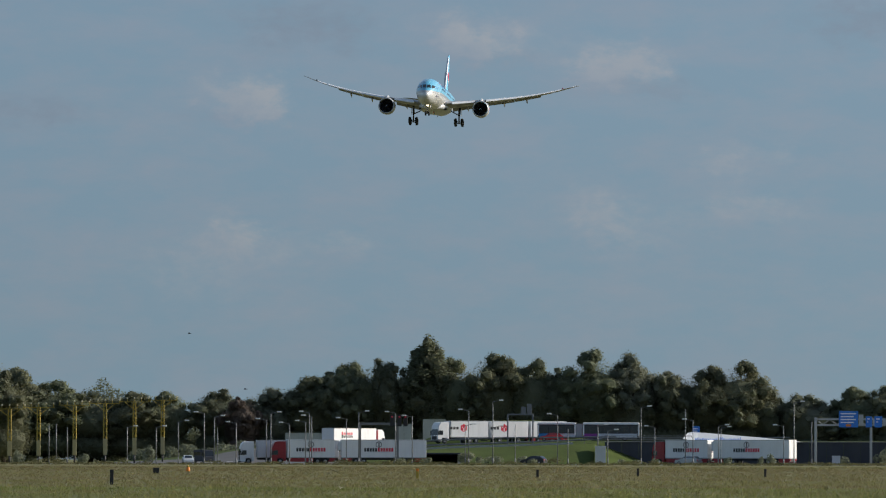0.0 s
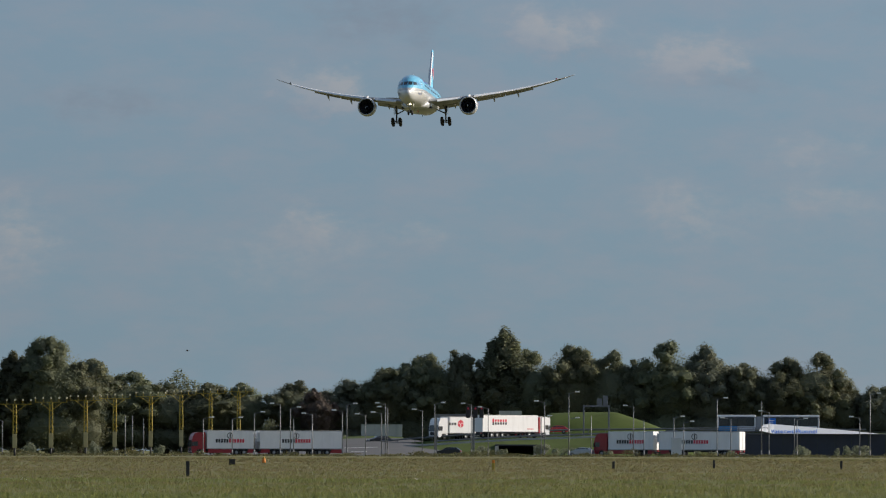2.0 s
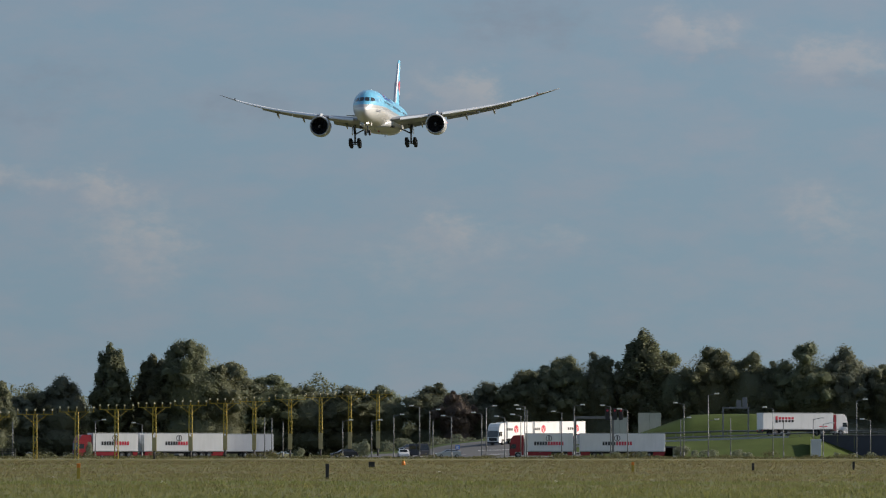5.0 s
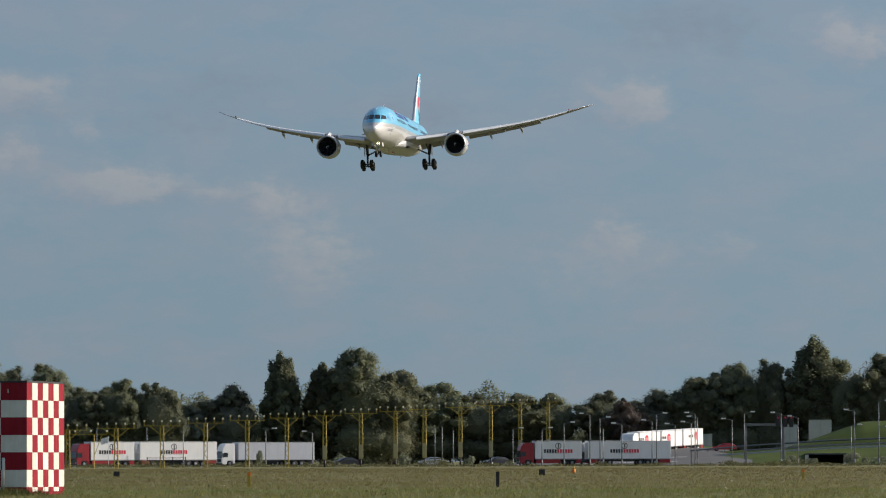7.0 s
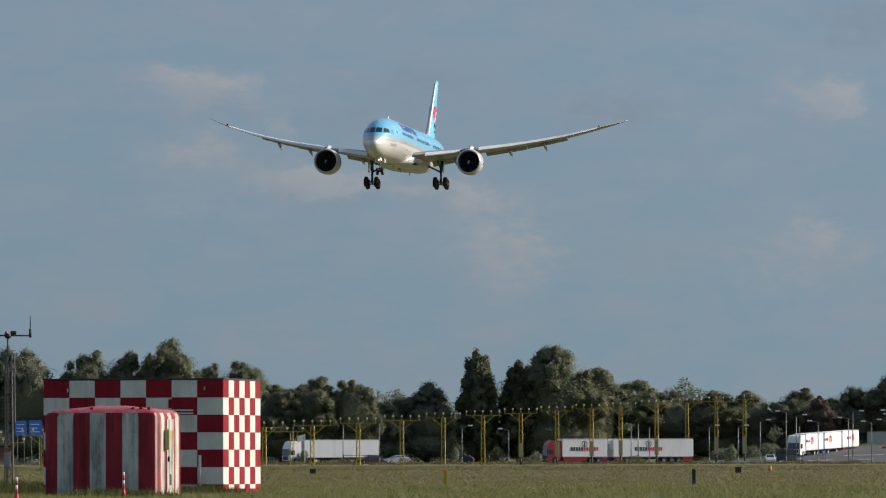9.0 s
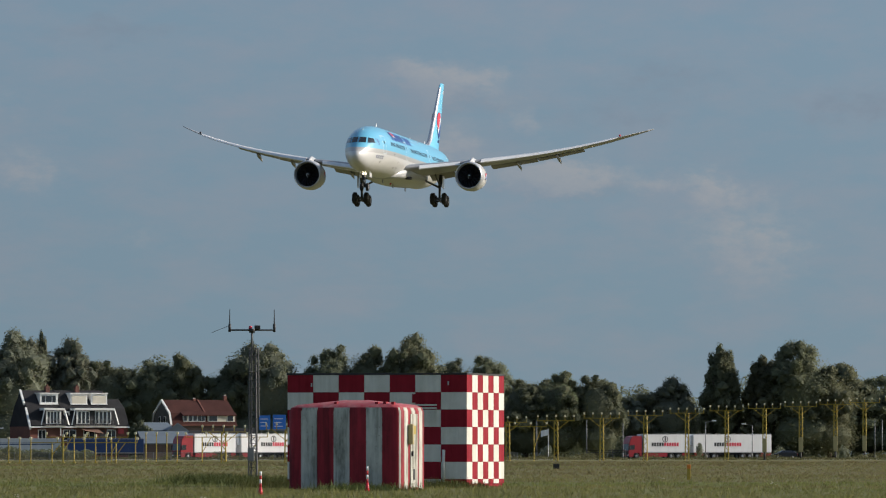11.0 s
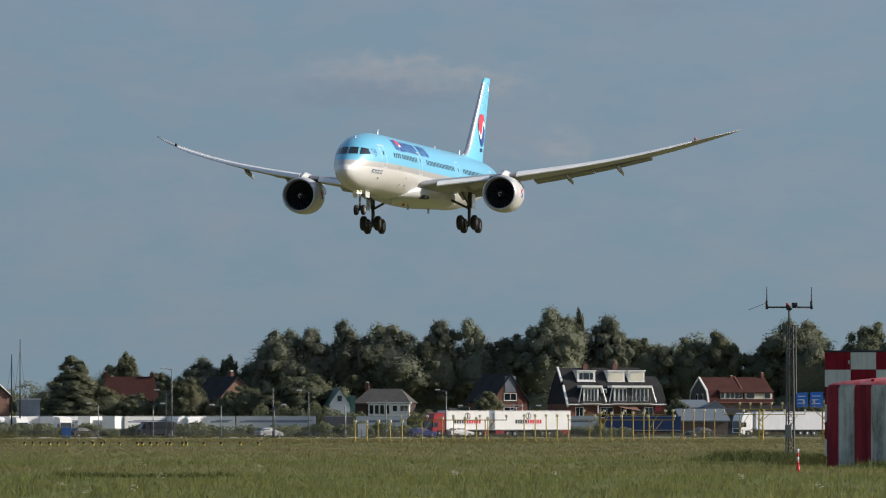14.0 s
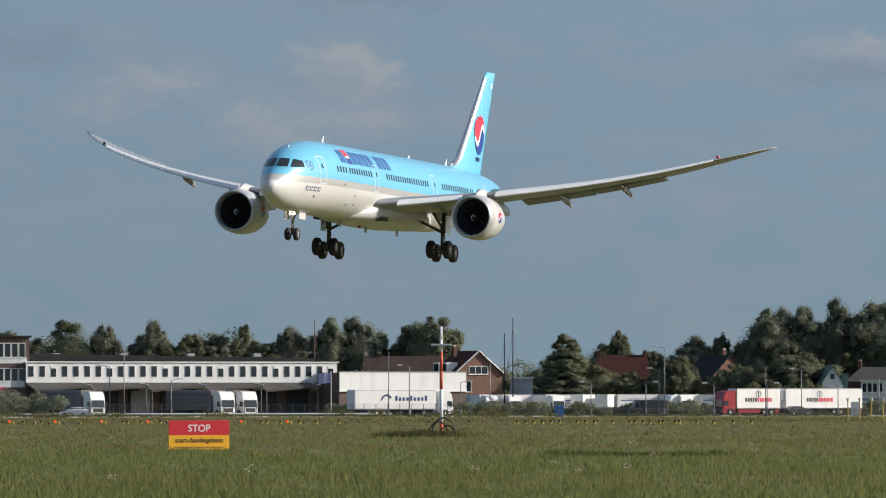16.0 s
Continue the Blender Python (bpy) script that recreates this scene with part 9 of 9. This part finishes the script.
# the short dark one at 10.16 is added to fill a dark gap
for az, length, turn, cabs, mat, line in ((8.05, 13.6, 3, 0, "navy", False), (8.62, 13.6, 2, 0, "truck_grey", True), (9.20, 13.6, -2, 1, "truck_grey", True), (9.86, 9.0, 0, 0, "truck_grey", True), (10.16, 5.0, 0, 0, "trailer_dark", False), (10.59, 14.2, 0, 0, "truck_grey", True), (10.97, 5.0, 0, 0, "truck_white", True), (11.13, 5.0, -150, 1, "truck_white", False),
                                          (12.80, 9, -2, 1, "truck_grey", True), (12.63, 9, -62, 1, "truck_white", False), (12.47, 9, -62, 1, "truck_white", False), (12.35, 6, 24, 0, "truck_white", False), (12.17, 9, -62, 1, "truck_white", False), (11.96, 13.6, 24, 0, "truck_white", True), (11.81, 12, -118, 0, "truck_white", False), (11.64, 12, -118, 0, "truck_white", False), (11.41, 13.6, 22, 0, "truck_white", True), (11.30, 11, -62, 1, "truck_white", False)):
    parked(az, 1490 - 4 * (length < 10), length, turn, cabs, mat, "parked %s lorry trailer behind the hedge" % {"navy": "navy blue", "truck_grey": "pale grey striped", "truck_white": "white", "trailer_dark": "dark grey"}[mat], line=line)
for az, d, lab in ((15.232, 1235, "white lorry backed into the loading dock"), (14.333, 1235, "white lorry standing at the loading dock"), (14.177, 1238, "white lorry parked beside another at the dock")):
    t, b = semi(lab, M["truck_white"], M["trailer_dark"], group="dock lorries")
    t.matrix_basis = at(az, d, 0.0, -60)
    for s in (-1, 1):
        part("stripe", B(-15.5, -4.0, *sorted((s * 1.274, s * 1.285)), 3.3, 3.42), M["navy"], b)
t, b = semi("white trailer lorry with a dark blue swirl, parked by the annex", M["truck_white"], M["truck_white"])
t.matrix_basis = at(12.80, 1232, 0.0, 28)
for s in (-1, 1):
    wb = bmesh.new()
    for k in range(9):
        x = -9.6 + 0.62 * (k if s < 0 else 8 - k)
        box(wb, x - 0.2, x + 0.2, *sorted((s * 1.274, s * 1.288)), 2.35, 2.85 if k % 4 else 3.1)
    part("lettering", wb, M["navy"], b, "row of dark blue bars")
    sb = bmesh.new()
    for k in range(8):
        a0, a1 = 0.4 + 0.35 * k, 0.4 + 0.35 * (k + 1)
        tube(sb, (-11.2 + 0.8 * math.cos(a0), s * 1.29, 2.5 + 0.7 * math.sin(a0)), (-11.2 + 0.8 * math.cos(a1), s * 1.29, 2.5 + 0.7 * math.sin(a1)), 0.11, n=5)
    part("swirl", sb, M["navy"], b, "dark blue swirl")

# ---- vegetation that nobody could count ----
def scrub(name, label, items, mat, size, density, seed, category="shrubs"):
    """Rough bushes and weeds as loose leaf sprays; items of bearing, distance, half width, height."""
    g = np.random.default_rng(seed)
    parts = []
    for az, d, hw, h in items:
        c = P(az, d)
        lobes = []
        for k in range(5):
            lobes.append(((c.x + g.uniform(-hw, hw) * 0.6, c.y + g.uniform(-hw, hw) * 0.5, h * g.uniform(0.25, 0.62)), (hw * g.uniform(0.35, 0.6), hw * 0.5, h * g.uniform(0.25, 0.42))))
        n = int(density * hw * h) + 20
        co = leaf_cloud(lobes, n, size, g)
        co[:, 2] = np.maximum(co[:, 2], -0.05)
        parts.append(co)
    return tagged(quads(name, np.concatenate(parts), mat), label, category, kind="stuff")


g_ = np.random.default_rng(5)
verge = [(az, 1300 + g_.uniform(-60, 30) - max(0, az - 7) * 14, g_.uniform(1.2, 3.2), (g_.uniform(0.25, 0.6) if g_.uniform() < 0.82 else g_.uniform(0.6, 1.5)) * (0.7 if 0.5 < az < 2.2 else 1.0)) for az in np.arange(-3.6, 16.4, 0.045)]
scrub("verge_weeds", "rank weeds and low scrub along the field edge", verge, M["weed"], 0.13, 110, 6)
hedge = [(az, along(ROAD, az) + 32 + g_.uniform(-3, 3), g_.uniform(1.6, 2.8), g_.uniform(1.5, 2.7)) for az in np.arange(8.2, 13.6, 0.045)]
scrub("hedge", "dark uncut hedge in front of parked lorries", hedge, M["leaf_dark"], 0.2, 130, 7, "hedge")
bushes = [(az, d, w_, h) for az, d, w_, h in ((0.25, 1398, 1.6, 2.2), (-0.15, 1398, 2.2, 2.6), (-0.35, 1396, 1.8, 2.0), (-0.55, 1398, 1.6, 1.7), (-1.95, 1420, 1.8, 2.3), (-2.35, 1415, 2.0, 2.5), (-2.75, 1418, 1.5, 1.8), (-3.05, 1420, 1.8, 3.2),
                                          (1.12, 1506, 3.0, 3.2), (1.27, 1504, 3.4, 3.8), (1.42, 1502, 3.0, 4.4), (1.58, 1500, 3.2, 4.2), (1.74, 1498, 2.6, 4.0), (1.9, 1496, 2.4, 3.6), (2.1, 1490, 2.8, 3.4),
                                          (-2.27, 1318, 0.8, 2.2), (-2.20, 1316, 0.6, 1.6), (-1.97, 1322, 0.8, 1.5), (-1.48, 1326, 0.9, 1.2), (-1.34, 1328, 0.8, 1.3), (-1.24, 1328, 0.7, 1.1), (-0.62, 1332, 0.8, 1.2), (-0.25, 1335, 1.0, 1.4), (0.12, 1336, 0.9, 1.5), (0.3, 1336, 1.0, 1.3),
                                          (2.05, 1405, 1.2, 3.6), (3.95, 1330, 1.0, 3.4), (5.0, 1345, 1.3, 2.6), (3.35, 1425, 1.6, 2.4), (2.95, 1425, 1.4, 2.8), (2.5, 1425, 1.2, 2.2), (15.85, 1195, 4.5, 5.2), (15.6, 1192, 3.0, 3.6))]
scrub("bushes", "grey-green bushes beside the road", bushes, M["leaf_grey"], 0.2, 130, 8)
garden = [(9.98, 1493, 2.6, 4.6), (10.07, 1495, 2.4, 5.1), (10.17, 1495, 2.4, 5.4), (10.27, 1494, 2.6, 5.8), (10.37, 1497, 3.0, 6.6), (10.50, 1499, 3.4, 7.2), (10.63, 1499, 3.2, 6.4), (9.62, 1495, 2.4, 4.6), (9.50, 1497, 2.8, 5.2)]
scrub("garden_bushes", "tall green bushes in front of small houses", garden, M["leaf"], 0.2, 130, 13)
LINE = [(-5, 1845), (3.0, 1845), (3.2, 1795), (4.6, 1795), (4.8, 1695), (8.6, 1695), (8.8, 1635), (11.8, 1635), (12.1, 1555), (17, 1555)]
under = [(az, along(LINE, az) + g_.uniform(2, 26), g_.uniform(4, 8), g_.uniform(4, 8) * (0.8 if az > 8 else 0.7 if 0.9 < az < 2.2 else 1)) for az in np.arange(-4.2, 17.0, 0.09)]
scrub("undergrowth", "dense dark undergrowth under the trees", under, M["leaf_dark"], 0.36, 20, 9, "undergrowth")
woods = [(az, 1960 + g_.uniform(-40, 60), g_.uniform(8, 13), (17 - 0.3 * max(0, az - 2)) * g_.uniform(0.75, 1.1) * (0.55 if 1.0 < az < 2.3 else 1.5 if az > 13.3 else 0.95 if az > 11.6 else 1.1 if 4.6 < az < 7.6 else 1.5 if 7.6 < az < 11 else 0.85 if az < -1.6 else 1.15)) for az in np.arange(-4.5, 17.4, 0.16)]
scrub("far_woods", "far belt of dark woodland", woods, M["leaf_dark"], 0.42, 24, 10, "woods")


def umbels():
    """White flowering weeds scattered over the meadow."""
    g = np.random.default_rng(12)
    n = 30
    for name, mat, kind in (("weed_stalks", M["weed"], 0), ("weed_flowers", M["cream_pale"], 1)):
        co = []
        g = np.random.default_rng(12)
        for k in range(n):
            az, d = g.uniform(-3.4, 16.2), math.exp(g.uniform(math.log(110), math.log(420)))
            c, h = P(az, d), g.uniform(0.14, 0.34)
            for j in range(5):
                a = g.uniform(0, 6.28)
                tip = c + Vector((0.22 * h * math.cos(a) * j / 3, 0.22 * h * math.sin(a) * j / 3, h * (1 - 0.06 * j)))
                if kind == 0:
                    s = 0.003
                    co += [(c.x - s, c.y, 0), (c.x + s, c.y, 0), (tip.x + s, tip.y, tip.z), (tip.x - s, tip.y, tip.z)]
                else:
                    for q in range(3):
                        u, v, w_ = g.normal(0, 0.03), g.normal(0, 0.03), g.normal(0, 0.008)
                        r = g.uniform(0.010, 0.022)
                        x, y, z = tip.x + u, tip.y + v, tip.z + w_
                        co += [(x - r, y, z), (x, y - r, z + r * 0.5), (x + r, y, z), (x, y + r, z + r * 0.8)]
        tagged(quads(name, np.array(co), mat), "white-flowered weeds among the grass", "wild flowers", kind="stuff")


umbels()
M["grass_rank"] = foliage("rank_grass", (0.05, 0.066, 0.024), (0.12, 0.13, 0.055), 0.3)
# taller rough tufts round the shelters and masts
for az, d, n, sd, tall in ((7.25, 296, 700, 21, 0.42), (6.95, 292, 500, 26, 0.42), (6.75, 262, 400, 25, 0.36), (6.3, 243, 260, 22, 0.34), (5.75, 262, 200, 23, 0.3), (12.98, 331, 260, 24, 0.28)):
    blades("rough_tuft", az - 0.28, az + 0.28, d * 0.975, d * 1.02, n, 0.14, tall, 0.010, M["grass_rank"], "taller rough grass clump", per=7, seed=sd, clump=True)

# a darker strip of uncut grass across the field
blades("rough_strip", 10.90, 12.12, 192, 201, 330, 0.06, 0.15, 0.009, M["grass_rank"], "darker strip of uncut grass", per=7, seed=27)


def bird(label):
    """A small dark bird on spread wings; x forward."""
    t = thing("bird", Matrix.Identity(4), label, "bird", "birds over the field")
    bb = bmesh.new()
    lathe(bb, [(0.13, 0.005), (0.10, 0.025), (0.03, 0.042), (-0.06, 0.035), (-0.13, 0.012), (-0.2, 0.008)], n=10)
    part("body", bb, M["bird_dark"], t, smooth=True)
    for s in (-1, 1):
        wb = bmesh.new()
        up = [(0.06, 0.02, 0.03), (0.05, 0.13, 0.09), (-0.04, 0.27, 0.06), (-0.06, 0.12, 0.075), (-0.05, 0.02, 0.025)]
        a = [wb.verts.new((x, s * y, z)) for x, y, z in up]
        b = [wb.verts.new((x, s * y, z - 0.012)) for x, y, z in up]
        wb.faces.new(a), wb.faces.new(b[::-1])
        for k in range(5):
            wb.faces.new((a[k], b[k], b[(k + 1) % 5], a[(k + 1) % 5]))
        bmesh.ops.recalc_face_normals(wb, faces=wb.faces)
        part("wing", wb, M["bird_dark"], t)
    tb = bmesh.new()
    box(tb, -0.27, -0.17, -0.035, 0.035, -0.004, 0.008)
    part("tail", tb, M["bird_dark"], t)
    return t


M["bird_dark"] = material("bird_dark", (0.02, 0.019, 0.02), 0.8, var=0.2)
bird_a = bird("small dark bird flying over the field")
bird_b = bird("small dark bird swooping above the trees")


# ---- what moves ----
def motions():
    walk(jet, [(t, pose(x, y, z, bank, -1.5, -90 - h)) for t, x, y, z, h, bank in FLIGHT])
    walk(lorry_a, road_rows([(0, 1.19), (1.5, 2.0), (3.5, 3.14), (7, 5.23), (11, 7.56), (12.5, 8.51), (14.5, 9.89), (16, 10.94)], -3.0))
    walk(lorry_b, road_rows([(0, -1.47), (1.5, -0.78), (3.5, 0.23), (7, 2.15), (11, 4.45), (12.5, 5.23), (14.5, 6.35), (16, 7.15)], -3.0))
    walk(lorry_w, road_rows([(0, 1.41), (3.5, 2.71), (7, 4.22), (11, 6.03), (12.5, 6.72), (14.5, 7.64), (16, 8.4)], 1.5))
    # the parcel lorry turns off the raised road towards the field
    def placed(az, d, z, h, dip=0.0):
        p = P(az, d)
        return pose(p.x, p.y, z, 0, dip, h)
    walk(lorry_p, [(0, placed(0.06, 1457, upper(0.0, 1460) + 0.05, 210)), (0.5, placed(0.174, 1457, upper(0.15, 1460) + 0.05, 213)), (1.5, placed(0.46, 1454, upper(0.4, 1460) + 0.05, 219)), (3.5, placed(0.905, 1446, 2.55, 229)), (7, placed(1.40, 1450, 1.75, 243, 1.8)),
                   (8, placed(1.512, 1444, 1.42, 247, 2.0)), (8.5, placed(1.56, 1440, 1.2, 249, 2.0)), (12, placed(1.85, 1408, 0.4, 232)), (16, placed(2.6, 1384, 0.1, 200))])
    walk(lorry_x, [(0, placed(0.443, 1447, 2.25, 58)), (1, placed(0.152, 1447, 2.7, 53)), (2, placed(-0.177, 1447, 3.1, 45)), (3.5, placed(-0.708, 1446.5, 3.55, 37)), (7, placed(-2.1, 1446, 4.1, 12)), (16, placed(-5.5, 1443, 4.3, 2))])
    walk(bus, [(0, placed(-1.36, 1462, upper(-1.2, 1460) + 0.05, -2)), (1.5, placed(-1.90, 1462, upper(-1.6, 1460) + 0.05, -1)), (3.5, placed(-2.62, 1463, upper(-2.3, 1460) + 0.05, 0)), (7, placed(-4.0, 1463, upper(-3.6, 1460) + 0.05, 0)), (16, placed(-6.5, 1464, upper(-6.2, 1460) + 0.05, 0))])
    walk(bird_a, [(0, placed(1.76, 700, 11.6, 185)), (0.5, placed(2.28, 700, 12.3, 185)), (1, placed(2.83, 700, 12.6, 185)), (1.5, placed(3.36, 700, 12.7, 185)), (6, placed(8.18, 700, 14.0, 185)), (16, placed(18.90, 690, 15.0, 190))])
    walk(bird_b, [(0, placed(1.37, 700, 6.9, 170)), (0.5, placed(1.47, 700, 8.4, 170)), (1, placed(1.71, 700, 9.7, 170)), (1.5, placed(1.98, 700, 11.3, 170)), (2, placed(2.30, 700, 9.4, 170)), (3.5, placed(1.74, 700, 6.3, 120)), (6, placed(1.14, 705, 6.0, 80)), (16, placed(-4.26, 720, 9.0, 20))])
    walk(car_red, [(0, placed(-0.75, 1458, upper(-0.75, 1460) + 0.05, 178)), (1.5, placed(-0.42, 1458, upper(-0.42, 1460) + 0.05, 178)), (3.5, placed(0.26, 1458, upper(0.26, 1460) + 0.05, 180)), (7, placed(0.725, 1457, upper(0.725, 1460) + 0.05, 182)),
                   (8.5, placed(0.87, 1456, upper(0.87, 1460) + 0.05, 185)), (16, placed(1.3, 1450, upper(1.3, 1440) + 0.6, 200))])
    walk(car_black, [(0, placed(0.45, 1459, upper(0.45, 1460) + 0.05, 182)), (1.5, placed(0.85, 1457, upper(0.85, 1460) + 0.05, 190)), (3.5, placed(1.314, 1441, 1.74, 228)), (7, placed(2.3, 1400, 0.1, 210)), (16, placed(4.5, 1384, 0.05, 186))])
    walk(car_dark, road_rows([(0, -0.63), (1.5, 0.21), (3.5, 1.32), (7, 3.35), (11, 5.75), (16, 9.0)], -4.8))
    walk(car_grey, road_rows([(0, -1.7), (1.5, -0.76), (3.5, 0.55), (7, 2.75), (11, 5.6), (13, 6.0), (16, 6.7)], -5.2))
    # traffic the other way, in the near lane
    walk(car_silver, road_rows([(0, 17.6), (8, 15.0), (13.5, 11.03), (14, 10.64), (15, 9.89), (16, 9.13)], -5.0, 180))
    walk(car_blue, road_rows([(0, 17.2), (8, 14.1), (13, 10.35), (13.5, 9.95), (14, 9.58), (14.5, 9.22), (15, 8.86), (16, 8.12)], -5.0, 180))
    walk(car_pale, road_rows([(0, 16.8), (8, 13.9), (13, 10.19), (13.5, 9.76), (14, 9.32), (14.5, 8.91), (15, 8.48), (16, 7.62)], -5.0, 180))
    walk(car_plum, road_rows([(0, 17.9), (8, 16.2), (14, 11.93), (14.5, 11.54), (15, 11.12), (15.5, 10.75), (16, 10.39)], -5.0, 180))


motions()
